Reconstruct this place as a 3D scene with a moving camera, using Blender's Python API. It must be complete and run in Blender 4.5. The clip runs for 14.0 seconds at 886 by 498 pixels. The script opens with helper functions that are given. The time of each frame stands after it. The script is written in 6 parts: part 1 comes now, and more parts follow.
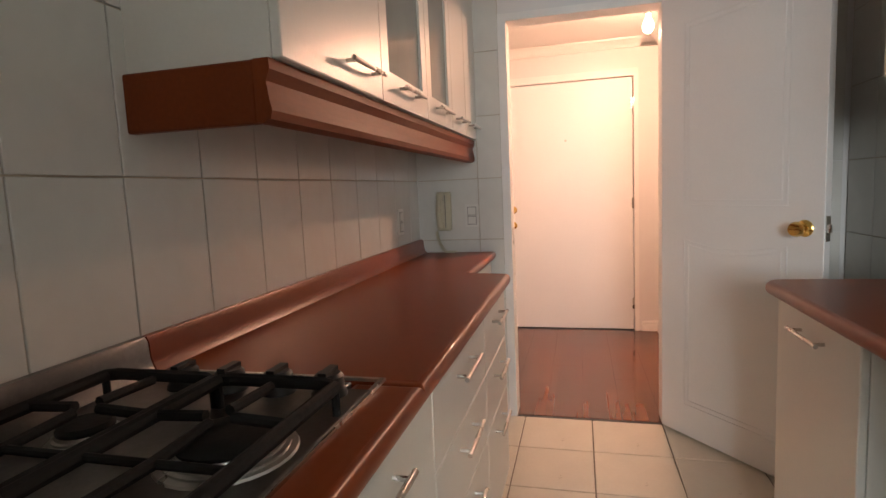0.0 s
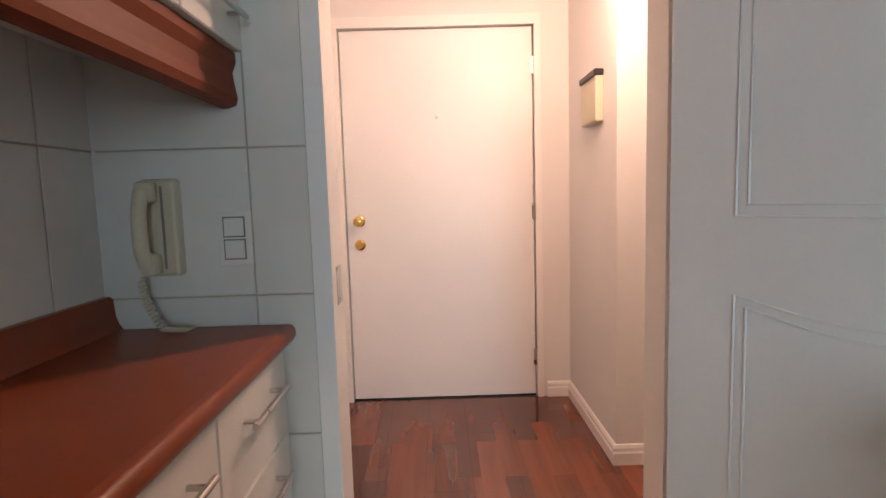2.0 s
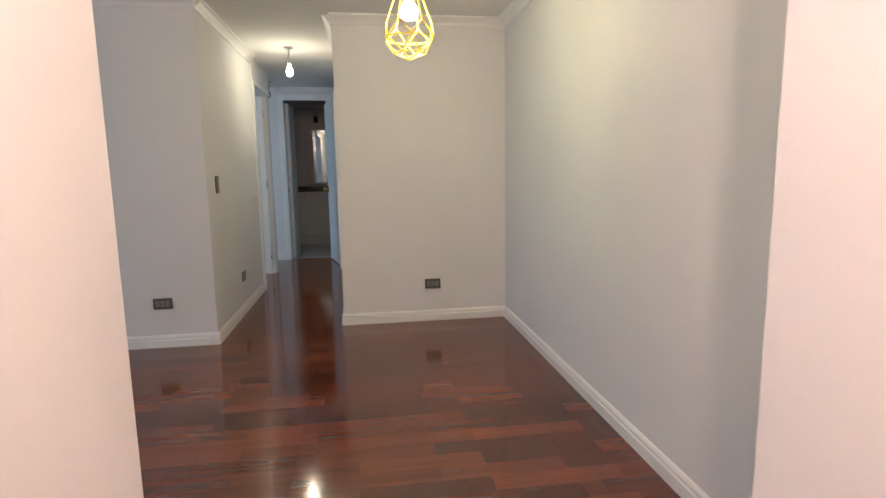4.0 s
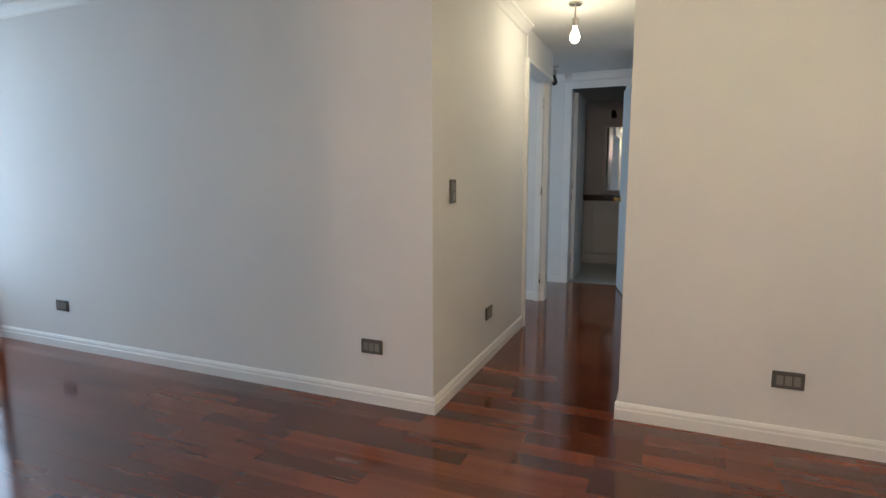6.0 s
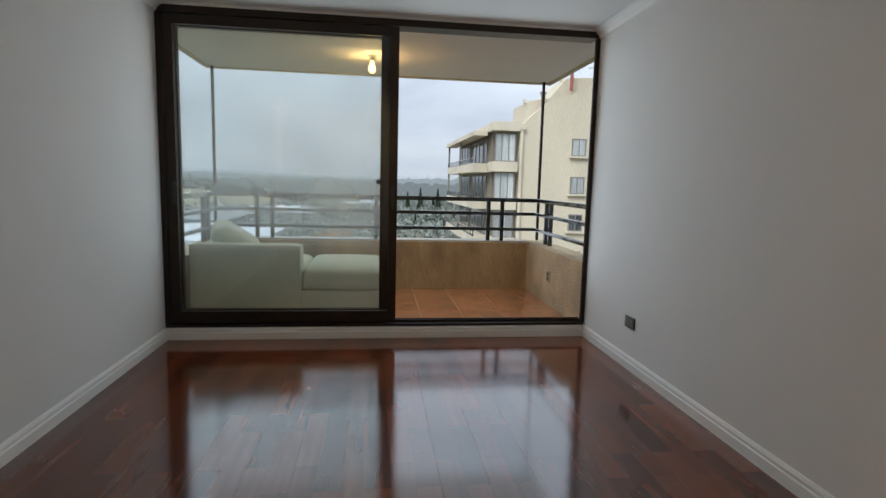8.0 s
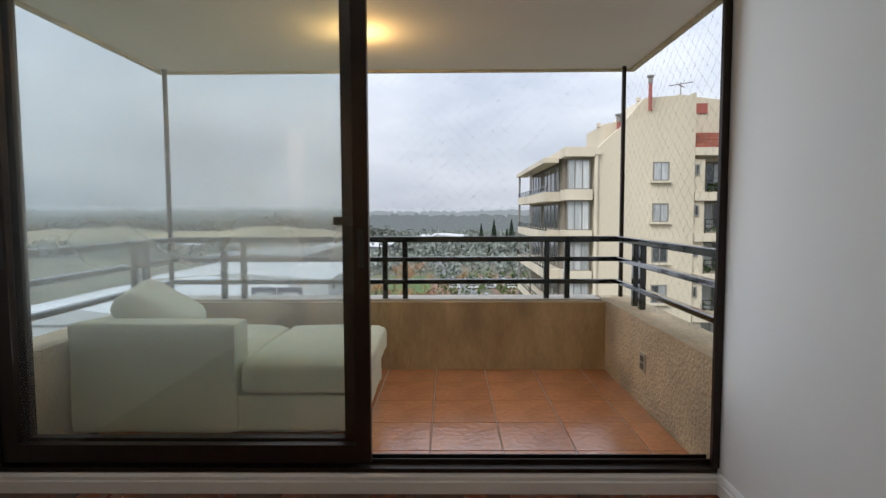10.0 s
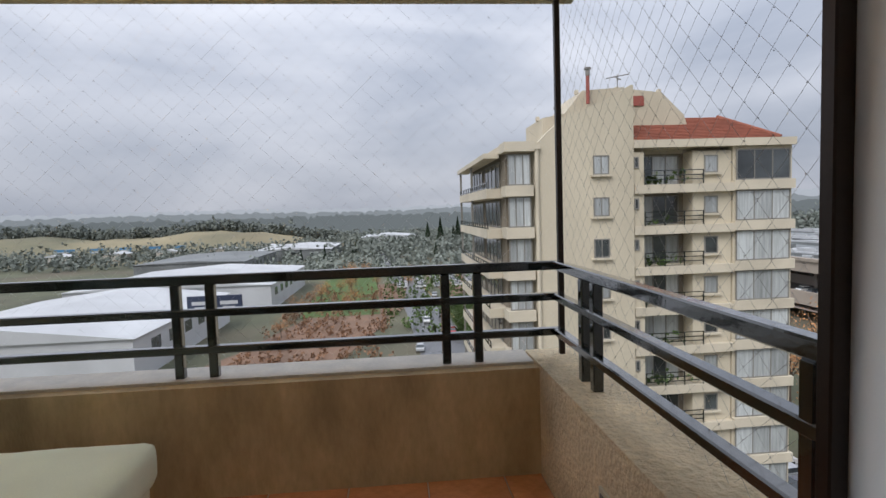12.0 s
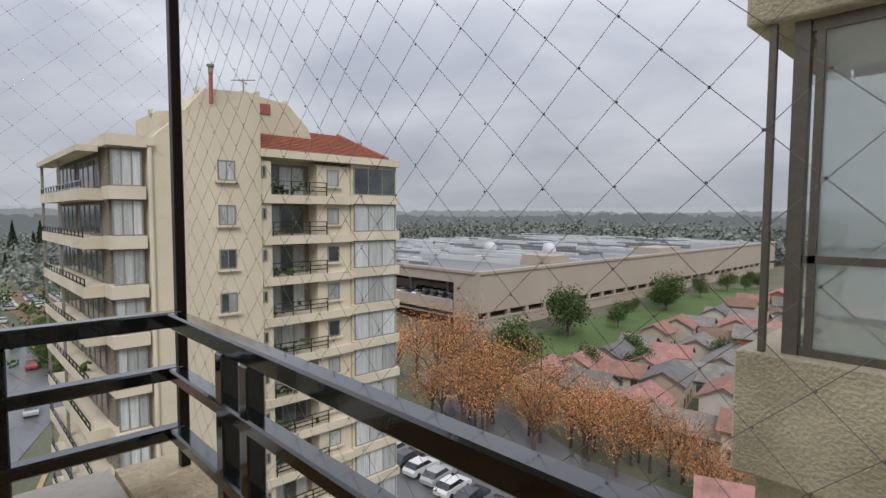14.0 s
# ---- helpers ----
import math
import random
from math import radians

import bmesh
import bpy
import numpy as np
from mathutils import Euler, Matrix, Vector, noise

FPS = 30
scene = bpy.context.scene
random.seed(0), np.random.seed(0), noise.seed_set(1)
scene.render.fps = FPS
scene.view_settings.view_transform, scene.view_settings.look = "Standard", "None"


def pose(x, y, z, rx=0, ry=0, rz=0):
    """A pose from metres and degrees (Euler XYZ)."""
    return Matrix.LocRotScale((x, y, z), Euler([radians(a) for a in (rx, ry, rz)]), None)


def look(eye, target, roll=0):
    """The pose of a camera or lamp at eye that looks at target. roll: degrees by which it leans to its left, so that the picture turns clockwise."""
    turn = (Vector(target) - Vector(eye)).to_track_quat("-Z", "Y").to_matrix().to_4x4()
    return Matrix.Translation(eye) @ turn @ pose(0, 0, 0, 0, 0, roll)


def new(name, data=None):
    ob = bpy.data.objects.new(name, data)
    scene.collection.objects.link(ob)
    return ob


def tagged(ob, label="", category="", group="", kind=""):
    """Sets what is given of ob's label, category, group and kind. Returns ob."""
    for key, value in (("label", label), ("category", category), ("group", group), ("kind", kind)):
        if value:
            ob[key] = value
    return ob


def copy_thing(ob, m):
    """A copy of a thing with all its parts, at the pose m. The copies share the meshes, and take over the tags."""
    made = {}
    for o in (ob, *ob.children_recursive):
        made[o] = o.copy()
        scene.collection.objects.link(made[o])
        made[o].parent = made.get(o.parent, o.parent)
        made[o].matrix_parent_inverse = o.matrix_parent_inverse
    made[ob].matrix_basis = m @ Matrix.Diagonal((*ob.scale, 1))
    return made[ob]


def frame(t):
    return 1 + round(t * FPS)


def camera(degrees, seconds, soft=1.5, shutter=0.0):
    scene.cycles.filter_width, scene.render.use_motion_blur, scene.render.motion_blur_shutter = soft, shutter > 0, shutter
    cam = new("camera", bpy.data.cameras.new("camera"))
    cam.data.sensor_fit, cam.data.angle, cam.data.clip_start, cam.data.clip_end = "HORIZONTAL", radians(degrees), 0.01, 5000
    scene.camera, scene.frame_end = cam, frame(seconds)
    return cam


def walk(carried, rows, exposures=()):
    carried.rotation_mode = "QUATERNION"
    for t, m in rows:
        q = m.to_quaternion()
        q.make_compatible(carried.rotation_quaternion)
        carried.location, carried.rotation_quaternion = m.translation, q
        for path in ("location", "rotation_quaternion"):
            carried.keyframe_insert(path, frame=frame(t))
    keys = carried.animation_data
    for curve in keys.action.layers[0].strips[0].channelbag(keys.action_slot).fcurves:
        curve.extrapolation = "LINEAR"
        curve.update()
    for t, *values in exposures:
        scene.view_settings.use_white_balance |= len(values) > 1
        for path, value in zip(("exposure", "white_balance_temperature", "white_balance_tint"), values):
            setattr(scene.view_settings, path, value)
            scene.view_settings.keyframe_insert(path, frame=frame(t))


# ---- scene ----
cam = camera(79.0, 14.0)
PATH = [
    (0, (7.953, -1.269, 1.194), (6.027, -1.765, 0.977), -2.6),
    (0.5, (7.615, -1.305, 1.173), (5.630, -1.486, 1.012), -1.4),
    (1, (7.232, -1.364, 1.149), (5.241, -1.365, 0.958), -2.7),
    (1.5, (6.831, -1.353, 1.145), (4.842, -1.439, 0.954), -2.1),
    (2, (6.370, -1.376, 1.137), (4.380, -1.364, 0.934), -1.7),
    (2.2, (6.222, -1.351, 1.115), (4.236, -1.350, 0.878), -2.6),
    (3.2, (5.320, -1.200, 1.130), (4.070, 0.330, 0.900), -1.5),
    (4.3, (4.457, -0.483, 1.168), (4.927, 1.442, 0.898), -0.9),
    (4.5, (4.455, -0.311, 1.157), (4.767, 1.649, 0.909), -0.3),
    (5, (4.499, -0.046, 1.172), (4.534, 1.938, 0.919), -0.9),
    (5.5, (4.557, 0.336, 1.163), (4.307, 2.301, 0.891), -1.1),
    (6, (4.540, 0.730, 1.156), (3.780, 2.563, 0.899), -0),
    (6.5, (4.474, 1.016, 1.154), (3.137, 2.482, 0.907), -0.8),
    (7, (4.420, 1.241, 1.144), (2.618, 2.063, 0.865), 0.2),
    (7.5, (4.191, 1.365, 1.137), (2.242, 1.713, 0.856), 1.1),
    (7.7, (4.052, 1.381, 1.136), (2.094, 1.705, 0.887), 2.2),
    (8, (3.904, 1.447, 1.143), (1.935, 1.700, 0.901), 1.5),
    (8.2, (3.761, 1.503, 1.135), (1.784, 1.679, 0.887), 0.8),
    (10.3, (1.978, 1.998, 1.187), (-0.017, 1.972, 1.061), -0.2),
    (10.5, (1.834, 2.043, 1.206), (-0.160, 2.058, 1.058), -0.7),
    (11, (1.418, 2.228, 1.202), (-0.575, 2.162, 1.053), -0.8),
    (11.5, (1.055, 2.354, 1.198), (-0.939, 2.300, 1.053), 0.2),
    (12, (0.693, 2.441, 1.249), (-1.295, 2.612, 1.111), -1.9),
    (12.5, (0.347, 2.572, 1.295), (-1.565, 3.146, 1.177), -0.9),
    (12.9, (0.129, 2.645, 1.301), (-1.570, 3.695, 1.213), -0.3),
    (13, (0.088, 2.652, 1.302), (-1.538, 3.813, 1.215), -0.3),
    (13.5, (-0.049, 2.680, 1.309), (-1.390, 4.159, 1.199), -0),
    (13.6, (-0.074, 2.684, 1.308), (-1.392, 4.183, 1.190), 0.6),
    (14, (-0.196, 2.719, 1.269), (-1.646, 4.090, 1.143), 0.2),
]
walk(cam, [(t, look(e, g, r)) for t, e, g, r in PATH],
     exposures=[(0, 0.66, 7300, 18), (0.5, 0.86, 6700, 14), (1.0, 0.82, 6450, 12), (1.5, 0.66, 6200, 10), (2.2, 0.46, 6000, 9), (4.3, 1.33, 5050, 1), (5.5, 1.33, 5100, 1), (6.5, 1.27, 5500, 2), (7.0, 0.84, 5850, 3), (7.5, 0.64, 6050, 4),
                (8.2, 0.58, 6150, 5), (10.3, 0.54, 6350, 8), (11.2, 0.38, 6300, 8), (12.0, 0.15, 6350, 10), (14, 0.08, 6600, 10)])

# ---- world, sun, large lights ----
world = bpy.data.worlds.new("overcast_sky")
scene.world = world
world.use_nodes = True
wn, wl = world.node_tree.nodes, world.node_tree.links
wn.clear()
w_out = wn.new("ShaderNodeOutputWorld")
w_bg = wn.new("ShaderNodeBackground")
w_sky = wn.new("ShaderNodeTexSky")
w_sky.sky_type, w_sky.sun_disc = "NISHITA", False
w_sky.sun_elevation, w_sky.sun_rotation = radians(46), radians(127)
w_sky.air_density, w_sky.dust_density = 1.0, 4.0
w_tc = wn.new("ShaderNodeTexCoord")
w_map = wn.new("ShaderNodeMapping")
w_map.inputs["Scale"].default_value = (1.0, 1.0, 3.2)
w_noise = wn.new("ShaderNodeTexNoise")
w_noise.inputs["Scale"].default_value, w_noise.inputs["Detail"].default_value, w_noise.inputs["Distortion"].default_value = 2.2, 6.0, 0.4
w_ramp = wn.new("ShaderNodeValToRGB")
w_ramp.color_ramp.elements[0].position, w_ramp.color_ramp.elements[0].color = 0.30, (4.1, 4.5, 5.4, 1)
w_ramp.color_ramp.elements[1].position, w_ramp.color_ramp.elements[1].color = 0.72, (7.5, 7.7, 8.4, 1)
w_mix = wn.new("ShaderNodeMixRGB")
w_mix.inputs["Fac"].default_value = 0.93
wl.new(w_tc.outputs["Generated"], w_map.inputs["Vector"])
wl.new(w_map.outputs["Vector"], w_noise.inputs["Vector"])
wl.new(w_noise.outputs["Fac"], w_ramp.inputs["Fac"])
wl.new(w_sky.outputs["Color"], w_mix.inputs["Color1"])
wl.new(w_ramp.outputs["Color"], w_mix.inputs["Color2"])
w_xyz = wn.new("ShaderNodeSeparateXYZ")
w_lift = wn.new("ShaderNodeMapRange")   # an overcast sky is brighter towards the zenith
w_lift.inputs["To Min"].default_value, w_lift.inputs["To Max"].default_value = 0.70, 1.95
w_scale = wn.new("ShaderNodeVectorMath")
w_scale.operation = "SCALE"
wl.new(w_tc.outputs["Generated"], w_xyz.inputs["Vector"])
wl.new(w_xyz.outputs["Z"], w_lift.inputs["Value"])
wl.new(w_mix.outputs["Color"], w_scale.inputs[0])
wl.new(w_lift.outputs["Result"], w_scale.inputs["Scale"])
wl.new(w_scale.outputs["Vector"], w_bg.inputs["Color"])
w_bg.inputs["Strength"].default_value = 0.1
wl.new(w_bg.outputs["Background"], w_out.inputs["Surface"])


def lamp(name, kind, m, energy, color, size=0.1, size_y=None, angle=None):
    data = bpy.data.lights.new(name, kind)
    data.energy, data.color = energy, color
    if kind == "AREA":
        data.shape, data.size, data.size_y = "RECTANGLE", size, size_y or size
    elif kind == "SUN":
        data.angle = angle
    else:
        data.shadow_soft_size = size
    ob = new(name, data)
    ob.matrix_world = m
    return ob


lamp("sun", "SUN", look((0, 0, 0), (-0.55, 0.42, -0.72)), 1.7, (1.0, 0.97, 0.93), angle=radians(25))
WARM = (1.0, 0.62, 0.30)
lamp("hall_bulb_light", "POINT", pose(4.62, -0.88, 2.02), 31, (1.0, 0.58, 0.40), 0.04)
lamp("corridor_bulb_light", "POINT", pose(3.94, 4.40, 2.00), 2.0, (1.0, 0.72, 0.42), 0.04)
lamp("pendant_bulb_light", "POINT", pose(4.788, 1.826, 1.82), 7.0, (1.0, 0.76, 0.36), 0.04)
lamp("balcony_bulb_light", "POINT", pose(-1.02, 1.41, 2.13), 4, (1.0, 0.58, 0.20), 0.04)
lamp("kitchen_window_daylight", "AREA", look((10.66, -0.62, 1.5), (5.0, -0.62, 1.4)), 52, (0.78, 0.93, 1.0), 0.80, 1.06)
lamp("bedroom_window_daylight", "AREA", look((0.09, 4.78, 1.48), (3.0, 5.6, 1.2)), 14, (0.72, 0.88, 1.0), 1.4, 1.1)
lamp("balcony_door_daylight", "AREA", look((0.03, 0.81, 1.35), (3.0, 0.81, 1.15)), 3.4, (0.76, 0.89, 1.0), 1.38, 1.60)
lamp("balcony_door_daylight", "AREA", look((0.03, 2.31, 1.30), (3.0, 2.31, 1.12)), 4.6, (0.76, 0.89, 1.0), 1.36, 1.75)

# ---- materials ----


def nodes_of(name):
    m = bpy.data.materials.new(name)
    m.use_nodes = True
    nt = m.node_tree
    return m, nt.nodes, nt.links, nt.nodes["Principled BSDF"]


def mat(name, color, rough=0.6, metal=0.0, scale=8.0, var=0.12, bump=0.0, bump_scale=120.0, coat=0.0, stretch=(1, 1, 1), per_piece=0.0,
        stain=0.0, stain_color=(0.05, 0.04, 0.03), rough_var=0.1, spec=0.5, dist=0.004, emit=None, emit_power=0.0):
    """A surface with broad blotches, fine grain, and a random tone for each piece."""
    m, n, l, b = nodes_of(name)
    b.inputs["Roughness"].default_value, b.inputs["Metallic"].default_value = rough, metal
    b.inputs["Coat Weight"].default_value, b.inputs["Specular IOR Level"].default_value = coat, spec
    if coat >= 1:
        b.inputs["Coat IOR"].default_value = 1.7
    tc = n.new("ShaderNodeTexCoord")
    mp = n.new("ShaderNodeMapping")
    mp.inputs["Scale"].default_value = stretch
    l.new(tc.outputs["Object"], mp.inputs["Vector"])
    big = n.new("ShaderNodeTexNoise")
    big.inputs["Scale"].default_value, big.inputs["Detail"].default_value = scale, 5
    fine = n.new("ShaderNodeTexNoise")
    fine.inputs["Scale"].default_value, fine.inputs["Detail"].default_value = bump_scale, 4
    l.new(mp.outputs["Vector"], big.inputs["Vector"])
    l.new(mp.outputs["Vector"], fine.inputs["Vector"])
    tone = n.new("ShaderNodeMapRange")
    tone.inputs["To Min"].default_value, tone.inputs["To Max"].default_value = 1 - var, 1 + var
    tone.inputs["From Min"].default_value, tone.inputs["From Max"].default_value = 0.25, 0.75
    l.new(big.outputs["Fac"], tone.inputs["Value"])
    val = tone.outputs["Result"]
    g = n.new("ShaderNodeMapRange")
    g.inputs["To Min"].default_value, g.inputs["To Max"].default_value = 1 - var * 0.5, 1 + var * 0.5
    g.inputs["From Min"].default_value, g.inputs["From Max"].default_value = 0.25, 0.75
    l.new(fine.outputs["Fac"], g.inputs["Value"])
    mul = n.new("ShaderNodeMath")
    mul.operation = "MULTIPLY"
    l.new(val, mul.inputs[0])
    l.new(g.outputs["Result"], mul.inputs[1])
    val = mul.outputs[0]
    if per_piece:
        oi = n.new("ShaderNodeObjectInfo")
        pr = n.new("ShaderNodeMapRange")
        pr.inputs["To Min"].default_value, pr.inputs["To Max"].default_value = 1 - per_piece, 1 + per_piece
        l.new(oi.outputs["Random"], pr.inputs["Value"])
        m2 = n.new("ShaderNodeMath")
        m2.operation = "MULTIPLY"
        l.new(val, m2.inputs[0])
        l.new(pr.outputs["Result"], m2.inputs[1])
        val = m2.outputs[0]
    rgb = n.new("ShaderNodeVectorMath")
    rgb.operation = "SCALE"
    rgb.inputs[0].default_value = color
    l.new(val, rgb.inputs["Scale"])
    col = rgb.outputs["Vector"]
    if stain:
        sn = n.new("ShaderNodeTexNoise")
        sn.inputs["Scale"].default_value, sn.inputs["Detail"].default_value = scale * 0.45, 8
        l.new(mp.outputs["Vector"], sn.inputs["Vector"])
        sr = n.new("ShaderNodeMapRange")
        sr.inputs["From Min"].default_value, sr.inputs["From Max"].default_value = 0.47, 0.70
        sr.inputs["To Max"].default_value = stain
        l.new(sn.outputs["Fac"], sr.inputs["Value"])
        mx = n.new("ShaderNodeMixRGB")
        mx.inputs["Color2"].default_value = (*stain_color, 1)
        l.new(sr.outputs["Result"], mx.inputs["Fac"])
        l.new(col, mx.inputs["Color1"])
        col = mx.outputs["Color"]
    l.new(col, b.inputs["Base Color"])
    rr = n.new("ShaderNodeMapRange")
    rr.inputs["To Min"].default_value, rr.inputs["To Max"].default_value = max(0.02, rough - rough_var), min(1, rough + rough_var)
    l.new(big.outputs["Fac"], rr.inputs["Value"])
    l.new(rr.outputs["Result"], b.inputs["Roughness"])
    if bump:
        bp = n.new("ShaderNodeBump")
        bp.inputs["Strength"].default_value, bp.inputs["Distance"].default_value = bump, dist
        l.new(fine.outputs["Fac"], bp.inputs["Height"])
        l.new(bp.outputs["Normal"], b.inputs["Normal"])
        if coat:
            l.new(bp.outputs["Normal"], b.inputs["Coat Normal"])
    if emit:
        b.inputs["Emission Color"].default_value, b.inputs["Emission Strength"].default_value = (*emit, 1), emit_power
    return m


def laminate(name, dark, light, rough, strip=0.095, length=0.5):
    """Strip-parquet laminate: strips of uneven tone and long grain, boards along x."""
    m, n, l, b = nodes_of(name)
    geo = n.new("ShaderNodeNewGeometry")
    br = n.new("ShaderNodeTexBrick")
    br.offset, br.offset_frequency = 0.37, 2
    br.inputs["Scale"].default_value = 1.0
    br.inputs["Brick Width"].default_value, br.inputs["Row Height"].default_value = length, strip
    br.inputs["Mortar Size"].default_value, br.inputs["Mortar Smooth"].default_value = 0.0, 0.0
    br.inputs["Color1"].default_value, br.inputs["Color2"].default_value, br.inputs["Mortar"].default_value = (0, 0, 0, 1), (1, 1, 1, 1), (0, 0, 0, 1)
    l.new(geo.outputs["Position"], br.inputs["Vector"])
    oi = n.new("ShaderNodeObjectInfo")
    mp = n.new("ShaderNodeMapping")
    mp.inputs["Scale"].default_value = (1.1, 16, 1)
    l.new(geo.outputs["Position"], mp.inputs["Vector"])
    gr = n.new("ShaderNodeTexNoise")
    gr.inputs["Scale"].default_value, gr.inputs["Detail"].default_value = 1.5, 7
    l.new(mp.outputs["Vector"], gr.inputs["Vector"])
    a = n.new("ShaderNodeMath")
    a.operation, a.inputs[1].default_value = "MULTIPLY", 0.46
    l.new(br.outputs["Color"], a.inputs[0])
    c = n.new("ShaderNodeMath")
    c.operation, c.inputs[1].default_value = "MULTIPLY_ADD", 0.48
    l.new(gr.outputs["Fac"], c.inputs[0])
    l.new(a.outputs[0], c.inputs[2])
    e = n.new("ShaderNodeMath")
    e.operation, e.inputs[1].default_value = "MULTIPLY_ADD", 0.12
    l.new(oi.outputs["Random"], e.inputs[0])
    l.new(c.outputs[0], e.inputs[2])
    ra = n.new("ShaderNodeValToRGB")
    ra.color_ramp.elements[0].position, ra.color_ramp.elements[0].color = 0.12, (*dark, 1)
    ra.color_ramp.elements[1].position, ra.color_ramp.elements[1].color = 1.0, (*light, 1)
    l.new(e.outputs[0], ra.inputs["Fac"])
    l.new(ra.outputs["Color"], b.inputs["Base Color"])
    sm = n.new("ShaderNodeTexNoise")
    sm.inputs["Scale"].default_value, sm.inputs["Detail"].default_value = 3.0, 6
    l.new(geo.outputs["Position"], sm.inputs["Vector"])
    rr = n.new("ShaderNodeMapRange")
    rr.inputs["To Min"].default_value, rr.inputs["To Max"].default_value = rough - 0.06, rough + 0.10
    l.new(sm.outputs["Fac"], rr.inputs["Value"])
    l.new(rr.outputs["Result"], b.inputs["Roughness"])
    b.inputs["Specular IOR Level"].default_value = 0.0
    b.inputs["Coat Weight"].default_value, b.inputs["Coat Roughness"].default_value, b.inputs["Coat IOR"].default_value = 1.0, 0.11, 1.74
    bp = n.new("ShaderNodeBump")
    bp.inputs["Strength"].default_value, bp.inputs["Distance"].default_value = 0.02, 0.002
    l.new(gr.outputs["Fac"], bp.inputs["Height"])
    l.new(bp.outputs["Normal"], b.inputs["Normal"])
    return m


def glass(name, tint=(0.95, 0.98, 0.97), haze=0.0, scatter=0.4, band=False):
    """Clear glass; haze: how much of it is misted; band: condensation that lies thickest about a metre up the pane."""
    m = bpy.data.materials.new(name)
    m.use_nodes = True
    n, l = m.node_tree.nodes, m.node_tree.links
    n.clear()
    out = n.new("ShaderNodeOutputMaterial")
    tr = n.new("ShaderNodeBsdfTransparent")
    tr.inputs["Color"].default_value = (*tint, 1)
    gl = n.new("ShaderNodeBsdfGlossy")
    gl.inputs["Roughness"].default_value = 0.02
    lw = n.new("ShaderNodeLayerWeight")
    lw.inputs["Blend"].default_value = 0.5
    p5 = n.new("ShaderNodeMath")
    p5.operation, p5.inputs[1].default_value = "POWER", 5.0
    fr = n.new("ShaderNodeMath")
    fr.operation, fr.inputs[1].default_value, fr.inputs[2].default_value = "MULTIPLY_ADD", 0.96, 0.035
    l.new(lw.outputs["Facing"], p5.inputs[0])
    l.new(p5.outputs[0], fr.inputs[0])
    mx = n.new("ShaderNodeMixShader")
    l.new(fr.outputs[0], mx.inputs["Fac"])
    l.new(tr.outputs["BSDF"], mx.inputs[1])
    l.new(gl.outputs["BSDF"], mx.inputs[2])
    last = mx.outputs["Shader"]
    if haze:
        geo = n.new("ShaderNodeNewGeometry")
        nz = n.new("ShaderNodeTexNoise")
        nz.inputs["Scale"].default_value, nz.inputs["Detail"].default_value = 2.0, 5
        l.new(geo.outputs["Position"], nz.inputs["Vector"])
        hz = n.new("ShaderNodeMapRange")
        hz.inputs["To Min"].default_value, hz.inputs["To Max"].default_value = haze * 0.6, haze * 1.4
        l.new(nz.outputs["Fac"], hz.inputs["Value"])
        mist_amount = hz.outputs["Result"]
        if band:
            xyz = n.new("ShaderNodeSeparateXYZ")
            l.new(geo.outputs["Position"], xyz.inputs["Vector"])
            prof = n.new("ShaderNodeValToRGB")
            prof.color_ramp.interpolation = "EASE"
            stops = prof.color_ramp.elements
            stops[0].position, stops[0].color = 0.20, (0.12, 0.12, 0.12, 1)
            stops[1].position, stops[1].color = 0.40, (1, 1, 1, 1)
            for at_, v_ in ((0.55, 0.85), (0.85, 0.45)):
                e = stops.new(at_)
                e.color = (v_, v_, v_, 1)
            half = n.new("ShaderNodeMath")
            half.operation, half.inputs[1].default_value = "MULTIPLY", 0.4
            l.new(xyz.outputs["Z"], half.inputs[0])
            l.new(half.outputs[0], prof.inputs["Fac"])
            mu = n.new("ShaderNodeMath")
            mu.operation = "MULTIPLY"
            l.new(mist_amount, mu.inputs[0])
            l.new(prof.outputs["Color"], mu.inputs[1])
            mist_amount = mu.outputs[0]
        tl = n.new("ShaderNodeBsdfTranslucent")
        tl.inputs["Color"].default_value = (0.95, 0.97, 0.98, 1)
        df = n.new("ShaderNodeBsdfDiffuse")
        df.inputs["Color"].default_value = (0.85, 0.88, 0.88, 1)
        mist = n.new("ShaderNodeMixShader")
        mist.inputs["Fac"].default_value = scatter
        l.new(tl.outputs["BSDF"], mist.inputs[1])
        l.new(df.outputs["BSDF"], mist.inputs[2])
        m2 = n.new("ShaderNodeMixShader")
        l.new(mist_amount, m2.inputs["Fac"])
        l.new(last, m2.inputs[1])
        l.new(mist.outputs["Shader"], m2.inputs[2])
        last = m2.outputs["Shader"]
    l.new(last, out.inputs["Surface"])
    return m


M_WALL = mat("white_wall_paint", (0.72, 0.71, 0.70), 0.75, scale=1.3, var=0.035, bump=0.05, bump_scale=260, stain=0.05, stain_color=(0.45, 0.44, 0.43))
M_CEIL = mat("ceiling_paint", (0.76, 0.75, 0.73), 0.85, scale=2, var=0.03, bump=0.04, bump_scale=300)
M_TRIM = mat("white_trim_enamel", (0.78, 0.77, 0.75), 0.38, scale=5, var=0.03, bump=0.02, bump_scale=90)
M_DOOR = mat("white_door_paint", (0.76, 0.76, 0.75), 0.42, scale=1.5, var=0.03, bump=0.03, bump_scale=120)
M_FLOOR = laminate("reddish_brown_laminate", (0.026, 0.0068, 0.0036), (0.255, 0.067, 0.025), 0.30)
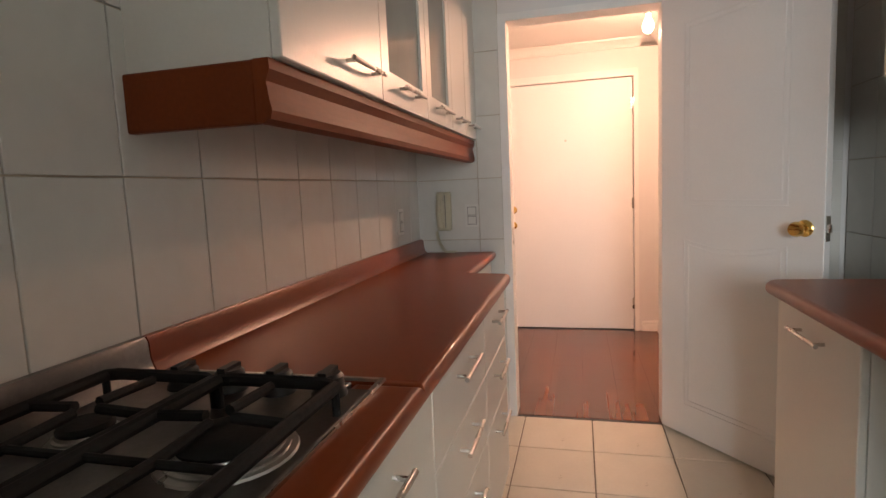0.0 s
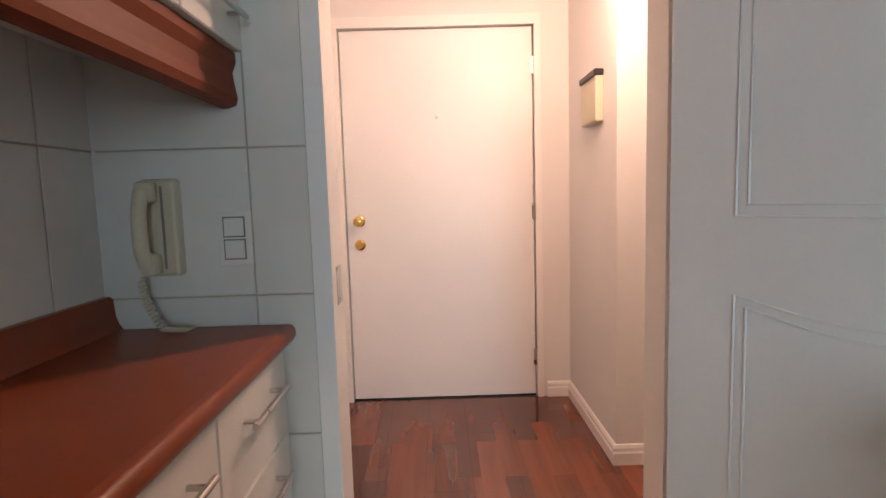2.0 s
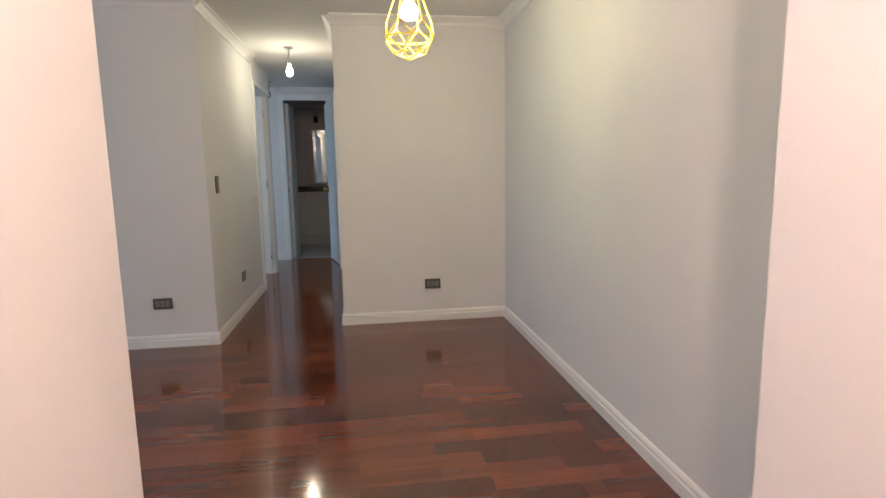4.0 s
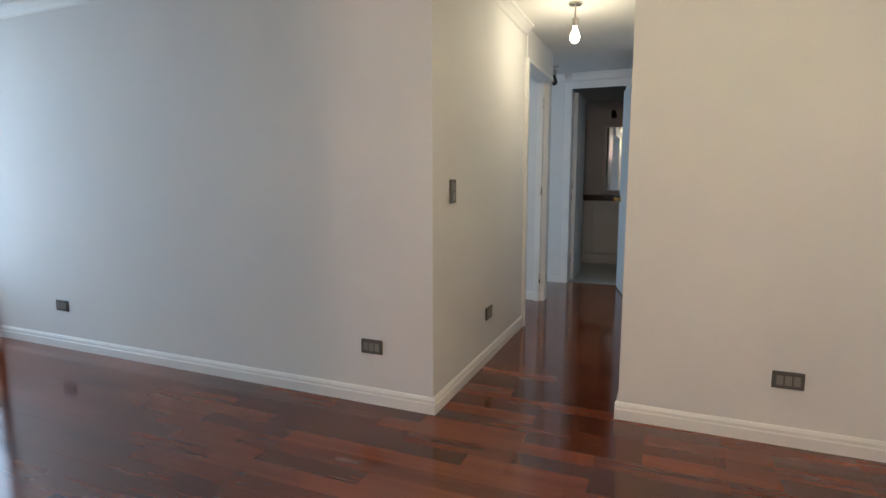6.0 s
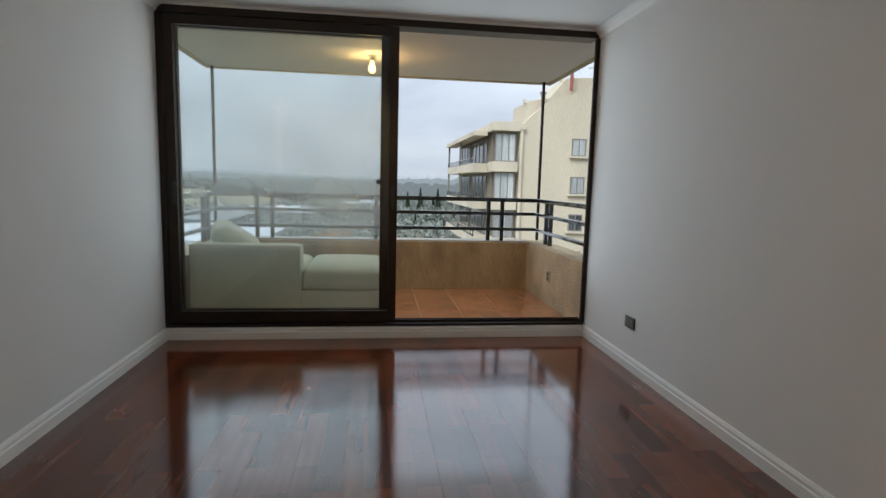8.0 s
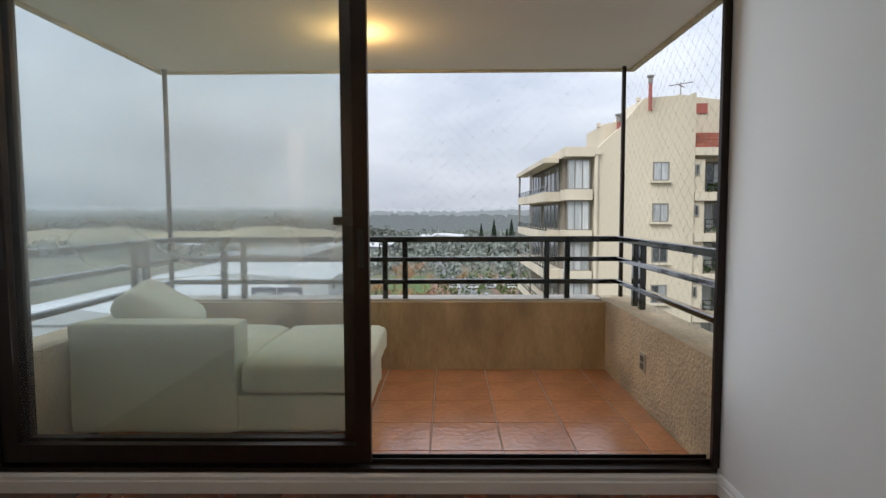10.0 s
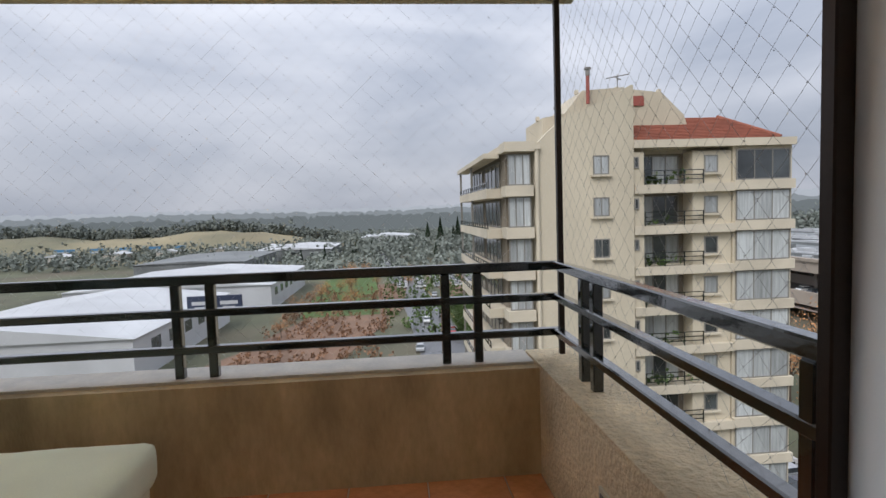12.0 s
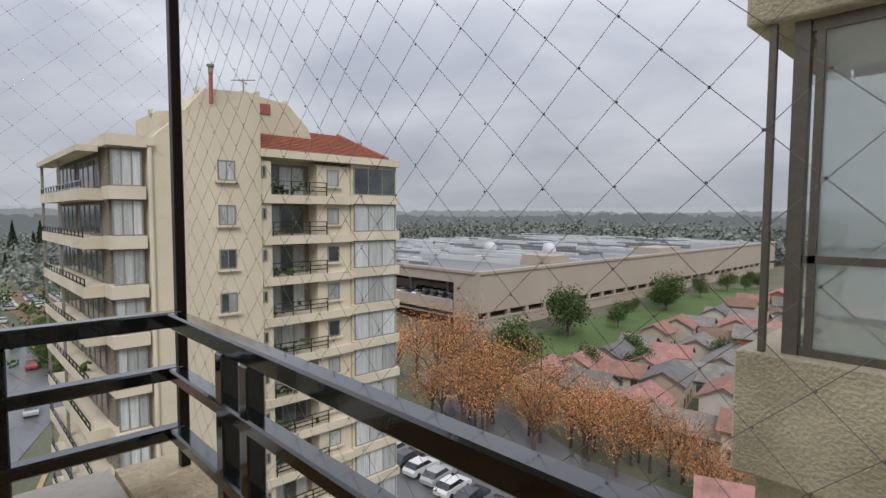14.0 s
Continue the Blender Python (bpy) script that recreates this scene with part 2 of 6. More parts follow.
M_SUB = mat("concrete_screed", (0.30, 0.29, 0.28), 0.9, bump=0.3)
M_KTILE = mat("cream_floor_tile", (0.62, 0.58, 0.49), 0.30, scale=6, var=0.05, per_piece=0.04, bump=0.03, bump_scale=60)
M_GROUT = mat("grey_grout", (0.20, 0.17, 0.13), 0.9, bump=0.2)
M_WTILE = mat("white_glazed_wall_tile", (0.66, 0.65, 0.61), 0.22, scale=7, var=0.035, per_piece=0.03, bump=0.05, bump_scale=22, stretch=(1, 1, 0.2))
M_WGROUT = mat("aged_wall_grout", (0.47, 0.40, 0.31), 0.9)
M_TOP = mat("red_brown_laminate_worktop", (0.235, 0.048, 0.014), 0.30, scale=2.5, var=0.10, stretch=(0.35, 1, 1), rough_var=0.02, spec=0.3)
M_PELMET = mat("red_brown_stained_wood", (0.190, 0.040, 0.012), 0.5, scale=3.0, var=0.16, stretch=(0.25, 1, 1), rough_var=0.04, spec=0.15)
M_CAB = mat("white_melamine", (0.72, 0.71, 0.66), 0.32, scale=2, var=0.03, bump=0.02)
M_STEEL = mat("brushed_steel", (0.55, 0.54, 0.52), 0.30, metal=1.0, scale=30, var=0.1, stretch=(0.05, 1, 1), bump=0.05)
M_HOBSTEEL = mat("worn_hob_steel", (0.19, 0.185, 0.18), 0.34, metal=1.0, scale=12, var=0.2, bump=0.05, stain=0.5, stain_color=(0.08, 0.075, 0.07))
M_NICKEL = mat("satin_nickel", (0.55, 0.53, 0.50), 0.28, metal=1.0, var=0.05)
M_BRASS = mat("polished_brass", (0.75, 0.50, 0.16), 0.16, metal=1.0, var=0.08)
M_IRON = mat("black_cast_iron", (0.012, 0.012, 0.012), 0.7, scale=40, var=0.2, bump=0.2, spec=0.2)
M_BLACK = mat("black_plastic", (0.015, 0.015, 0.015), 0.4)
M_PLATE = mat("dark_grey_socket_plate", (0.10, 0.095, 0.085), 0.35, var=0.08)
M_PLATE2 = mat("grey_socket_insert", (0.22, 0.21, 0.19), 0.4)
M_IVORY = mat("aged_ivory_plastic", (0.55, 0.51, 0.38), 0.45, var=0.08)
M_WPLATE = mat("white_plastic", (0.68, 0.67, 0.63), 0.4, var=0.03)
M_BRONZE = mat("dark_bronze_aluminium", (0.030, 0.020, 0.015), 0.38, metal=0.6, scale=12, var=0.2)
M_GLASS = glass("window_glass")
M_FOGGLASS = glass("misted_window_glass", (0.97, 0.99, 1.0), 0.26, 0.04, True)
M_NBGLASS = glass("steamed_up_glass", (0.96, 0.99, 0.99), 0.30, 0.22)
M_CABGLASS = glass("cabinet_glass", (0.85, 0.9, 0.88), 0.30)
M_RAIL = mat("black_green_enamel", (0.008, 0.014, 0.014), 0.16, scale=18, var=0.25, bump=0.10, bump_scale=45, coat=0.9, rough_var=0.08)
M_STUCCO = mat("beige_rough_stucco", (0.72, 0.64, 0.46), 0.85, scale=2.2, var=0.3, bump=1.0, bump_scale=55, dist=0.02, stain=0.28, stain_color=(0.075, 0.062, 0.045))
M_PARAPET = mat("stained_tan_render", (0.56, 0.43, 0.25), 0.85, scale=4.0, var=0.2, bump=0.6, bump_scale=40, dist=0.01, stretch=(1, 1, 0.45), stain=0.55, stain_color=(0.12, 0.09, 0.055))
M_BTILE = mat("terracotta_tile", (0.66, 0.27, 0.12), 0.14, scale=4, var=0.2, per_piece=0.06, bump=0.9, bump_scale=26, rough_var=0.10, coat=1.0, spec=0.8)
M_SOFA = mat("pale_green_cream_fabric", (0.70, 0.72, 0.54), 0.9, scale=3, var=0.08, bump=0.3, bump_scale=240, stain=0.12, stain_color=(0.30, 0.30, 0.20))
M_PALECORD = mat("pale_net_cord", (0.62, 0.62, 0.63), 0.6)
M_SIDEWALL = mat("damp_stained_stucco", (0.72, 0.59, 0.385), 0.8, scale=3.0, var=0.25, bump=1.0, bump_scale=48, dist=0.02, stain=0.3, stain_color=(0.14, 0.11, 0.07))
M_CORD = mat("net_cord", (0.27, 0.265, 0.255), 0.6)
M_BULB = mat("lit_bulb", (1, 0.9, 0.75), 0.4, emit=(1.0, 0.78, 0.48), emit_power=14)
M_BULBO = mat("lit_amber_bulb", (1, 0.8, 0.5), 0.4, emit=(1.0, 0.55, 0.12), emit_power=9)
M_YELLOW = mat("yellow_enamelled_wire", (0.75, 0.55, 0.05), 0.4, var=0.06)
M_MIRROR = mat("mirror", (0.9, 0.9, 0.9), 0.02, metal=1.0, var=0.0, rough_var=0.0)
M_DARKTOP = mat("dark_stone_top", (0.03, 0.02, 0.018), 0.25)
M_BATHTILE = mat("bathroom_tile", (0.50, 0.52, 0.50), 0.35, var=0.05, per_piece=0.04)

# ---- builders ----


def add_box(bm, lo, hi, bevel=0.0, segs=1):
    (a, b, c), (d, e, f) = lo, hi
    v = [bm.verts.new(p) for p in ((a, b, c), (d, b, c), (d, e, c), (a, e, c), (a, b, f), (d, b, f), (d, e, f), (a, e, f))]
    fs = [bm.faces.new([v[i] for i in q]) for q in ((3, 2, 1, 0), (4, 5, 6, 7), (0, 1, 5, 4), (1, 2, 6, 5), (2, 3, 7, 6), (3, 0, 4, 7))]
    if bevel > 0:
        edges = list({ed for fc in fs for ed in fc.edges})
        bmesh.ops.bevel(bm, geom=edges, offset=bevel, segments=segs, affect="EDGES", profile=0.5)


def grid_solid(bm, us, vs, keep, place, depth):
    """One closed mesh of the kept cells of a grid: a frame with its openings. place(u, v, w) gives the point."""
    cache = {}

    def vert(i, j, k):
        if (i, j, k) not in cache:
            cache[i, j, k] = bm.verts.new(place(us[i], vs[j], k * depth))
        return cache[i, j, k]
    nu, nv = len(us) - 1, len(vs) - 1
    for i in range(nu):
        for j in range(nv):
            if not keep(i, j):
                continue
            for k in (0, 1):
                bm.faces.new([vert(i, j, k), vert(i + 1, j, k), vert(i + 1, j + 1, k), vert(i, j + 1, k)])
            for di, dj, a, b in ((-1, 0, (i, j), (i, j + 1)), (1, 0, (i + 1, j), (i + 1, j + 1)), (0, -1, (i, j), (i + 1, j)), (0, 1, (i, j + 1), (i + 1, j + 1))):
                ii, jj = i + di, j + dj
                if not (0 <= ii < nu and 0 <= jj < nv and keep(ii, jj)):
                    bm.faces.new([vert(*a, 0), vert(*b, 0), vert(*b, 1), vert(*a, 1)])


def window_bars(u0, u1, v0, v1, bar, panes, mid=None):
    """Grid lines and the keep rule of a frame with upright mullions."""
    us = [u0, u0 + bar]
    for k in range(1, panes):
        c = u0 + (u1 - u0) * k / panes
        us += [c - bar * 0.4, c + bar * 0.4]
    us += [u1 - bar, u1]
    vs = [v0, v0 + (mid or bar), v1 - bar, v1]
    return us, vs, lambda i, j: j != 1 or i % 2 == 0


def box_bm(lo, hi, bevel=0.0, segs=1):
    bm = bmesh.new()
    add_box(bm, lo, hi, bevel, segs)
    return bm


def add_tube(bm, pts, r, sides=8, caps=True):
    """A round bar through the points."""
    rings = []
    pts = [Vector(p) for p in pts]
    for i, p in enumerate(pts):
        d = (pts[min(i + 1, len(pts) - 1)] - pts[max(i - 1, 0)]).normalized()
        up = Vector((0, 0, 1)) if abs(d.z) < 0.9 else Vector((1, 0, 0))
        u = d.cross(up).normalized()
        w = d.cross(u)
        rr = r[i] if isinstance(r, (list, tuple)) else r
        rings.append([bm.verts.new(p + (u * math.cos(k * math.tau / sides) + w * math.sin(k * math.tau / sides)) * rr) for k in range(sides)])
    for a, b in zip(rings, rings[1:]):
        for k in range(sides):
            bm.faces.new((a[k], a[(k + 1) % sides], b[(k + 1) % sides], b[k]))
    if caps:
        bm.faces.new(rings[0][::-1])
        bm.faces.new(rings[-1])


def add_lathe(bm, prof, m, sides=20):
    """A turned shape: profile of (radius, height), along the local z of m."""
    rings = [[bm.verts.new(m @ Vector((r * math.cos(k * math.tau / sides), r * math.sin(k * math.tau / sides), z))) for k in range(sides)] for r, z in prof]
    for a, b in zip(rings, rings[1:]):
        for k in range(sides):
            bm.faces.new((a[k], a[(k + 1) % sides], b[(k + 1) % sides], b[k]))
    bm.faces.new(rings[0][::-1])
    bm.faces.new(rings[-1])


def add_prism(bm, poly, m, depth):
    """A flat outline in local xy, extruded along local z by depth."""
    a = [bm.verts.new(m @ Vector((x, y, 0))) for x, y in poly]
    b = [bm.verts.new(m @ Vector((x, y, depth))) for x, y in poly]
    bm.faces.new(a[::-1])
    bm.faces.new(b)
    for i in range(len(a)):
        j = (i + 1) % len(a)
        bm.faces.new((a[i], a[j], b[j], b[i]))


def mesh_of(name, bm, material, smooth=False):
    bmesh.ops.recalc_face_normals(bm, faces=bm.faces)
    me = bpy.data.meshes.new(name)
    bm.to_mesh(me)
    bm.free()
    me.materials.append(material)
    if smooth:
        me.shade_smooth()
        me.set_sharp_from_angle(angle=radians(40))
    return me


def part(name, bm, material, parent, label="", smooth=False):
    ob = new(name, mesh_of(name, bm, material, smooth))
    ob.parent = parent
    if parent:
        ob.matrix_parent_inverse = parent.matrix_basis.inverted()
    return tagged(ob, label)


def thing(name, label, category, at=(0, 0, 0), group="", kind=""):
    ob = new(name)
    ob.empty_display_size = 0.05
    ob.location = at
    return tagged(ob, label, category, group, kind)


def solo(name, bm, material, label, category, kind="", group="", smooth=False):
    return tagged(new(name, mesh_of(name, bm, material, smooth)), label, category, group, kind)


def boxes(*list_of):
    bm = bmesh.new()
    for lo, hi in list_of:
        add_box(bm, lo, hi)
    return bm


def wall(name, *list_of, material=None, label="plain white painted wall"):
    return solo(name, boxes(*list_of), material or M_WALL, label, "wall", "structure")

# ---- large structure: living room, hall, corridor ----
H = 2.28
KX, KY = 5.23, -2.09          # kitchen: face of the door wall, face of the tiled wall
wall("wall_living_north", ((-0.03, 3.062, 0), (3.52, 3.17, H)), ((3.41, 3.17, 0), (3.52, 4.82, H)))
wall("wall_corridor_jamb", ((3.20, 5.78, 0), (3.50, 5.90, H)), ((3.41, 4.82, 2.06), (3.53, 5.78, H)))
wall("wall_corridor_end", ((3.0, 6.78, 0), (3.54, 6.90, H)), ((4.10, 6.78, 0), (4.50, 6.90, H)), ((3.54, 6.78, 2.12), (4.10, 6.90, H)))
wall("wall_dining_north", ((4.37, 3.363, 0), (5.76, 3.47, H)), ((4.37, 3.47, 0), (4.48, 6.78, H)))
wall("wall_dining_east", ((5.648, -0.13, 0), (5.76, 3.363, H)))
wall("wall_living_south", ((-0.03, -0.12, 0), (4.24, 0, H)))
wall("wall_hall_closet", ((3.35, -0.67, 0), (4.24, -0.12, H)))
wall("wall_hall_west", ((3.35, -2.15, 0), (3.47, -1.93, H)), ((3.35, -0.82, 0), (3.47, -0.67, H)), ((3.35, -1.93, 2.03), (3.47, -0.82, H)))
wall("wall_hall_south", ((3.35, -2.27, 0), (5.13, -2.03, H)))
wall("wall_kitchen_door", ((5.13, -2.27, 0), (KX, -1.63, H)), ((5.13, -0.87, 0), (KX, -0.05, H)), ((5.13, -1.63, 2.03), (KX, -0.87, H)))
wall("wall_kitchen_south", ((KX, -2.27, 0), (10.72, KY - 0.012, H)))
wall("wall_kitchen_north", ((KX, -0.13, 0), (10.72, -0.05, H)))
# unseen wall, added to keep the window light off the wall cabinet's end
wall("wall_kitchen_nib", ((8.60, KY - 0.012, 0), (8.70, -1.10, H)), ((8.60, -1.10, 2.06), (8.70, -0.13, H)))
wall("wall_kitchen_east", ((10.6, KY - 0.012, 0), (10.72, -1.03, H)), ((10.6, -0.21, 0), (10.72, -0.13, H)), ((10.6, -1.03, 0), (10.72, -0.21, 0.95)), ((10.6, -1.03, 2.05), (10.72, -0.21, H)))
wall("wall_window_lintel", ((-0.03, 0, 2.262), (0.02, 3.05, H)))
wall("wall_bedroom", ((-0.03, 3.17, 0), (0.06, 4.0, H)), ((-0.03, 5.55, 0), (0.06, 6.9, H)), ((-0.03, 4.0, 0), (0.06, 5.55, 0.86)),
     ((-0.03, 4.0, 2.1), (0.06, 5.55, H)), ((0.06, 6.78, 0), (3.0, 6.90, H)))
wall("wall_bathroom", ((3.0, 6.9, 0), (3.12, 9.0, H)), ((4.6, 6.9, 0), (4.72, 9.0, H)), ((3.0, 9.0, 0), (4.72, 9.12, H)), ((4.5, 6.78, 0), (4.72, 6.9, H)))
solo("ceiling", boxes(((-0.03, -2.27, H), (10.72, 9.12, H + 0.14))), M_CEIL, "flat white painted ceiling", "ceiling", "structure")
solo("subfloor", boxes(((-0.03, -2.27, -0.16), (10.72, 9.12, -0.012))), M_SUB, "concrete slab under the floor boards", "floor", "structure")


def molding(name, runs, prof, label, z=0.0, flip=1, material=None):
    """Runs of trim: each from a to b, with the profile (out, up) leaning out to the side n of the wall."""
    bm = bmesh.new()
    for (ax, ay), (bx, by), (nx, ny) in runs:
        ra = [bm.verts.new((ax + nx * o, ay + ny * o, z + flip * u)) for o, u in prof]
        rb = [bm.verts.new((bx + nx * o, by + ny * o, z + flip * u)) for o, u in prof]
        bm.faces.new(ra)
        bm.faces.new(rb[::-1])
        for i in range(len(prof)):
            j = (i + 1) % len(prof)
            bm.faces.new((ra[i], rb[i], rb[j], ra[j]))
    return solo(name, bm, material or M_TRIM, label, "molding", "structure")


BASE = [(0, 0), (0.016, 0), (0.016, 0.050), (0.012, 0.056), (0.012, 0.070), (0.006, 0.082), (0, 0.085)]
CROWN = [(0, 0), (0.062, 0), (0.060, 0.012), (0.045, 0.020), (0.022, 0.042), (0.012, 0.062), (0, 0.068)]
N, S, E_, W = (0, 1), (0, -1), (1, 0), (-1, 0)
ROOM_RUNS = [((0.0, 3.062), (3.536, 3.062), S), ((3.52, 3.062), (3.52, 4.80), E_), ((4.355, 3.363), (5.648, 3.363), S), ((5.648, 0.0), (5.648, 3.363), W),
             ((0.0, 0.0), (4.256, 0.0), N), ((4.24, -0.686), (4.24, 0.0), E_), ((3.47, -0.67), (4.24, -0.67), S), ((4.37, 3.363), (4.37, 5.88), W),
             ((3.47, -0.80), (3.47, -0.67), E_), ((3.20, 5.78), (3.50, 5.78), S), ((3.0, 6.78), (3.47, 6.78), S)]
molding("baseboard", ROOM_RUNS + [((0.012, 0.0), (0.012, 3.05), E_)], BASE, "white stepped wooden baseboard")
molding("crown_molding", [r for r in ROOM_RUNS] + [((3.47, -2.03), (3.47, -0.67), E_), ((4.10, 6.78), (4.36, 6.78), S), ((3.54, 6.78), (4.10, 6.78), S)], CROWN, "white crown molding below the ceiling", H, -1)

# ---- window wall: sliding balcony door ----
win = thing("window_1", "dark bronze aluminium sliding balcony door, one half open", "sliding door", (0, 1.5, 0.085), kind="structure")
part("sill", box_bm((-0.12, 0, 0.0), (0.011, 3.05, 0.088), 0.003), M_TRIM, win, "white painted sill upstand")
part("track", boxes(((-0.12, 0, 0.088), (0.018, 3.05, 0.105)), ((-0.040, 0, 0.105), (-0.034, 3.05, 0.122)), ((-0.085, 0, 0.105), (-0.079, 3.05, 0.122))), M_BRONZE, win)
part("head", box_bm((-0.12, 0, 2.215), (0.022, 3.05, 2.262), 0.003), M_BRONZE, win)
part("jamb", box_bm((-0.12, 0, 0.105), (0.022, 0.038, 2.215), 0.003), M_BRONZE, win)
part("jamb", box_bm((-0.014, 3.031, 0.105), (0.014, 3.062, 2.215), 0.003), M_BRONZE, win)


def sash(x0, x1, y0, y1, fog, pull):
    """A sliding leaf: two stiles, two rails and a pane."""
    bm = bmesh.new()
    us, vs, keep = window_bars(y0, y1, 0.125, 2.21, 0.062, 1, 0.075)
    grid_solid(bm, us, vs, keep, lambda u, v_, w: (x0 + w, u, v_), x1 - x0)
    leaf = part("sliding_leaf", bm, M_BRONZE, win)
    xm = (x0 + x1) / 2
    p = part("pane", boxes(((xm - 0.003, y0 + 0.055, 0.19), (xm + 0.003, y1 - 0.055, 2.175))), fog, leaf)
    p.visible_shadow = False
    if pull:
        part("recessed_pull", box_bm((x1 - 0.001, y1 - 0.044, 0.95), (x1 + 0.004, y1 - 0.020, 1.11), 0.001), M_BLACK, leaf)
        part("recessed_pull", box_bm((x1 - 0.001, y0 + 0.030, 0.95), (x1 + 0.004, y0 + 0.055, 1.11), 0.001), M_BLACK, leaf)
        part("latch", box_bm((x0 - 0.012, y1 - 0.150, 1.125), (x0 + 0.012, y1 - 0.0615, 1.160), 0.004), M_BLACK, leaf)
    return leaf


sash(-0.030, 0.008, 0.040, 1.605, M_GLASS, True)
sash(-0.105, -0.065, 0.042, 1.545, M_FOGGLASS, False)

# bedroom window
bw = thing("window_2", "aluminium bedroom window with clear glass", "window", (0, 4.8, 0.86), kind="structure")
part("frame", boxes(((-0.02, 4.0, 0.86), (0.04, 5.55, 0.91)), ((-0.02, 4.0, 2.05), (0.04, 5.55, 2.1)), ((-0.02, 4.0, 0.91), (0.04, 4.05, 2.05)), ((-0.02, 5.5, 0.91), (0.04, 5.55, 2.05))), M_BRONZE, bw)
part("pane", boxes(((0.007, 4.04, 0.9), (0.013, 5.51, 2.06))), M_GLASS, bw).visible_shadow = False

# ---- doors ----


def hinge(parent, x0, x1, y, z):
    bm = bmesh.new()
    add_tube(bm, [(x1, y, z - 0.045), (x1, y, z + 0.045)], 0.007, 10)
    add_box(bm, (x0, y - 0.012, z - 0.042), (x1, y + 0.012, z + 0.042))
    return part("hinge", bm, M_NICKEL, parent, "steel hinge")


def knob(parent, m, r=0.027, name="door_knob"):
    bm = bmesh.new()
    add_lathe(bm, [(0.030, 0), (0.031, 0.004), (0.026, 0.009), (0.011, 0.013), (0.010, 0.030), (0.016, 0.036), (r, 0.048), (r * 1.02, 0.056), (r * 0.8, 0.067), (r * 0.3, 0.071)], m, 22)
    return part(name, bm, M_BRASS, parent, "polished brass knob", True)


FY0, FY1 = -1.873, -0.860
fd = thing("door_1", "white painted front door with brass knob and deadbolt, closed", "door", (3.43, -1.37, 0), kind="structure")
part("leaf", box_bm((3.40, FY0, 0.008), (3.452, FY1, 2.0), 0.002), M_DOOR, fd)
part("frame", boxes(((3.36, FY0 - 0.055, 0), (3.482, FY0 - 0.006, 2.06)), ((3.36, FY1 + 0.006, 0), (3.482, FY1 + 0.04, 2.06)), ((3.36, FY0 - 0.006, 2.005), (3.482, FY1 + 0.006, 2.06))), M_TRIM, fd)
# black strip filling the gap under the leaf, in place of its shade
part("bottom_gap", boxes(((3.401, FY0, 0.0), (3.449, FY1, 0.007))), M_BLACK, fd, "black strip painted as the shade in the gap under the door")
knob(fd, pose(3.452, -1.806, 1.003, 0, 90, 0))
bm = bmesh.new()
add_lathe(bm, [(0.028, 0), (0.030, 0.004), (0.027, 0.012), (0.018, 0.016), (0.017, 0.018)], pose(3.452, -1.806, 0.874, 0, 90, 0), 22)
part("deadbolt", bm, M_BRASS, fd, "brass deadbolt rosette", True)
bm = bmesh.new()
add_lathe(bm, [(0.009, 0), (0.009, 0.003), (0.005, 0.004)], pose(3.452, -1.372, 1.545, 0, 90, 0), 14)
part("peephole", bm, M_NICKEL, fd)
for z in (0.222, 1.03, 1.80):
    hinge(fd, 3.448, 3.458, FY1 + 0.002, z)

# kitchen doorway frame and open door
kd = thing("door_2", "white moulded kitchen door standing open on its hinges, brass knob", "door", (KX, -0.89, 0), kind="structure")
part("frame", boxes(((5.118, -1.645, 0), (KX + 0.014, -1.605, 2.03)), ((5.118, -0.893, 0), (KX + 0.002, -0.855, 2.03)), ((5.118, -1.605, 1.995), (KX + 0.014, -0.893, 2.03)),
                    ((5.105, -1.69, 0), (5.118, -1.63, 2.09)), ((5.105, -0.87, 0), (5.118, -0.81, 2.09))), M_TRIM, kd)
part("strike_plate", box_bm((5.15, -1.606, 0.90), (5.20, -1.603, 0.985), 0.001), M_NICKEL, kd)
ang = math.degrees(math.atan2(0.36, 0.444))
LM = pose(KX + 0.02, -0.885, 0, 0, 0, ang)
bm = bmesh.new()
add_box(bm, (0, -0.018, 0.012), (0.72, 0.018, 2.0), 0.002)
bmesh.ops.transform(bm, matrix=LM, verts=bm.verts)
leaf = part("leaf", bm, M_DOOR, kd)


def leaf_panel(x0, x1, z0, z1, arch=False):
    """A sunk moulding drawn round a panel of the leaf, on the side towards the room."""
    bm = bmesh.new()
    for o, y in ((0.0, 0.0), (0.022, 0.003)):
        pts = [(x0 + o, z0 + o), (x1 - o, z0 + o), (x1 - o, z1 - o)]
        if arch:
            pts += [(x1 - o - (x1 - x0 - 2 * o) * k / 8, z1 - o - 0.035 * math.sin(math.pi * k / 8)) for k in range(1, 8)]
        pts += [(x0 + o, z1 - o), (x0 + o, z0 + o)]
        add_tube(bm, [(px, 0.0175 + 0.001, pz) for px, pz in pts], 0.0028, 6)
        add_tube(bm, [(px, -0.0175 - 0.001, pz) for px, pz in pts], 0.0028, 6)
    bmesh.ops.transform(bm, matrix=LM, verts=bm.verts)
    part("panel_moulding", bm, M_DOOR, leaf)


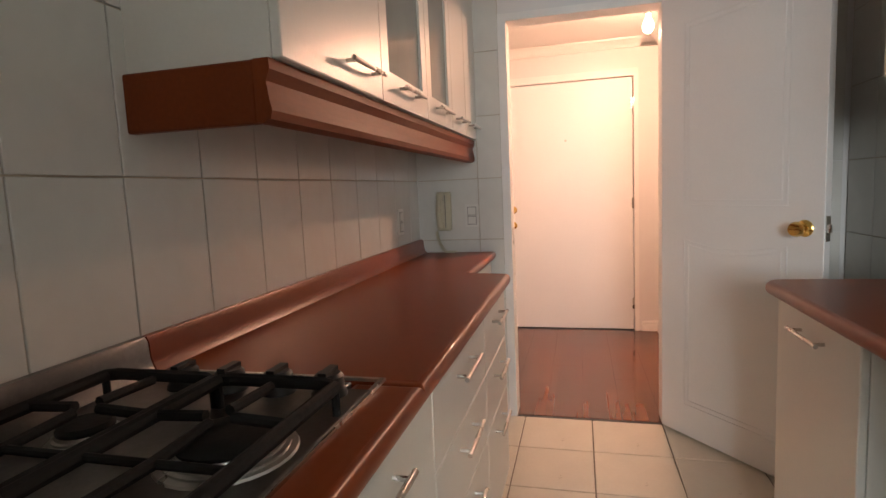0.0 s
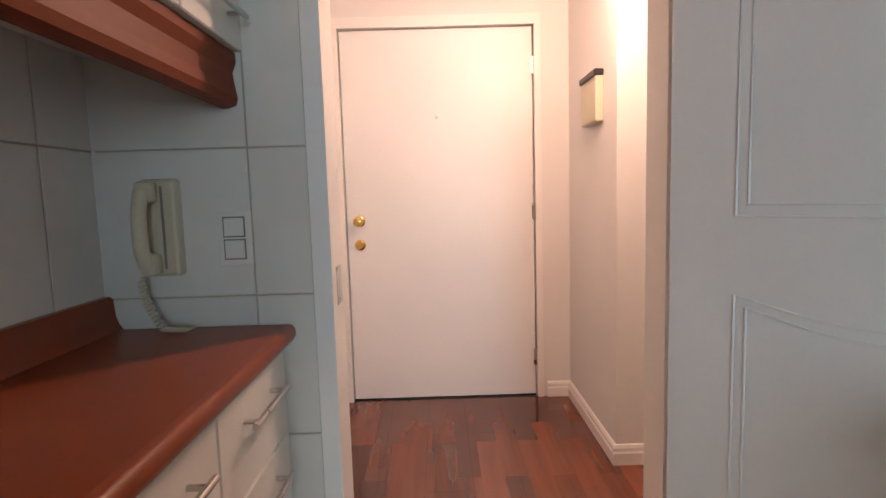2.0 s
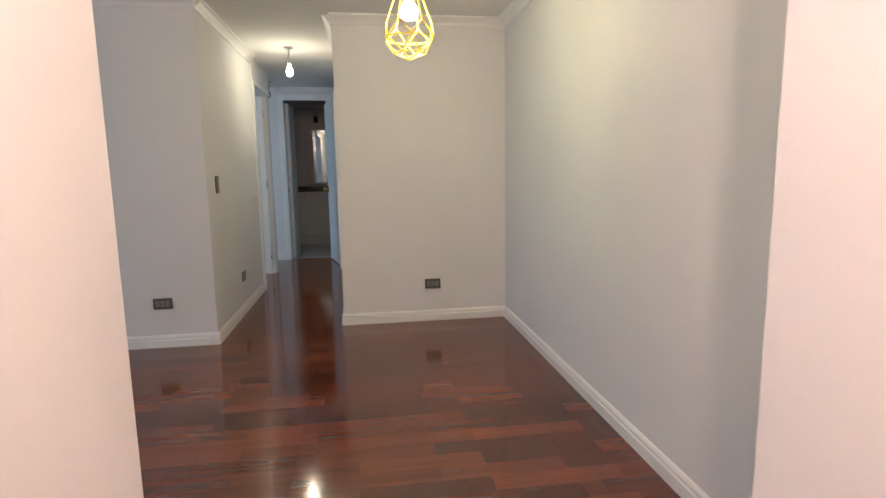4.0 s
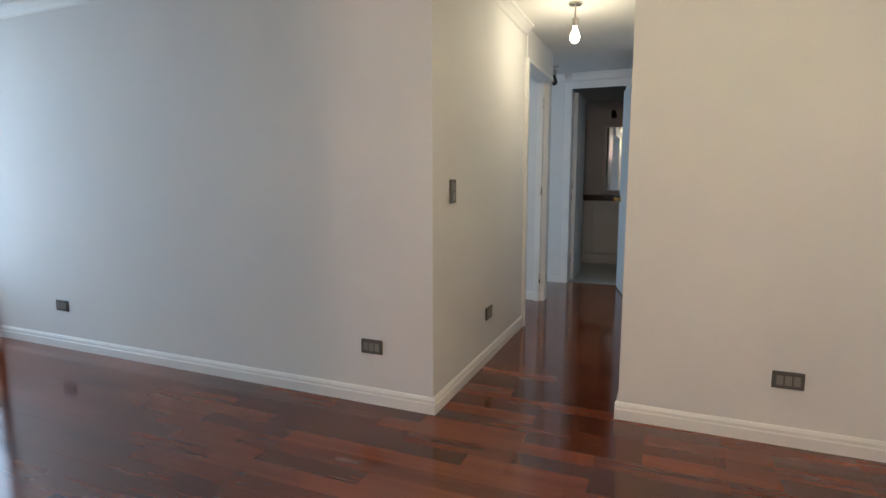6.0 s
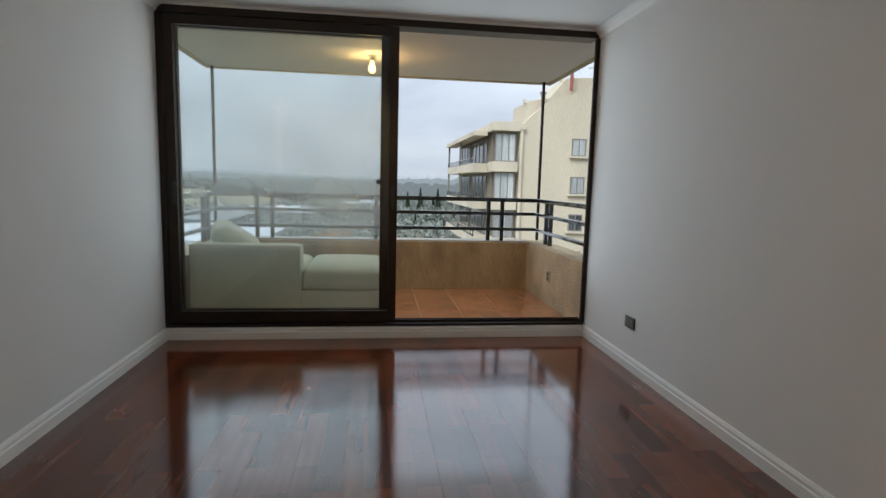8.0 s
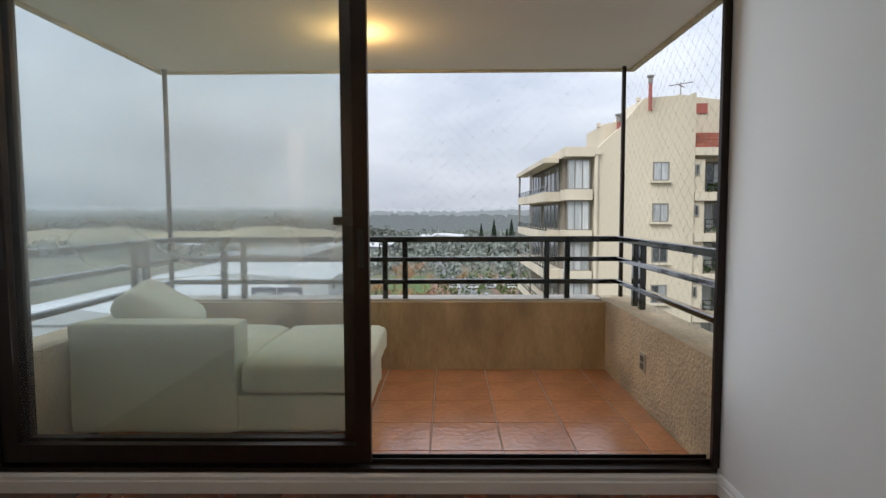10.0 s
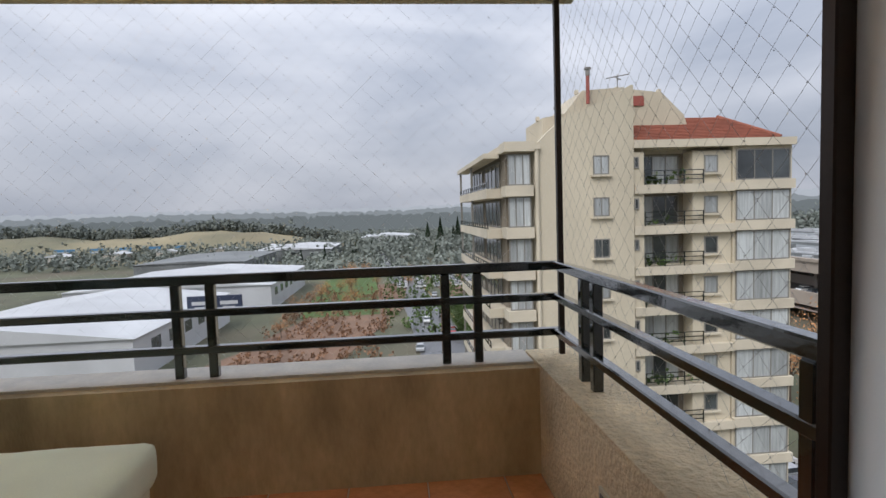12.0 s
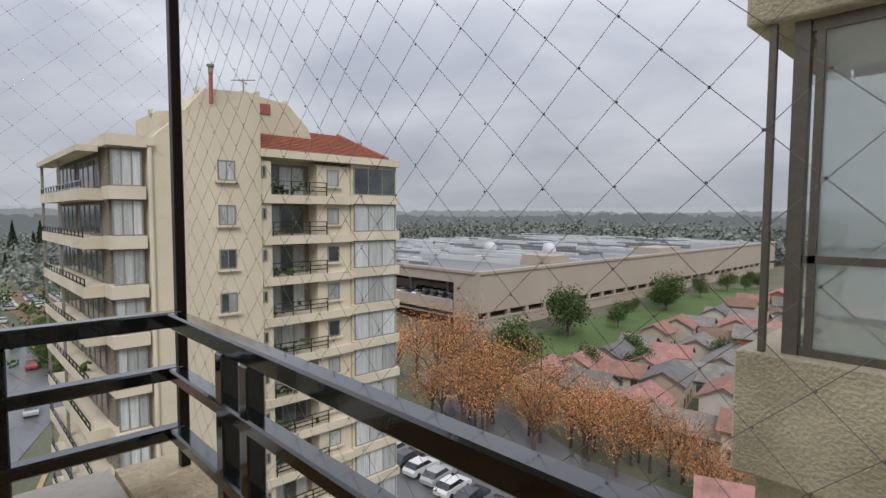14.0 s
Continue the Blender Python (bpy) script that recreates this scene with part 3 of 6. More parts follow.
leaf_panel(0.13, 0.59, 1.08, 1.86)
leaf_panel(0.13, 0.59, 0.16, 0.93, True)
knob(leaf, LM @ pose(0.655, -0.018, 1.0, 90, 0, 0))
knob(leaf, LM @ pose(0.655, 0.018, 1.0, -90, 0, 0))
bm = box_bm((0.7195, -0.012, 0.955), (0.7225, 0.012, 1.045), 0.0)
add_box(bm, (0.7225, -0.006, 0.985), (0.732, 0.006, 1.015))
bmesh.ops.transform(bm, matrix=LM, verts=bm.verts)
part("latch_plate", bm, M_NICKEL, leaf)

# corridor doors
cd = thing("door_3", "white bathroom door opened inward beside its frame", "door", (3.56, 6.84, 0), kind="structure")
part("frame", boxes(((3.47, 6.765, 0), (3.545, 6.915, 2.12)), ((4.095, 6.765, 0), (4.17, 6.915, 2.12)), ((3.47, 6.765, 2.12), (4.17, 6.915, 2.19))), M_TRIM, cd)
part("leaf", box_bm((3.548, 6.92, 0.01), (3.588, 7.55, 2.1), 0.002), M_DOOR, cd)
for z in (0.27, 1.1, 1.93):
    hinge(cd, 3.545, 3.552, 6.925, z)
cd2 = thing("door_4", "white corridor door standing ajar, brass knob", "door", (4.24, 5.98, 0), kind="structure")
LM2 = pose(4.262, 5.98, 0, 0, 0, 102.5)
bm = box_bm((0, -0.018, 0.012), (0.76, 0.018, 2.06), 0.002)
bmesh.ops.transform(bm, matrix=LM2, verts=bm.verts)
lf2 = part("leaf", bm, M_DOOR, cd2)
part("frame", boxes(((4.235, 5.88, 0), (4.36, 5.965, 2.12))), M_TRIM, cd2)
knob(lf2, LM2 @ pose(0.69, 0.018, 0.95, -90, 0, 0))
for z in (0.27, 1.1, 1.93):
    hinge(cd2, 4.232, 4.238, 5.972, z)
cd3 = thing("door_5", "white door frame of the bedroom doorway with steel hinges", "door", (3.45, 5.75, 0), kind="structure")
part("frame", boxes(((3.40, 5.735, 0), (3.455, 5.78, 2.06)), ((3.40, 4.82, 2.03), (3.545, 5.735, 2.06)), ((3.405, 4.80, 0), (3.545, 4.838, 2.03))), M_TRIM, cd3)
for z in (0.22, 1.05, 1.85):
    hinge(cd3, 3.452, 3.458, 5.74, z)

# ---- sockets, switches, small wall things ----


def plate(name, label, cat, centre, axis, w, h, dark=True, modules=2):
    """A wall plate with its inserts; axis is the way it faces."""
    base, ins = (M_PLATE, M_PLATE2) if dark else (M_WPLATE, M_WPLATE)
    m = Matrix.Translation(centre) @ Matrix.Rotation(math.atan2(axis[1], axis[0]) + math.pi / 2, 4, "Z")
    ob = thing(name, label, cat, centre)
    bm = box_bm((-w / 2, -0.010, -h / 2), (w / 2, 0.0, h / 2), 0.003, 2)
    bmesh.ops.transform(bm, matrix=m, verts=bm.verts)
    part("cover_plate", bm, base, ob)
    tall = h > w
    for i in range(modules):
        s = (h if tall else w) * 0.8 / modules
        o = ((i + 0.5) - modules / 2) * s
        lo, hi = ((-w * 0.28, -0.0135, o - s * 0.40), (w * 0.28, -0.0099, o + s * 0.40)) if tall else ((o - s * 0.40, -0.0135, -h * 0.28), (o + s * 0.40, -0.0099, h * 0.28))
        bm = box_bm(lo, hi, 0.001)
        bmesh.ops.transform(bm, matrix=m, verts=bm.verts)
        rocker = part("insert", bm, ins, ob)
        if not dark:
            bm = boxes(((lo[0] - 0.003, -0.0115, lo[2] - 0.003), (hi[0] + 0.003, -0.0098, hi[2] + 0.003)))
            bmesh.ops.transform(bm, matrix=m, verts=bm.verts)
            part("joint", bm, M_PLATE2, rocker, "dark joint round the rocker")
    return ob


plate("wall_socket", "dark grey triple wall socket above the baseboard", "socket", (3.180, 3.062, 0.305), S, 0.122, 0.075, True, 3)
plate("wall_socket", "dark grey wall socket above the baseboard", "socket", (0.755, 3.062, 0.300), S, 0.122, 0.075, True, 3)
plate("wall_socket", "dark grey wall socket above the baseboard", "socket", (1.88, 0.0, 0.315), N, 0.122, 0.075, True, 3)
plate("wall_socket", "dark grey triple socket on the dining wall", "socket", (5.063, 3.363, 0.295), S, 0.122, 0.075, True, 3)
plate("wall_socket", "dark grey socket low on the corridor wall", "socket", (3.52, 3.945, 0.312), E_, 0.122, 0.080, True, 2)
plate("light_switch", "dark grey upright light switch on the corridor wall", "light switch", (3.52, 3.31, 1.095), E_, 0.075, 0.122, True, 2)
plate("light_switch", "white double switch on the tiled wall", "light switch", (KX, -1.806, 1.058), E_, 0.072, 0.118, False, 2)
plate("wall_socket", "white double socket on the tiled splashback", "socket", (5.56, KY, 1.055), N, 0.072, 0.122, False, 2)
plate("light_switch", "small brass-coloured switch plate beside the front door", "light switch", (3.482, -1.99, 1.08), E_, 0.045, 0.10, False, 1)

ic = thing("wall_intercom", "beige metal box with a dark slanted top on the hall wall", "intercom", (3.95, -0.67, 1.53))
part("body", box_bm((3.84, -0.705, 1.425), (4.07, -0.67, 1.615), 0.004), M_IVORY, ic)
part("lid", box_bm((3.835, -0.712, 1.612), (4.075, -0.67, 1.640), 0.004), M_BLACK, ic, "dark top strip")

dp = thing("door_phone", "aged ivory wall door phone with handset and curled cord", "intercom phone", (KX, -1.97, 1.08))
part("body", box_bm((KX, -1.985, 0.985), (KX + 0.035, -1.912, 1.185), 0.008, 2), M_IVORY, dp)
bm = bmesh.new()
add_box(bm, (KX + 0.035, -1.980, 1.135), (KX + 0.070, -1.945, 1.18), 0.01, 2)
add_box(bm, (KX + 0.035, -1.980, 0.99), (KX + 0.070, -1.945, 1.035), 0.01, 2)
add_tube(bm, [(KX + 0.070, -1.9625, 1.16), (KX + 0.083, -1.9625, 1.12), (KX + 0.085, -1.9625, 1.08), (KX + 0.083, -1.9625, 1.04), (KX + 0.070, -1.9625, 1.01)], 0.014, 10)
part("handset", bm, M_IVORY, dp, smooth=True)
bm = bmesh.new()
cord = []
for i in range(150):
    u = i / 149
    cx, cy, cz = KX + 0.05 + 0.02 * u, -1.985 + 0.10 * u * u, 0.985 - 0.105 * min(1, u * 1.5)
    cord.append((cx + 0.007 * math.cos(i * 0.9), cy + 0.007 * math.sin(i * 0.9), max(cz, 0.879) + 0.004 * math.sin(i * 0.9)))
add_tube(bm, cord, 0.0022, 6)
part("curled_cord", bm, M_IVORY, dp, smooth=True)
part("centre_groove", boxes(((KX + 0.0349, -1.943, 1.0), (KX + 0.0362, -1.938, 1.17))), M_PLATE2, dp, "dark groove beside the handset")

# ---- lamps ----


def bulb_mesh(bm, at, r=0.032):
    m = Matrix.Translation(at) @ Matrix.Rotation(math.pi, 4, "X")
    add_lathe(bm, [(0.012, 0), (0.014, 0.02), (r * 0.75, 0.04), (r, 0.065), (r * 0.85, 0.088), (r * 0.4, 0.102), (0.003, 0.105)], m, 18)


def bare_lamp(label, x, y, z, glow, tilt=0.0, ztop=None):
    ob = thing("ceiling_lamp", label, "lamp", (x, y, ztop or H))
    top = ztop or H
    bm = bmesh.new()
    add_lathe(bm, [(0.045, 0), (0.045, 0.012), (0.02, 0.022)], Matrix.Translation((x, y, top)) @ Matrix.Rotation(math.pi, 4, "X"), 20)
    part("ceiling_rose", bm, M_NICKEL, ob, "metal ceiling plate", True)
    bm = bmesh.new()
    add_tube(bm, [(x, y, top - 0.02), (x, y, z + 0.055)], 0.006, 8)
    add_lathe(bm, [(0.02, 0), (0.022, 0.05), (0.014, 0.055)], Matrix.Translation((x, y, z + 0.002)), 16)
    part("lamp_holder", bm, M_NICKEL, ob, smooth=True)
    bm = bmesh.new()
    bulb_mesh(bm, (x, y, z + 0.005))
    part("bulb", bm, glow, ob, "lit bulb", True).visible_shadow = False
    return ob


bare_lamp("bare lit bulb in a metal holder under the hall ceiling", 4.62, -0.88, 2.12, M_BULB)
bare_lamp("bare lit bulb in a metal holder under the corridor ceiling", 3.94, 4.40, 2.13, M_BULB)
bare_lamp("lit amber bulb on the balcony ceiling", -1.02, 1.41, 2.19, M_BULBO, ztop=2.24)
bare_lamp("small unlit spot in the back corner of the corridor ceiling", 3.44, 6.3, 2.19, M_BLACK)

pl = thing("pendant_lamp", "yellow geometric wire cage pendant with a lit bulb", "lamp", (4.788, 1.826, H))
PX, PY = 4.788, 1.826
rings = [(0.035, 2.02, 6, 0.0), (0.105, 1.83, 6, 0.0), (0.122, 1.765, 6, 0.5), (0.075, 1.70, 6, 0.0), (0.004, 1.672, 6, 0.0)]
pr = [[Vector((PX + r * math.cos((k + o) * math.tau / 6), PY + r * math.sin((k + o) * math.tau / 6), z)) for k in range(6)] for r, z, n_, o in rings]
segs = []
for k in range(6):
    k2 = (k + 1) % 6
    segs += [(pr[0][k], pr[0][k2]), (pr[0][k], pr[1][k]), (pr[1][k], pr[2][k]), (pr[1][k2], pr[2][k]), (pr[2][k], pr[2][k2]), (pr[2][k], pr[3][k]), (pr[2][k], pr[3][k2]), (pr[3][k], pr[3][k2]), (pr[3][k], pr[4][k])]
for a, b in segs:
    bm = bmesh.new()
    add_tube(bm, [a, b], 0.0035, 6)
    part("wire", bm, M_YELLOW, pl)
bm = bmesh.new()
add_tube(bm, [(PX, PY, H), (PX, PY, 2.02)], 0.003, 6)
part("cable", bm, M_BLACK, pl)
bm = bmesh.new()
add_lathe(bm, [(0.05, 0), (0.05, 0.012), (0.01, 0.025)], Matrix.Translation((PX, PY, H)) @ Matrix.Rotation(math.pi, 4, "X"), 20)
part("ceiling_rose", bm, M_YELLOW, pl, smooth=True)
bm = bmesh.new()
add_lathe(bm, [(0.022, 0), (0.022, 0.07), (0.012, 0.085)], Matrix.Translation((PX, PY, 1.945)), 16)
part("lamp_holder", bm, M_YELLOW, pl, smooth=True)
bm = bmesh.new()
bulb_mesh(bm, (PX, PY, 1.95), 0.045)
part("bulb", bm, M_BULB, pl, "lit bulb", True).visible_shadow = False

# ---- bathroom seen through the open door ----
va = thing("vanity_unit", "pale vanity cabinet with a dark stone top", "vanity", (3.9, 8.6, 0))
part("body", box_bm((3.13, 8.34, 0.14), (4.59, 8.99, 0.87), 0.004), M_CAB, va)
part("plinth", box_bm((3.16, 8.40, 0.0), (4.56, 8.99, 0.14)), M_CAB, va)
part("top", box_bm((3.125, 8.30, 0.87), (4.595, 8.995, 0.945), 0.006), M_DARKTOP, va, "dark polished stone top")
for dx in (3.14, 3.62, 4.10):
    part("cabinet_door", box_bm((dx + 0.004, 8.325, 0.16), (dx + 0.47, 8.34, 0.85), 0.003), M_CAB, va)
mi = thing("wall_mirror", "large wall mirror with a wooden edge above the vanity", "mirror", (4.0, 8.98, 1.4))
part("glass", boxes(((3.70, 8.975, 1.0), (4.5, 8.985, 1.90))), M_MIRROR, mi)
part("frame", boxes(((3.66, 8.972, 0.97), (3.70, 8.998, 1.93)), ((4.5, 8.972, 0.97), (4.54, 8.998, 1.93)), ((3.70, 8.972, 1.90), (4.5, 8.998, 1.93)), ((3.70, 8.972, 0.97), (4.5, 8.998, 1.0))), M_TRIM, mi)
tp = thing("basin_tap", "small chrome basin tap", "tap", (3.95, 8.8, 0.945))
bm = bmesh.new()
add_tube(bm, [(3.95, 8.8, 0.945), (3.95, 8.8, 1.06), (3.95, 8.76, 1.09), (3.95, 8.68, 1.07)], 0.012, 10)
part("spout", bm, M_NICKEL, tp, smooth=True)
sp = thing("spot_lamp", "dark swivel spot above the bathroom mirror", "lamp", (3.78, 8.9, 2.1))
bm = bmesh.new()
add_tube(bm, [(3.78, 8.99, 2.1), (3.78, 8.9, 2.1)], 0.012, 8)
add_lathe(bm, [(0.03, 0), (0.04, 0.08), (0.035, 0.1)], pose(3.78, 8.9, 2.12, 150, 0, 20), 14)
part("head", bm, M_BLACK, sp, smooth=True)

# ---- kitchen ----


def bar_handle(parent, a, b, out, r=0.006):
    """A straight bar handle on two posts."""
    a, b, out = Vector(a), Vector(b), Vector(out)
    bm = bmesh.new()
    add_tube(bm, [a + out, b + out], r, 10)
    d = (b - a) * 0.12
    add_tube(bm, [a + d, a + d + out], r * 0.8, 8)
    add_tube(bm, [b - d, b - d + out], r * 0.8, 8)
    return part("handle", bm, M_NICKEL, parent, "satin steel bar handle", True)


def counter_slab(name, outline, z0, z1, label):
    bm = bmesh.new()
    add_prism(bm, outline, Matrix.Translation((0, 0, z0)), z1 - z0)
    bmesh.ops.recalc_face_normals(bm, faces=bm.faces)
    edges = [e for e in bm.edges if abs(e.verts[0].co.z - e.verts[1].co.z) < 1e-5]
    bmesh.ops.bevel(bm, geom=edges, offset=0.017, segments=4, affect="EDGES", profile=0.5)
    return bm


def arc(cx, cy, r, a0, a1, n=6):
    return [(cx + r * math.cos(radians(a0 + (a1 - a0) * k / n)), cy + r * math.sin(radians(a0 + (a1 - a0) * k / n))) for k in range(n + 1)]


def flat_top(ob):
    """Keeps the large level faces flat and the rounded edges smooth."""
    for p in ob.data.polygons:
        if abs(p.normal.z) > 0.999:
            p.use_smooth = False
    return ob


wt = thing("worktop", "long red-brown laminate worktop with rounded edges and upstand", "worktop", (6.5, -1.8, 0.83))
out = [(KX + 0.002, KY + 0.002), (7.12, KY + 0.002), (7.12, -1.525)] + arc(5.97, -1.555, 0.03, 90, 180, 4)[0:1] + arc(5.97, -1.555, 0.03, 90, 180, 4)[1:] + [(5.925, -1.69), (KX + 0.002, -1.69)]
flat_top(part("slab", counter_slab("slab", out, 0.832, 0.872, ""), M_TOP, wt, smooth=True))
flat_top(part("slab", counter_slab("slab", [(7.12, -1.655), (8.59, -1.655), (8.59, -1.525), (7.12, -1.525)], 0.832, 0.872, ""), M_TOP, wt, smooth=True))
bm = bmesh.new()
prof = [(0, 0.871), (0.034, 0.871), (0.026, 0.882), (0.020, 0.90), (0.018, 0.930), (0.012, 0.941), (0, 0.942)]
for x0, x1 in ((KX + 0.002, 7.12),):
    ra = [bm.verts.new((x0, KY + o, z)) for o, z in prof]
    rb = [bm.verts.new((x1, KY + o, z)) for o, z in prof]
    for i in range(len(prof) - 1):
        bm.faces.new((ra[i], rb[i], rb[i + 1], ra[i + 1]))
    bm.faces.new(ra)
    bm.faces.new(rb[::-1])
part("upstand", bm, M_TOP, wt, smooth=True)

hb = thing("gas_hob", "steel gas hob with black cast iron grates and knobs", "hob", (7.5, -1.85, 0.87))
part("steel_top", box_bm((7.122, KY + 0.002, 0.842), (8.3, -1.657, 0.872), 0.002), M_HOBSTEEL, hb)
bm = bmesh.new()
ra = [bm.verts.new((7.124, KY + o, z + 0.001)) for o, z in prof]
rb = [bm.verts.new((8.3, KY + o, z + 0.001)) for o, z in prof]
for i in range(len(prof) - 1):
    bm.faces.new((ra[i], rb[i], rb[i + 1], ra[i + 1]))
bm.faces.new(ra)
bm.faces.new(rb[::-1])
part("steel_upstand", bm, M_HOBSTEEL, hb, "brushed steel upstand", True)
bm = bmesh.new()
add_box(bm, (7.17, -2.02, 0.872), (7.74, -1.60, 0.880), 0.004, 2)
part("hob_plate", bm, M_HOBSTEEL, hb)
part("hob_rim", boxes(((7.112, -1.607, 0.8725), (7.86, -1.598, 0.878)), ((7.112, -2.03, 0.8725), (7.12, -1.607, 0.878))), M_NICKEL, hb)
for y in (-1.66, -1.75, -1.84, -1.93):
    bm = bmesh.new()
    add_lathe(bm, [(0.029, 0), (0.028, 0.006), (0.025, 0.010), (0.024, 0.030), (0.019, 0.035)], pose(7.20, y, 0.880), 18)
    add_box(bm, (7.178, y - 0.007, 0.910), (7.222, y + 0.007, 0.921))
    part("knob", bm, M_BLACK, hb, smooth=True)
for x, y, r in ((7.40, -1.70, 0.060), (7.40, -1.92, 0.035), (7.62, -1.70, 0.040), (7.62, -1.92, 0.045)):
    bm = bmesh.new()
    add_lathe(bm, [(r * 1.45, 0), (r * 1.42, 0.003), (r * 1.28, 0.004), (r * 1.28, 0.007), (r * 1.18, 0.008), (r * 1.18, 0.011), (r * 1.06, 0.012), (r * 1.04, 0.016)], pose(x, y, 0.880), 28)
    bn = part("burner", bm, M_STEEL, hb, "ribbed aluminium burner ring", True)
    bm = bmesh.new()
    add_lathe(bm, [(r, 0), (r * 1.02, 0.005), (r * 0.9, 0.010), (r * 0.3, 0.012)], pose(x, y, 0.896), 24)
    part("burner_cap", bm, M_IRON, bn, smooth=True)
for y0, y1 in ((-2.015, -1.815), (-1.805, -1.612)):
    bm = bmesh.new()
    zt = 0.922
    ring = [(7.265, y0 + 0.02, zt), (7.275, y0, zt), (7.72, y0, zt), (7.735, y0 + 0.02, zt), (7.735, y1 - 0.02, zt), (7.72, y1, zt), (7.275, y1, zt), (7.265, y1 - 0.02, zt), (7.265, y0 + 0.02, zt)]
    add_tube(bm, ring, 0.010, 8)
    ym = (y0 + y1) / 2
    for x in (7.40, 7.62):
        for dx, dy in ((1, 0), (-1, 0), (0, 1), (0, -1)):
            ex = x + dx * 0.115 if dx else x
            ey = (y1 if dy > 0 else y0) if dy else ym
            add_tube(bm, [(x + dx * 0.02, ym + dy * 0.02, zt + 0.004), (ex, ey, zt)], 0.0075, 8)
    for x in (7.275, 7.72):
        for y in (y0, y1):
            add_tube(bm, [(x, y, zt), (x, y, 0.880)], 0.006, 8)
    add_tube(bm, [(7.51, y0, zt), (7.51, y1, zt)], 0.0055, 8)
    part("pan_grate", bm, M_IRON, hb, smooth=True)


def base_unit(x0, x1, front, back, drawers, label, handle_x=None, up=1, group="base cabinets"):
    """A base cabinet with a plinth and drawer or door fronts; up: 1 when the front faces +y."""
    ob = thing("base_cabinet", label, "cabinet", ((x0 + x1) / 2, (front + back) / 2, 0), group)
    lo, hi = min(front - up * 0.02, back), max(front - up * 0.02, back)
    part("body", boxes(((x0, lo, 0.10), (x1, hi, 0.83))), M_CAB, ob)
    pf = front - up * 0.07
    part("plinth", boxes(((x0, min(pf, back), 0), (x1, max(pf, back), 0.10))), M_CAB, ob)
    for z0, z1 in drawers:
        f0, f1 = sorted((front - up * 0.0195, front))
        d = part("drawer_front", box_bm((x0 + 0.002, f0, z0 + 0.002), (x1 - 0.002, f1, z1 - 0.002), 0.0025), M_CAB, ob)
        w = min(0.19, (x1 - x0) * 0.6)
        xm = (x0 + x1) / 2
        bar_handle(d, (xm - w / 2, front, z1 - 0.055), (xm + w / 2, front, z1 - 0.055), (0, up * 0.028, 0))
    return ob


DR = [(0.11, 0.45), (0.45, 0.64), (0.64, 0.82)]
base_unit(5.245, 5.60, -1.715, KY, [(0.11, 0.64), (0.64, 0.82)], "narrow white base cabinet beside the doorway with steel bar handles")
base_unit(5.60, 5.945, -1.715, KY, [(0.11, 0.64), (0.64, 0.82)], "narrow white base cabinet with steel bar handles")
base_unit(5.975, 6.42, -1.55, KY, DR, "white drawer cabinet with steel bar handles")
base_unit(6.42, 7.0, -1.55, KY, DR, "white drawer cabinet with steel bar handles")
base_unit(7.0, 7.6, -1.55, KY, [(0.11, 0.82)], "white cabinet under the gas hob")
base_unit(7.6, 8.5, -1.55, KY, DR, "white drawer cabinet with steel bar handles")


def wall_unit(x0, x1, front, back, z0, z1, label, door, up=1):
    ob = thing("wall_cabinet", label, "cabinet", ((x0 + x1) / 2, (front + back) / 2, z0), "wall cabinets")
    t = 0.016
    a, b = sorted((front - up * 0.02, back))
    for nm, lo, hi in (("bottom_panel", (x0, a, z0), (x1, b, z0 + t)), ("top_panel", (x0, a, z1 - t), (x1, b, z1)), ("side_panel", (x0, a, z0 + t), (x0 + t, b, z1 - t)),
                       ("side_panel", (x1 - t, a, z0 + t), (x1, b, z1 - t)), ("back_panel", (x0 + t, min(back, back + up * 0.01), z0 + t), (x1 - t, max(back, back + up * 0.01), z1 - t)),
                       ("shelf", (x0 + t, a + 0.02, (z0 + z1) / 2), (x1 - t, b - 0.012, (z0 + z1) / 2 + t))):
        part(nm, boxes((lo, hi)), M_CAB, ob)
    f0, f1 = sorted((front - up * 0.0195, front))
    if door == "glass":
        s = 0.055
        bm = bmesh.new()
        us, vs, keep = window_bars(x0 + 0.002, x1 - 0.002, z0 + 0.002, z1 - 0.002, s, 1, s + 0.03)
        grid_solid(bm, us, vs, keep, lambda u, v_, w_: (u, f0 + w_, v_), f1 - f0)
        d = part("door", bm, M_CAB, ob)
        part("pane", boxes(((x0 + s - 0.01, f0 + 0.007, z0 + s + 0.02), (x1 - s + 0.01, f0 + 0.011, z1 - s + 0.01))), M_CABGLASS, d, "frosted glass pane")
    else:
        d = part("door", box_bm((x0 + 0.002, f0, z0 + 0.002), (x1 - 0.002, f1, z1 - 0.002), 0.0025), M_CAB, ob)
    w = min(0.20, (x1 - x0) * 0.62)
    xm = (x0 + x1) / 2
    if x0 > 6.4 and up > 0:
        xm = x0 + 0.15
    bar_handle(d, (xm - w / 2, front, z0 + 0.055), (xm + w / 2, front, z0 + 0.055), (0, up * 0.028, 0))
    return ob


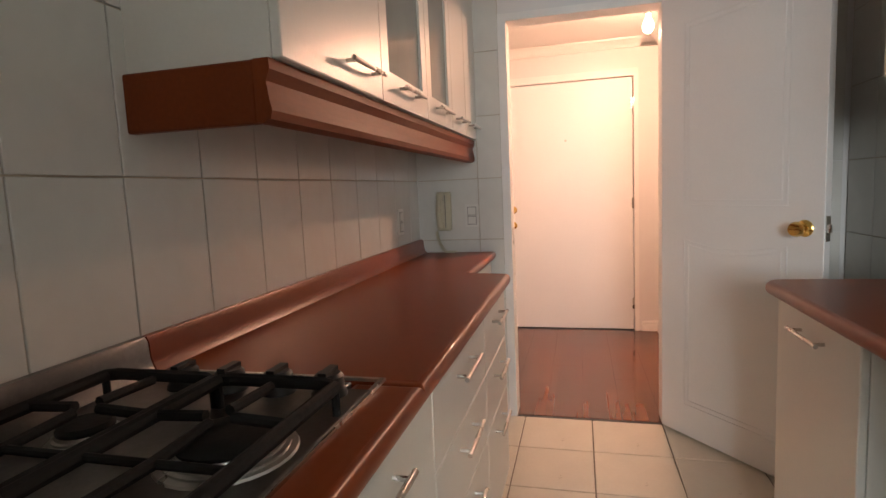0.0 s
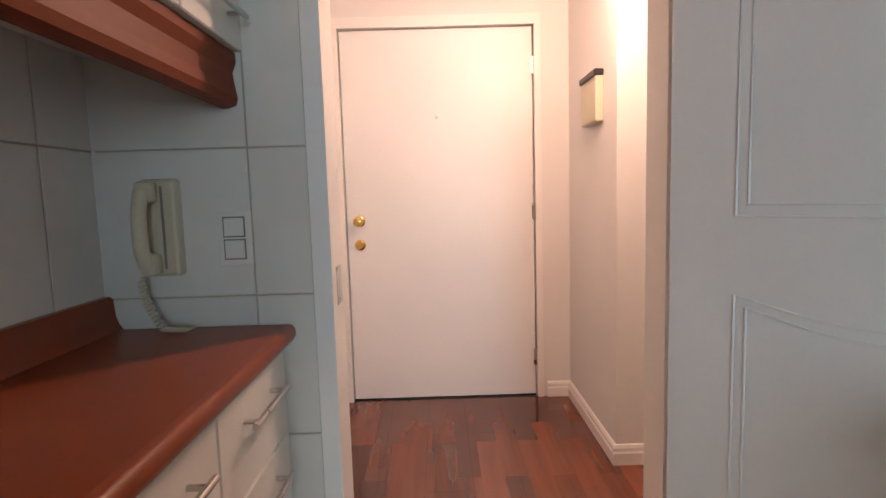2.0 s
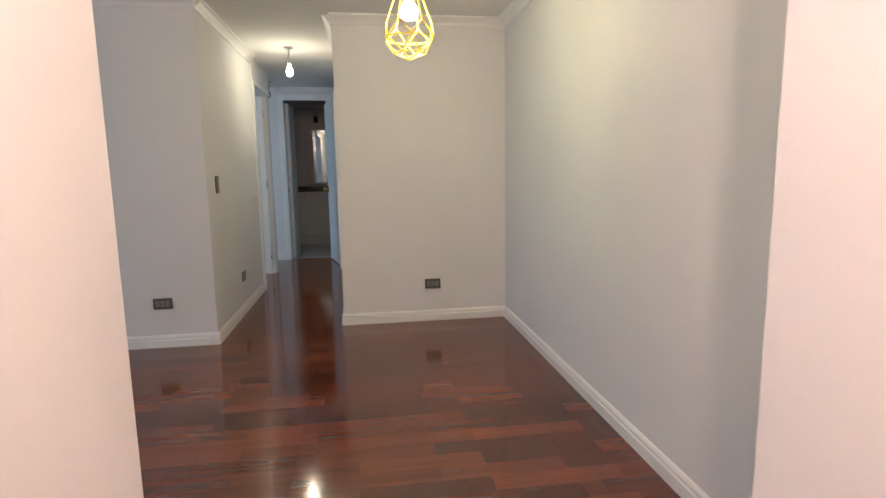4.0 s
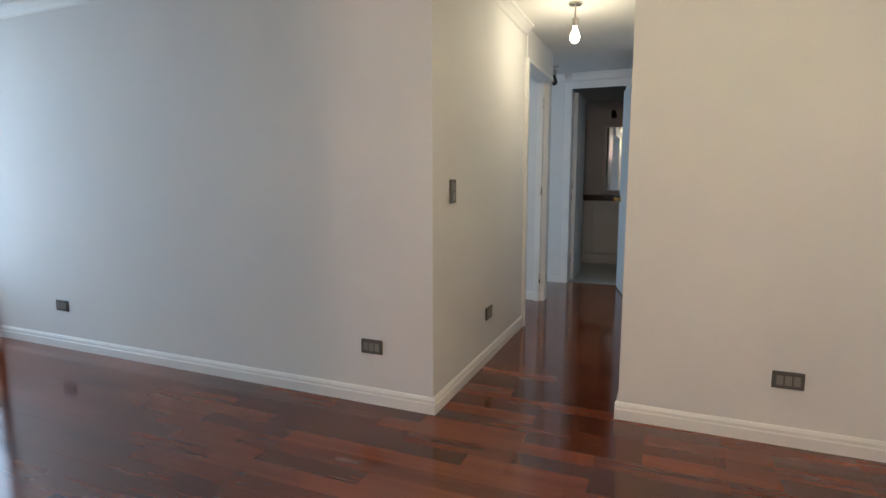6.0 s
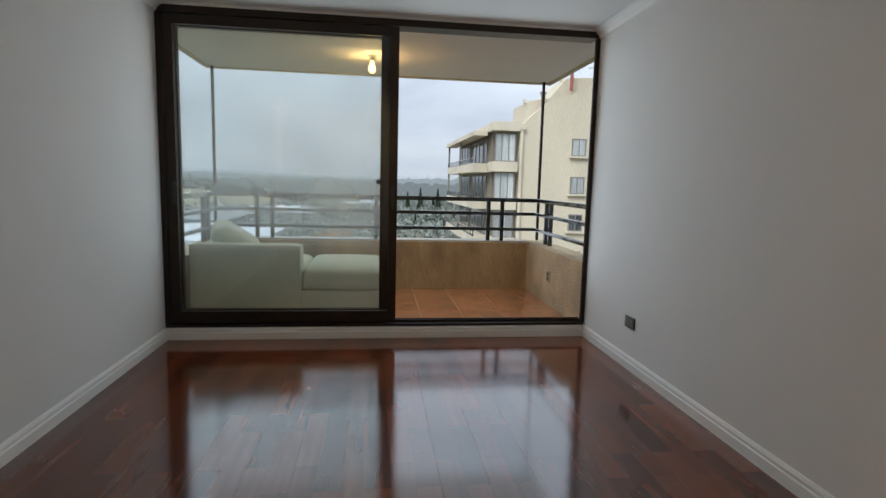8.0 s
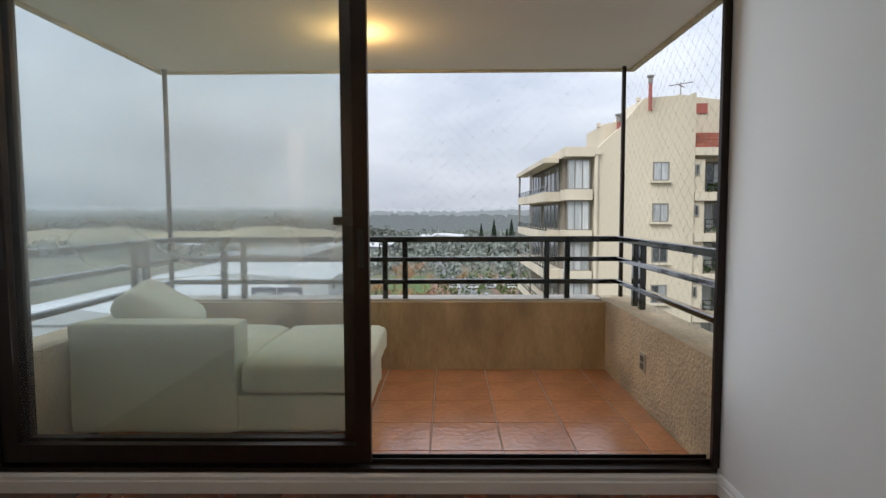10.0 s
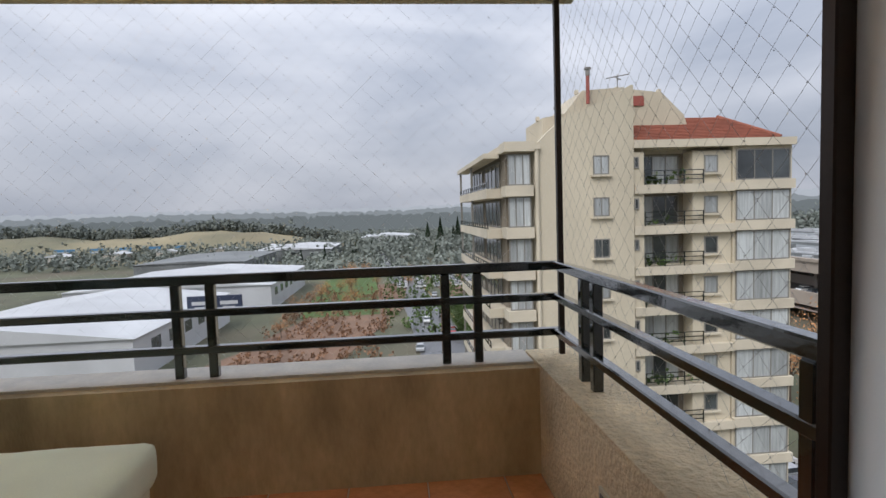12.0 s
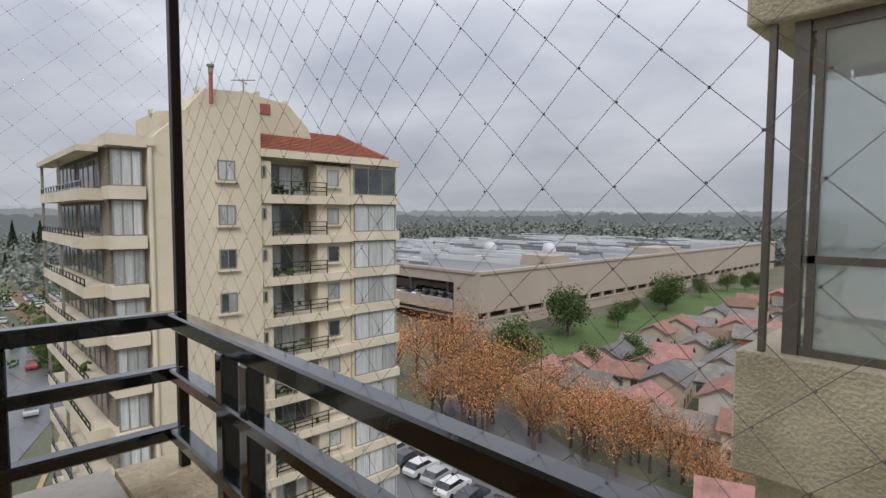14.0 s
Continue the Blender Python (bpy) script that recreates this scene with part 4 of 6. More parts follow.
for x0, x1, kind_ in ((6.58, 7.085, "plain"), (6.14, 6.58, "glass"), (5.77, 6.14, "glass"), (5.50, 5.77, "plain"), (KX + 0.004, 5.50, "plain")):
    wall_unit(x0, x1, -1.766, KY, 1.435, 2.12, "white wall cabinet with a frosted glass door" if kind_ == "glass" else "white wall cabinet with a steel bar handle", kind_)
va2 = thing("light_pelmet", "red-brown wooden pelmet under the wall cabinets", "pelmet", (6.2, -1.8, 1.39))
bm = bmesh.new()
prof = [(-1.800, 1.325), (-1.784, 1.330), (-1.780, 1.345), (-1.784, 1.365), (-1.788, 1.395), (-1.780, 1.415), (-1.780, 1.434), (-1.812, 1.434), (-1.812, 1.325)]
ra = [bm.verts.new((KX + 0.003, y, z)) for y, z in prof]
rb = [bm.verts.new((7.105, y, z)) for y, z in prof]
for i in range(len(prof)):
    bm.faces.new((ra[i], rb[i], rb[(i + 1) % len(prof)], ra[(i + 1) % len(prof)]))
bm.faces.new(ra)
bm.faces.new(rb[::-1])
part("front_board", bm, M_PELMET, va2)
part("side_board", box_bm((7.08, KY + 0.001, 1.325), (7.103, -1.813, 1.434), 0.003), M_PELMET, va2)

# opposite side
wt2 = thing("worktop", "red-brown laminate worktop with a rounded corner", "worktop", (7.4, -0.4, 0.83))
out = [(6.08, -0.132)] + arc(6.14, -0.66, 0.06, 180, 270, 5) + [(8.58, -0.72), (8.58, -0.132)]
flat_top(part("slab", counter_slab("slab", out, 0.832, 0.872, ""), M_TOP, wt2, smooth=True))
part("upstand", box_bm((6.09, -0.150, 0.8725), (8.58, -0.141, 0.94), 0.004, 2), M_TOP, wt2)
base_unit(6.12, 6.63, -0.68, -0.132, [(0.11, 0.82)], "white base cabinet at the end of the worktop, steel bar handle", up=-1)
base_unit(7.30, 8.0, -0.66, -0.132, DR, "white drawer cabinet with steel bar handles", up=-1)
wall_unit(6.17, 6.70, -0.45, -0.132, 1.447, 2.12, "white wall cabinet with a steel bar handle", "plain", -1)
wall_unit(6.70, 7.25, -0.45, -0.132, 1.447, 2.12, "white wall cabinet with a steel bar handle", "plain", -1)
part_p = thing("light_pelmet", "red-brown wooden pelmet under the wall cabinets", "pelmet", (6.6, -0.44, 1.4))
part("front_board", box_bm((6.20, -0.44, 1.36), (7.25, -0.415, 1.446), 0.006, 2), M_PELMET, part_p)
part("side_board", box_bm((6.20, -0.414, 1.36), (6.224, -0.133, 1.446), 0.004), M_PELMET, part_p)

# ---- balcony ----
BZ = 0.045
solo("balcony_slab", boxes(((-1.95, -0.26, -0.2), (-0.031, 3.32, BZ - 0.014))), M_SUB, "concrete balcony slab", "floor", "structure")
solo("balcony_ceiling", boxes(((-1.86, -0.20, 2.24), (-0.031, 3.28, 2.42))), M_CEIL, "off-white balcony ceiling slab", "ceiling", "structure")
solo("balcony_ceiling_edge", boxes(((-1.90, -0.24, 2.225), (-1.86, 3.32, 2.44)), ((-1.86, 3.28, 2.225), (-0.031, 3.32, 2.44)), ((-1.86, -0.24, 2.225), (-0.031, -0.20, 2.44))), M_STUCCO, "drip edge of the balcony ceiling slab", "trim", "structure")
par = wall("wall_parapet_front", ((-1.90, -0.24, BZ - 0.014), (-1.64, 3.06, 0.535)), material=M_PARAPET, label="stained tan rendered balcony parapet")
wall("wall_parapet_side", ((-1.90, 3.06, BZ - 0.014), (-0.031, 3.30, 0.55)), material=M_SIDEWALL, label="rough beige stucco side parapet, wet on top")
wall("wall_parapet_far", ((-1.64, -0.24, BZ - 0.014), (-0.031, 0.0, 0.535)), material=M_SIDEWALL, label="rough beige stucco side parapet")
wall("wall_facade_below", ((-0.03, -2.3, -27.0), (0.06, 9.1, -0.16)), ((-0.03, -2.3, -0.16), (0.06, -0.12, H)), ((-0.03, 6.9, -0.16), (0.06, 9.1, H)), ((0.06, -2.29, -27), (9.7, -2.28, -0.16)), ((-0.03, -2.3, H + 0.14), (0.06, 9.1, 6.0)), material=M_STUCCO, label="beige stucco facade of the building")
solo("parapet_coping", boxes(((-1.92, -0.26, 0.535), (-1.70, 3.05, 0.548))), mat("pale_coping", (0.55, 0.50, 0.42), 0.5, scale=10, var=0.15, bump=0.4, bump_scale=60), "pale wet coping on the parapet", "trim", "structure")

rl = thing("balcony_railing", "black-green painted steel railing with three bars", "railing", (-1.75, 1.4, 0.54))
RX, RY0, RY1 = -1.755, -0.112, 3.18
for z, hgt in ((0.985, 0.042), (0.838, 0.034), (0.672, 0.034)):
    part("front_bar", box_bm((RX - 0.024, RY0 - 0.02, z - hgt / 2), (RX + 0.024, RY1 + 0.02, z + hgt / 2), 0.005), M_RAIL, rl)
    part("side_bar", box_bm((RX + 0.0245, RY1 - 0.022, z - hgt / 2), (-0.032, RY1 + 0.022, z + hgt / 2), 0.005), M_RAIL, rl)
    part("side_bar", box_bm((RX + 0.0245, RY0 - 0.02, z - hgt / 2), (-0.032, RY0 + 0.02, z + hgt / 2), 0.005), M_RAIL, rl)
for y in (0.262, 0.410, 1.462, 1.610, 2.653, 2.803):
    part("post", box_bm((RX - 0.020, y - 0.020, 0.540), (RX + 0.020, y + 0.020, 0.9635), 0.004), M_RAIL, rl)
for x in (-1.385, -1.255, -0.19, -0.075):
    for y, z in ((RY1, 0.548), (RY0, 0.535)):
        part("post", box_bm((x - 0.020, y - 0.020, z), (x + 0.020, y + 0.020, 0.9635), 0.004), M_RAIL, rl)
for y in (3.215, -0.156):
    po = thing("net_pole", "thin dark bronze pole from parapet to balcony ceiling", "pole", (-1.80, y, 0.54))
    part("pole", box_bm((-1.815, y - 0.013, 0.545), (-1.785, y + 0.013, 2.24), 0.003), M_BRONZE, po)
    part("foot", box_bm((-1.83, y - 0.03, 0.545), (-1.77, y + 0.03, 0.549)), M_BRONZE, po)


def net(name, a, b, z0, z1, diag, label, thick, knot, material, tall=1.0):
    """A diamond net between two uprights a and b (x, y): cords and knots."""
    a, b = Vector((*a, 0)), Vector((*b, 0))
    ln = (b - a).length
    u = (b - a) / ln
    hgt = z1 - z0          # before the meshes are stretched upright by the factor tall
    nrm = Vector((-u.y, u.x, 0))
    verts, faces = [], []

    def cord(p, q, r):
        d = (q - p).normalized()
        w1 = nrm * r
        w2 = d.cross(nrm) * r
        i = len(verts)
        for c in (p, q):
            verts.extend([c + w1, c - w1 * 0.5 + w2 * 0.87, c - w1 * 0.5 - w2 * 0.87])
        faces.extend([(i, i + 1, i + 4, i + 3), (i + 1, i + 2, i + 5, i + 4), (i + 2, i, i + 3, i + 5)])

    k = -int(hgt / diag) - 1
    while k * diag < ln + hgt:
        for sgn in (1, -1):
            s0 = k * diag
            pts = []
            for s, z in ((s0, z0 if sgn > 0 else z1), (s0 + hgt, z1 if sgn > 0 else z0)):
                pts.append((s, z))
            (s1, za), (s2, zb) = pts
            if s2 <= 0 or s1 >= ln:
                continue
            if s1 < 0:
                za += (zb - za) * (-s1) / (s2 - s1)
                s1 = 0
            if s2 > ln:
                zb -= (zb - za) * (s2 - ln) / (s2 - s1)
                s2 = ln
            nseg = max(1, int((s2 - s1) / 0.3))
            prev = None
            for j in range(nseg + 1):
                f = j / nseg
                sag = 0.012 * math.sin(f * 9 + k)
                p = a + u * (s1 + (s2 - s1) * f) + Vector((0, 0, za + (zb - za) * f)) + nrm * sag * 0.6
                if prev is not None:
                    cord(prev, p, thick)
                prev = p
        k += 1
    rows = int(hgt / (diag / 2))
    for r_ in range(1, rows):
        z = z0 + r_ * diag / 2
        for c_ in range(-1, int(ln / diag) + 2):
            s = c_ * diag + (r_ % 2) * diag / 2
            if 0.01 < s < ln - 0.01:
                p = a + u * s + Vector((0, 0, z))
                i = len(verts)
                q = knot
                verts.extend([p + u * q, p - u * q, p + nrm * q, p - nrm * q, p + Vector((0, 0, q)), p - Vector((0, 0, q))])
                faces.extend([(i, i + 2, i + 4), (i + 2, i + 1, i + 4), (i + 1, i + 3, i + 4), (i + 3, i, i + 4), (i + 2, i, i + 5), (i + 1, i + 2, i + 5), (i + 3, i + 1, i + 5), (i, i + 3, i + 5)])
    me = bpy.data.meshes.new(name)
    me.from_pydata([(v.x, v.y, z0 + (v.z - z0) * tall) for v in verts], [], faces)
    me.materials.append(material)
    return tagged(new(name, me), label, "safety net", kind="stuff")


NB = 0.550
net("safety_net", (-1.84, -0.16), (-1.84, 3.225), NB, NB + 0.093 * 19, 0.093, "knotted diamond safety net across the balcony front", 0.00022, 0.0017, M_PALECORD, 0.95)
net("safety_net", (-1.836, 3.245), (-0.04, 3.245), NB + 0.002, NB + 0.002 + 0.093 * 19, 0.093, "knotted diamond safety net across the balcony side", 0.00045, 0.0021, M_CORD, 0.946)

bs = plate("outdoor_socket", "weathered outdoor socket on the stucco parapet", "socket", (-0.872, 3.06, 0.310), S, 0.085, 0.11, True, 2)
for ch in bs.children:
    ch.data.materials[0] = M_IVORY if ch.name.startswith("cover") else M_PLATE


def cushion(lo, hi, r=0.06, puff=0.02, cuts=13):
    """A soft block with rounded edges, a swollen top and slight wrinkles."""
    bm = bmesh.new()
    bmesh.ops.create_cube(bm, size=2.0)
    bmesh.ops.subdivide_edges(bm, edges=list(bm.edges), cuts=cuts, use_grid_fill=True)
    mid = Vector([(a + b) / 2 for a, b in zip(lo, hi)])
    half = Vector([(b - a) / 2 for a, b in zip(lo, hi)])
    for v in bm.verts:
        u = v.co.copy()
        p = Vector((u.x * half.x, u.y * half.y, u.z * half.z))
        q = Vector([max(-(h_ - r), min(h_ - r, c)) for c, h_ in zip(p, half)])
        d = p - q
        if d.length > 1e-6:
            p = q + d.normalized() * min(r, d.length)
        if u.z > 0:
            p.z += puff * (1 - u.x ** 4) * (1 - u.y ** 4)
        c = mid + p
        k = noise.noise(c * 4.0) * 0.010 + noise.noise(c * 13.0) * 0.004
        v.co = c + p.normalized() * k
    return bm


sf = thing("sofa", "pale cream-green fabric sofa with chaise and loose pillow", "sofa", (-0.9, 0.75, BZ))
part("base", cushion((-1.36, 0.03, BZ + 0.02), (-0.445, 1.485, 0.262), 0.022, 0.0), M_SOFA, sf, smooth=True)
part("seat_cushion", cushion((-1.38, 0.872, 0.258), (-0.425, 1.515, 0.430), 0.045, 0.022), M_SOFA, sf, smooth=True)
part("seat_cushion", cushion((-1.38, 0.05, 0.258), (-0.615, 0.868, 0.430), 0.045, 0.022), M_SOFA, sf, smooth=True)
part("arm", cushion((-0.608, 0.02, BZ + 0.022), (-0.428, 0.868, 0.625), 0.022, 0.004), M_SOFA, sf, smooth=True)
part("backrest", cushion((-1.40, 0.012, 0.432), (-0.612, 0.125, 0.60), 0.04, 0.01), M_SOFA, sf, smooth=True)
for x in (-1.29, -0.50):
    for y in (0.10, 1.42):
        part("foot", box_bm((x - 0.025, y - 0.025, BZ), (x + 0.025, y + 0.025, BZ + 0.03)), M_BLACK, sf)
bm = cushion((-0.27, -0.22, -0.075), (0.27, 0.22, 0.075), 0.07, 0.03)
bmesh.ops.transform(bm, matrix=pose(-0.86, 0.27, 0.605, -34, 4, 14), verts=bm.verts)
solo("pillow", bm, M_SOFA, "soft cream-green pillow leaning on the sofa", "pillow", smooth=True)

# bedroom ledge with its low rail, and the neighbouring enclosed balcony
wall("wall_bedroom_ledge", ((-0.27, 3.77, -0.35), (-0.031, 5.55, 0.845)), material=M_STUCCO, label="rough beige stucco ledge under the bedroom window")
lr = thing("ledge_rail", "low black painted steel rail on the stucco ledge", "railing", (-0.25, 4.7, 0.845))
part("front_bar", box_bm((-0.235, 3.95, 0.915), (-0.175, 5.50, 0.955), 0.005), M_RAIL, lr)
part("end_bar", box_bm((-0.1745, 3.95, 0.915), (-0.032, 4.00, 0.955), 0.005), M_RAIL, lr)
for y in (3.98, 4.75, 5.44):
    part("post", box_bm((-0.227, y - 0.02, 0.845), (-0.183, y + 0.02, 0.9155), 0.003), M_RAIL, lr)
nb = thing("neighbour_balcony", "neighbour's glazed-in balcony with stucco parapet and slab", "balcony", (-0.6, 6.6, 0), kind="structure")
part("parapet", box_bm((-1.20, 5.85, -0.12), (-0.031, 7.25, 0.55), 0.01), M_STUCCO, nb)
part("slab_above", box_bm((-1.20, 5.84, 2.25), (-0.031, 7.25, 2.62), 0.012), M_STUCCO, nb)
part("slab_below", box_bm((-1.10, 5.95, -0.30), (-0.031, 7.25, -0.12)), M_STUCCO, nb)
for yy in (5.98, 6.60, 7.15):
    part("lower_glazing_bar", boxes(((-1.05, yy, -2.3), (-1.0, yy + 0.05, -0.30))), M_BRONZE, nb)
M_ALU = mat("weathered_grey_aluminium", (0.20, 0.18, 0.15), 0.45, metal=0.5, scale=14, var=0.15)
fr = nb
for lo, hi in (((-1.00, 5.93, 0.55), (-0.93, 6.0, 2.25)), ((-0.925, 5.94, 0.55), (-0.11, 5.99, 0.59)), ((-0.925, 5.94, 1.03), (-0.11, 5.99, 1.07)), ((-0.925, 5.94, 2.19), (-0.11, 5.99, 2.25)),
                               ((-0.905, 5.94, 0.59), (-0.87, 5.99, 2.19)), ((-0.99, 6.55, 0.55), (-1.0, 6.60, 2.25)), ((-0.99, 6.0, 0.55), (-1.0, 7.25, 0.59)), ((-0.99, 6.0, 2.19), (-1.0, 7.25, 2.25)), ((-0.99, 6.0, 1.03), (-1.0, 7.25, 1.07))):
    part("glazing_bar", boxes((lo, hi)), M_ALU, nb)
part("pane", boxes(((-0.875, 5.962, 1.065), (-0.11, 5.968, 2.195)), ((-0.875, 5.962, 0.585), (-0.11, 5.968, 1.035))), M_NBGLASS, fr).visible_shadow = False
part("pane", boxes(((-0.968, 6.0, 0.585), (-0.962, 7.25, 2.195))), M_GLASS, fr).visible_shadow = False
part("end_glazing", boxes(((-0.96, 7.15, 0.55), (-0.3, 7.20, 0.60)), ((-0.96, 7.15, 1.03), (-0.3, 7.20, 1.07)), ((-0.96, 7.15, 2.19), (-0.3, 7.20, 2.25)), ((-0.64, 7.15, 0.6), (-0.60, 7.20, 2.19))), M_ALU, nb)
part("pane", boxes(((-0.96, 7.172, 0.6), (-0.3, 7.178, 2.19))), M_NBGLASS, nb).visible_shadow = False
part("net_pole", box_bm((-1.10, 5.88, 0.55), (-1.065, 5.915, 2.25), 0.003), M_ALU, nb)
part("curtain_wall", boxes(((-0.2, 6.1, -0.1), (-0.031, 7.25, 2.25))), M_TRIM, nb)

# ---- outdoors ----
GZ = -27.0
M_GROUND = mat("wet_grass_and_earth", (0.095, 0.10, 0.06), 0.9, scale=0.06, var=0.4, bump=0.3, bump_scale=2, stain=0.7, stain_color=(0.15, 0.115, 0.08))
M_ASPH = mat("wet_asphalt", (0.12, 0.12, 0.125), 0.3, scale=0.15, var=0.25, bump=0.2, bump_scale=8)
M_GRASS = mat("green_grass", (0.07, 0.115, 0.03), 0.95, scale=0.1, var=0.25, bump=0.5, bump_scale=3)
M_STRAW = mat("dry_straw_hill", (0.36, 0.27, 0.13), 0.95, scale=0.05, var=0.3, bump=0.5, bump_scale=2)
M_HILL = mat("hazy_hillside", (0.24, 0.205, 0.125), 0.95, scale=0.018, var=0.35, bump=0.5, bump_scale=2, stain=0.9, stain_color=(0.085, 0.095, 0.06))
M_TOWER = mat("cream_tower_render", (0.58, 0.515, 0.395), 0.85, scale=0.3, var=0.10, bump=0.3, bump_scale=14, stain=0.35, stain_color=(0.33, 0.29, 0.21), stretch=(1, 1, 0.35))
M_TOWER2 = mat("cream_slab_edge", (0.60, 0.535, 0.42), 0.85, scale=0.6, var=0.08, bump=0.2, bump_scale=14, stain=0.3, stain_color=(0.30, 0.26, 0.2))
# tower render for balcony recesses, with their shade painted into the colour
M_RECESS = mat("recess_render_painted_shade", (0.20, 0.17, 0.13), 0.9, scale=0.5, var=0.1)
M_TGLASS = mat("tower_window_glass", (0.05, 0.057, 0.06), 0.06, scale=0.9, var=0.5, spec=0.8, per_piece=0.5)
M_CURTAIN = mat("window_with_drawn_curtain", (0.42, 0.44, 0.44), 0.12, scale=2.0, var=0.25, per_piece=0.35, spec=0.8, stretch=(4, 4, 0.3))
M_TFRAME = mat("grey_window_frame", (0.22, 0.21, 0.19), 0.5)
M_ROOFT = mat("orange_clay_tiles", (0.27, 0.09, 0.055), 0.8, scale=1.0, var=0.2, bump=0.4, bump_scale=6)
M_PIPE = mat("rust_red_flue", (0.30, 0.08, 0.06), 0.6)
M_MALL = mat("beige_mall_wall", (0.38, 0.32, 0.265), 0.85, scale=0.08, var=0.06, bump=0.1)
M_MROOF = mat("grey_mall_roof", (0.17, 0.18, 0.18), 0.6, scale=0.05, var=0.35, stain=0.4, stain_color=(0.13, 0.13, 0.12))
M_WHITE = mat("white_metal_roofing", (0.50, 0.51, 0.52), 0.5, scale=0.08, var=0.16, stain=0.25, stain_color=(0.28, 0.28, 0.28))
M_BARK = mat("bark", (0.10, 0.075, 0.055), 0.9, scale=3, var=0.2)


def foliage(name, color, least=0.45, most=1.55):
    m, n, l, b = nodes_of(name)
    geo = n.new("ShaderNodeNewGeometry")
    oi = n.new("ShaderNodeObjectInfo")
    mr = n.new("ShaderNodeMapRange")
    mr.inputs["To Min"].default_value, mr.inputs["To Max"].default_value = least, most
    l.new(geo.outputs["Random Per Island"], mr.inputs["Value"])
    mo = n.new("ShaderNodeMapRange")
    mo.inputs["To Min"].default_value, mo.inputs["To Max"].default_value = 0.75, 1.25
    l.new(oi.outputs["Random"], mo.inputs["Value"])
    mm = n.new("ShaderNodeMath")
    mm.operation = "MULTIPLY"
    l.new(mr.outputs["Result"], mm.inputs[0])
    l.new(mo.outputs["Result"], mm.inputs[1])
    sc = n.new("ShaderNodeVectorMath")
    sc.operation = "SCALE"
    sc.inputs[0].default_value = color
    l.new(mm.outputs[0], sc.inputs["Scale"])
    l.new(sc.outputs["Vector"], b.inputs["Base Color"])
    b.inputs["Roughness"].default_value = 0.85
    b.inputs["Specular IOR Level"].default_value = 0.15
    return m


M_GREEN = foliage("green_leaves", (0.07, 0.105, 0.035))
M_ORANGE = foliage("autumn_orange_leaves", (0.42, 0.215, 0.10))
M_DARKGREEN = foliage("dark_conifer_green", (0.028, 0.045, 0.025))
# far woods: distance haze is mixed into the leaf colour, paler than near trees
M_WOODS = foliage("far_woods_painted_haze", (0.19, 0.21, 0.185), 0.9, 1.1)

solo("ground", boxes(((-4200, -4200, GZ - 1), (4200, 4200, GZ))), M_GROUND, "wet ground of grass and earth reaching the horizon", "ground", "structure")


def strip(name, pts, width, z, material, label, cat, kind="structure"):
    bm = bmesh.new()
    L, R = [], []
    for i, p in enumerate(pts):
        p = Vector((*p, 0))
        d = (Vector((*pts[min(i + 1, len(pts) - 1)], 0)) - Vector((*pts[max(i - 1, 0)], 0))).normalized()
        s = Vector((-d.y, d.x, 0)) * width / 2
        L.append(bm.verts.new((p + s).to_tuple()[:2] + (z,)))
        R.append(bm.verts.new((p - s).to_tuple()[:2] + (z,)))
    for i in range(len(pts) - 1):
        bm.faces.new((L[i], R[i], R[i + 1], L[i + 1]))
    g = bmesh.ops.extrude_face_region(bm, geom=list(bm.faces))
    bmesh.ops.translate(bm, verts=[v for v in g["geom"] if isinstance(v, bmesh.types.BMVert)], vec=(0, 0, 0.08))
    return solo(name, bm, material, label, cat, kind)


strip("road", [(-46, -30), (-70, 0), (-100, 12), (-150, 10), (-260, 2), (-420, -10)], 11, GZ, M_ASPH, "wet grey asphalt road", "road")
strip("road", [(-12, 52), (-34, 52), (-56, 60), (-70, 68)], 9, GZ + 0.01, M_ASPH, "wet asphalt street behind the autumn trees", "road")
strip("car_park", [(-22, 36), (-50, 40)], 14, GZ + 0.02, M_ASPH, "wet asphalt car park at the tower's foot", "road")
strip("lawn", [(-68, 78), (-69, 130), (-68, 230)], 19, GZ + 0.01, M_GRASS, "strip of green lawn beside the mall", "lawn")
strip("path", [(-58.5, 74), (-57.8, 106), (-56, 172), (-53, 260)], 2.2, GZ + 0.05, M_STRAW, "pale path along the lawn", "path")
strip("lawn", [(-150, -14), (-240, -18)], 22, GZ + 0.02, M_GRASS, "green lawn beside the road", "lawn")
strip("lawn", [(-80, 24), (-140, 20)], 7, GZ + 0.02, M_GRASS, "grass verge of the road", "lawn")

# apartment tower
FX, TY0, TY1, TXB = -29.5, 8.75, 26.15, -44.5
ST = 2.4
tw = thing("apartment_tower", "cream rendered apartment tower with balconies and orange roof", "apartment building", (-37, 17, GZ))
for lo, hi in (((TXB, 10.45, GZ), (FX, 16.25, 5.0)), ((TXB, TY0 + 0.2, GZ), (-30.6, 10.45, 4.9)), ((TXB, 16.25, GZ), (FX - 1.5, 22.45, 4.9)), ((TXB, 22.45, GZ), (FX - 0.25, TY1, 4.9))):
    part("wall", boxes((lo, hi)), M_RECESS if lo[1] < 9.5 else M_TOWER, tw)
bm = bmesh.new()
AHEAD = (1, 0, 0, 0), (0, 1, 0, 0), (0, 0, 0, 1)


def tower_slab(outline, x, depth):
    """An upright wall with the outline (y, z), its face at x."""
    bm = bmesh.new()
    add_prism(bm, outline, Matrix(((0, 0, -1, x), *AHEAD)), depth)
    return bm


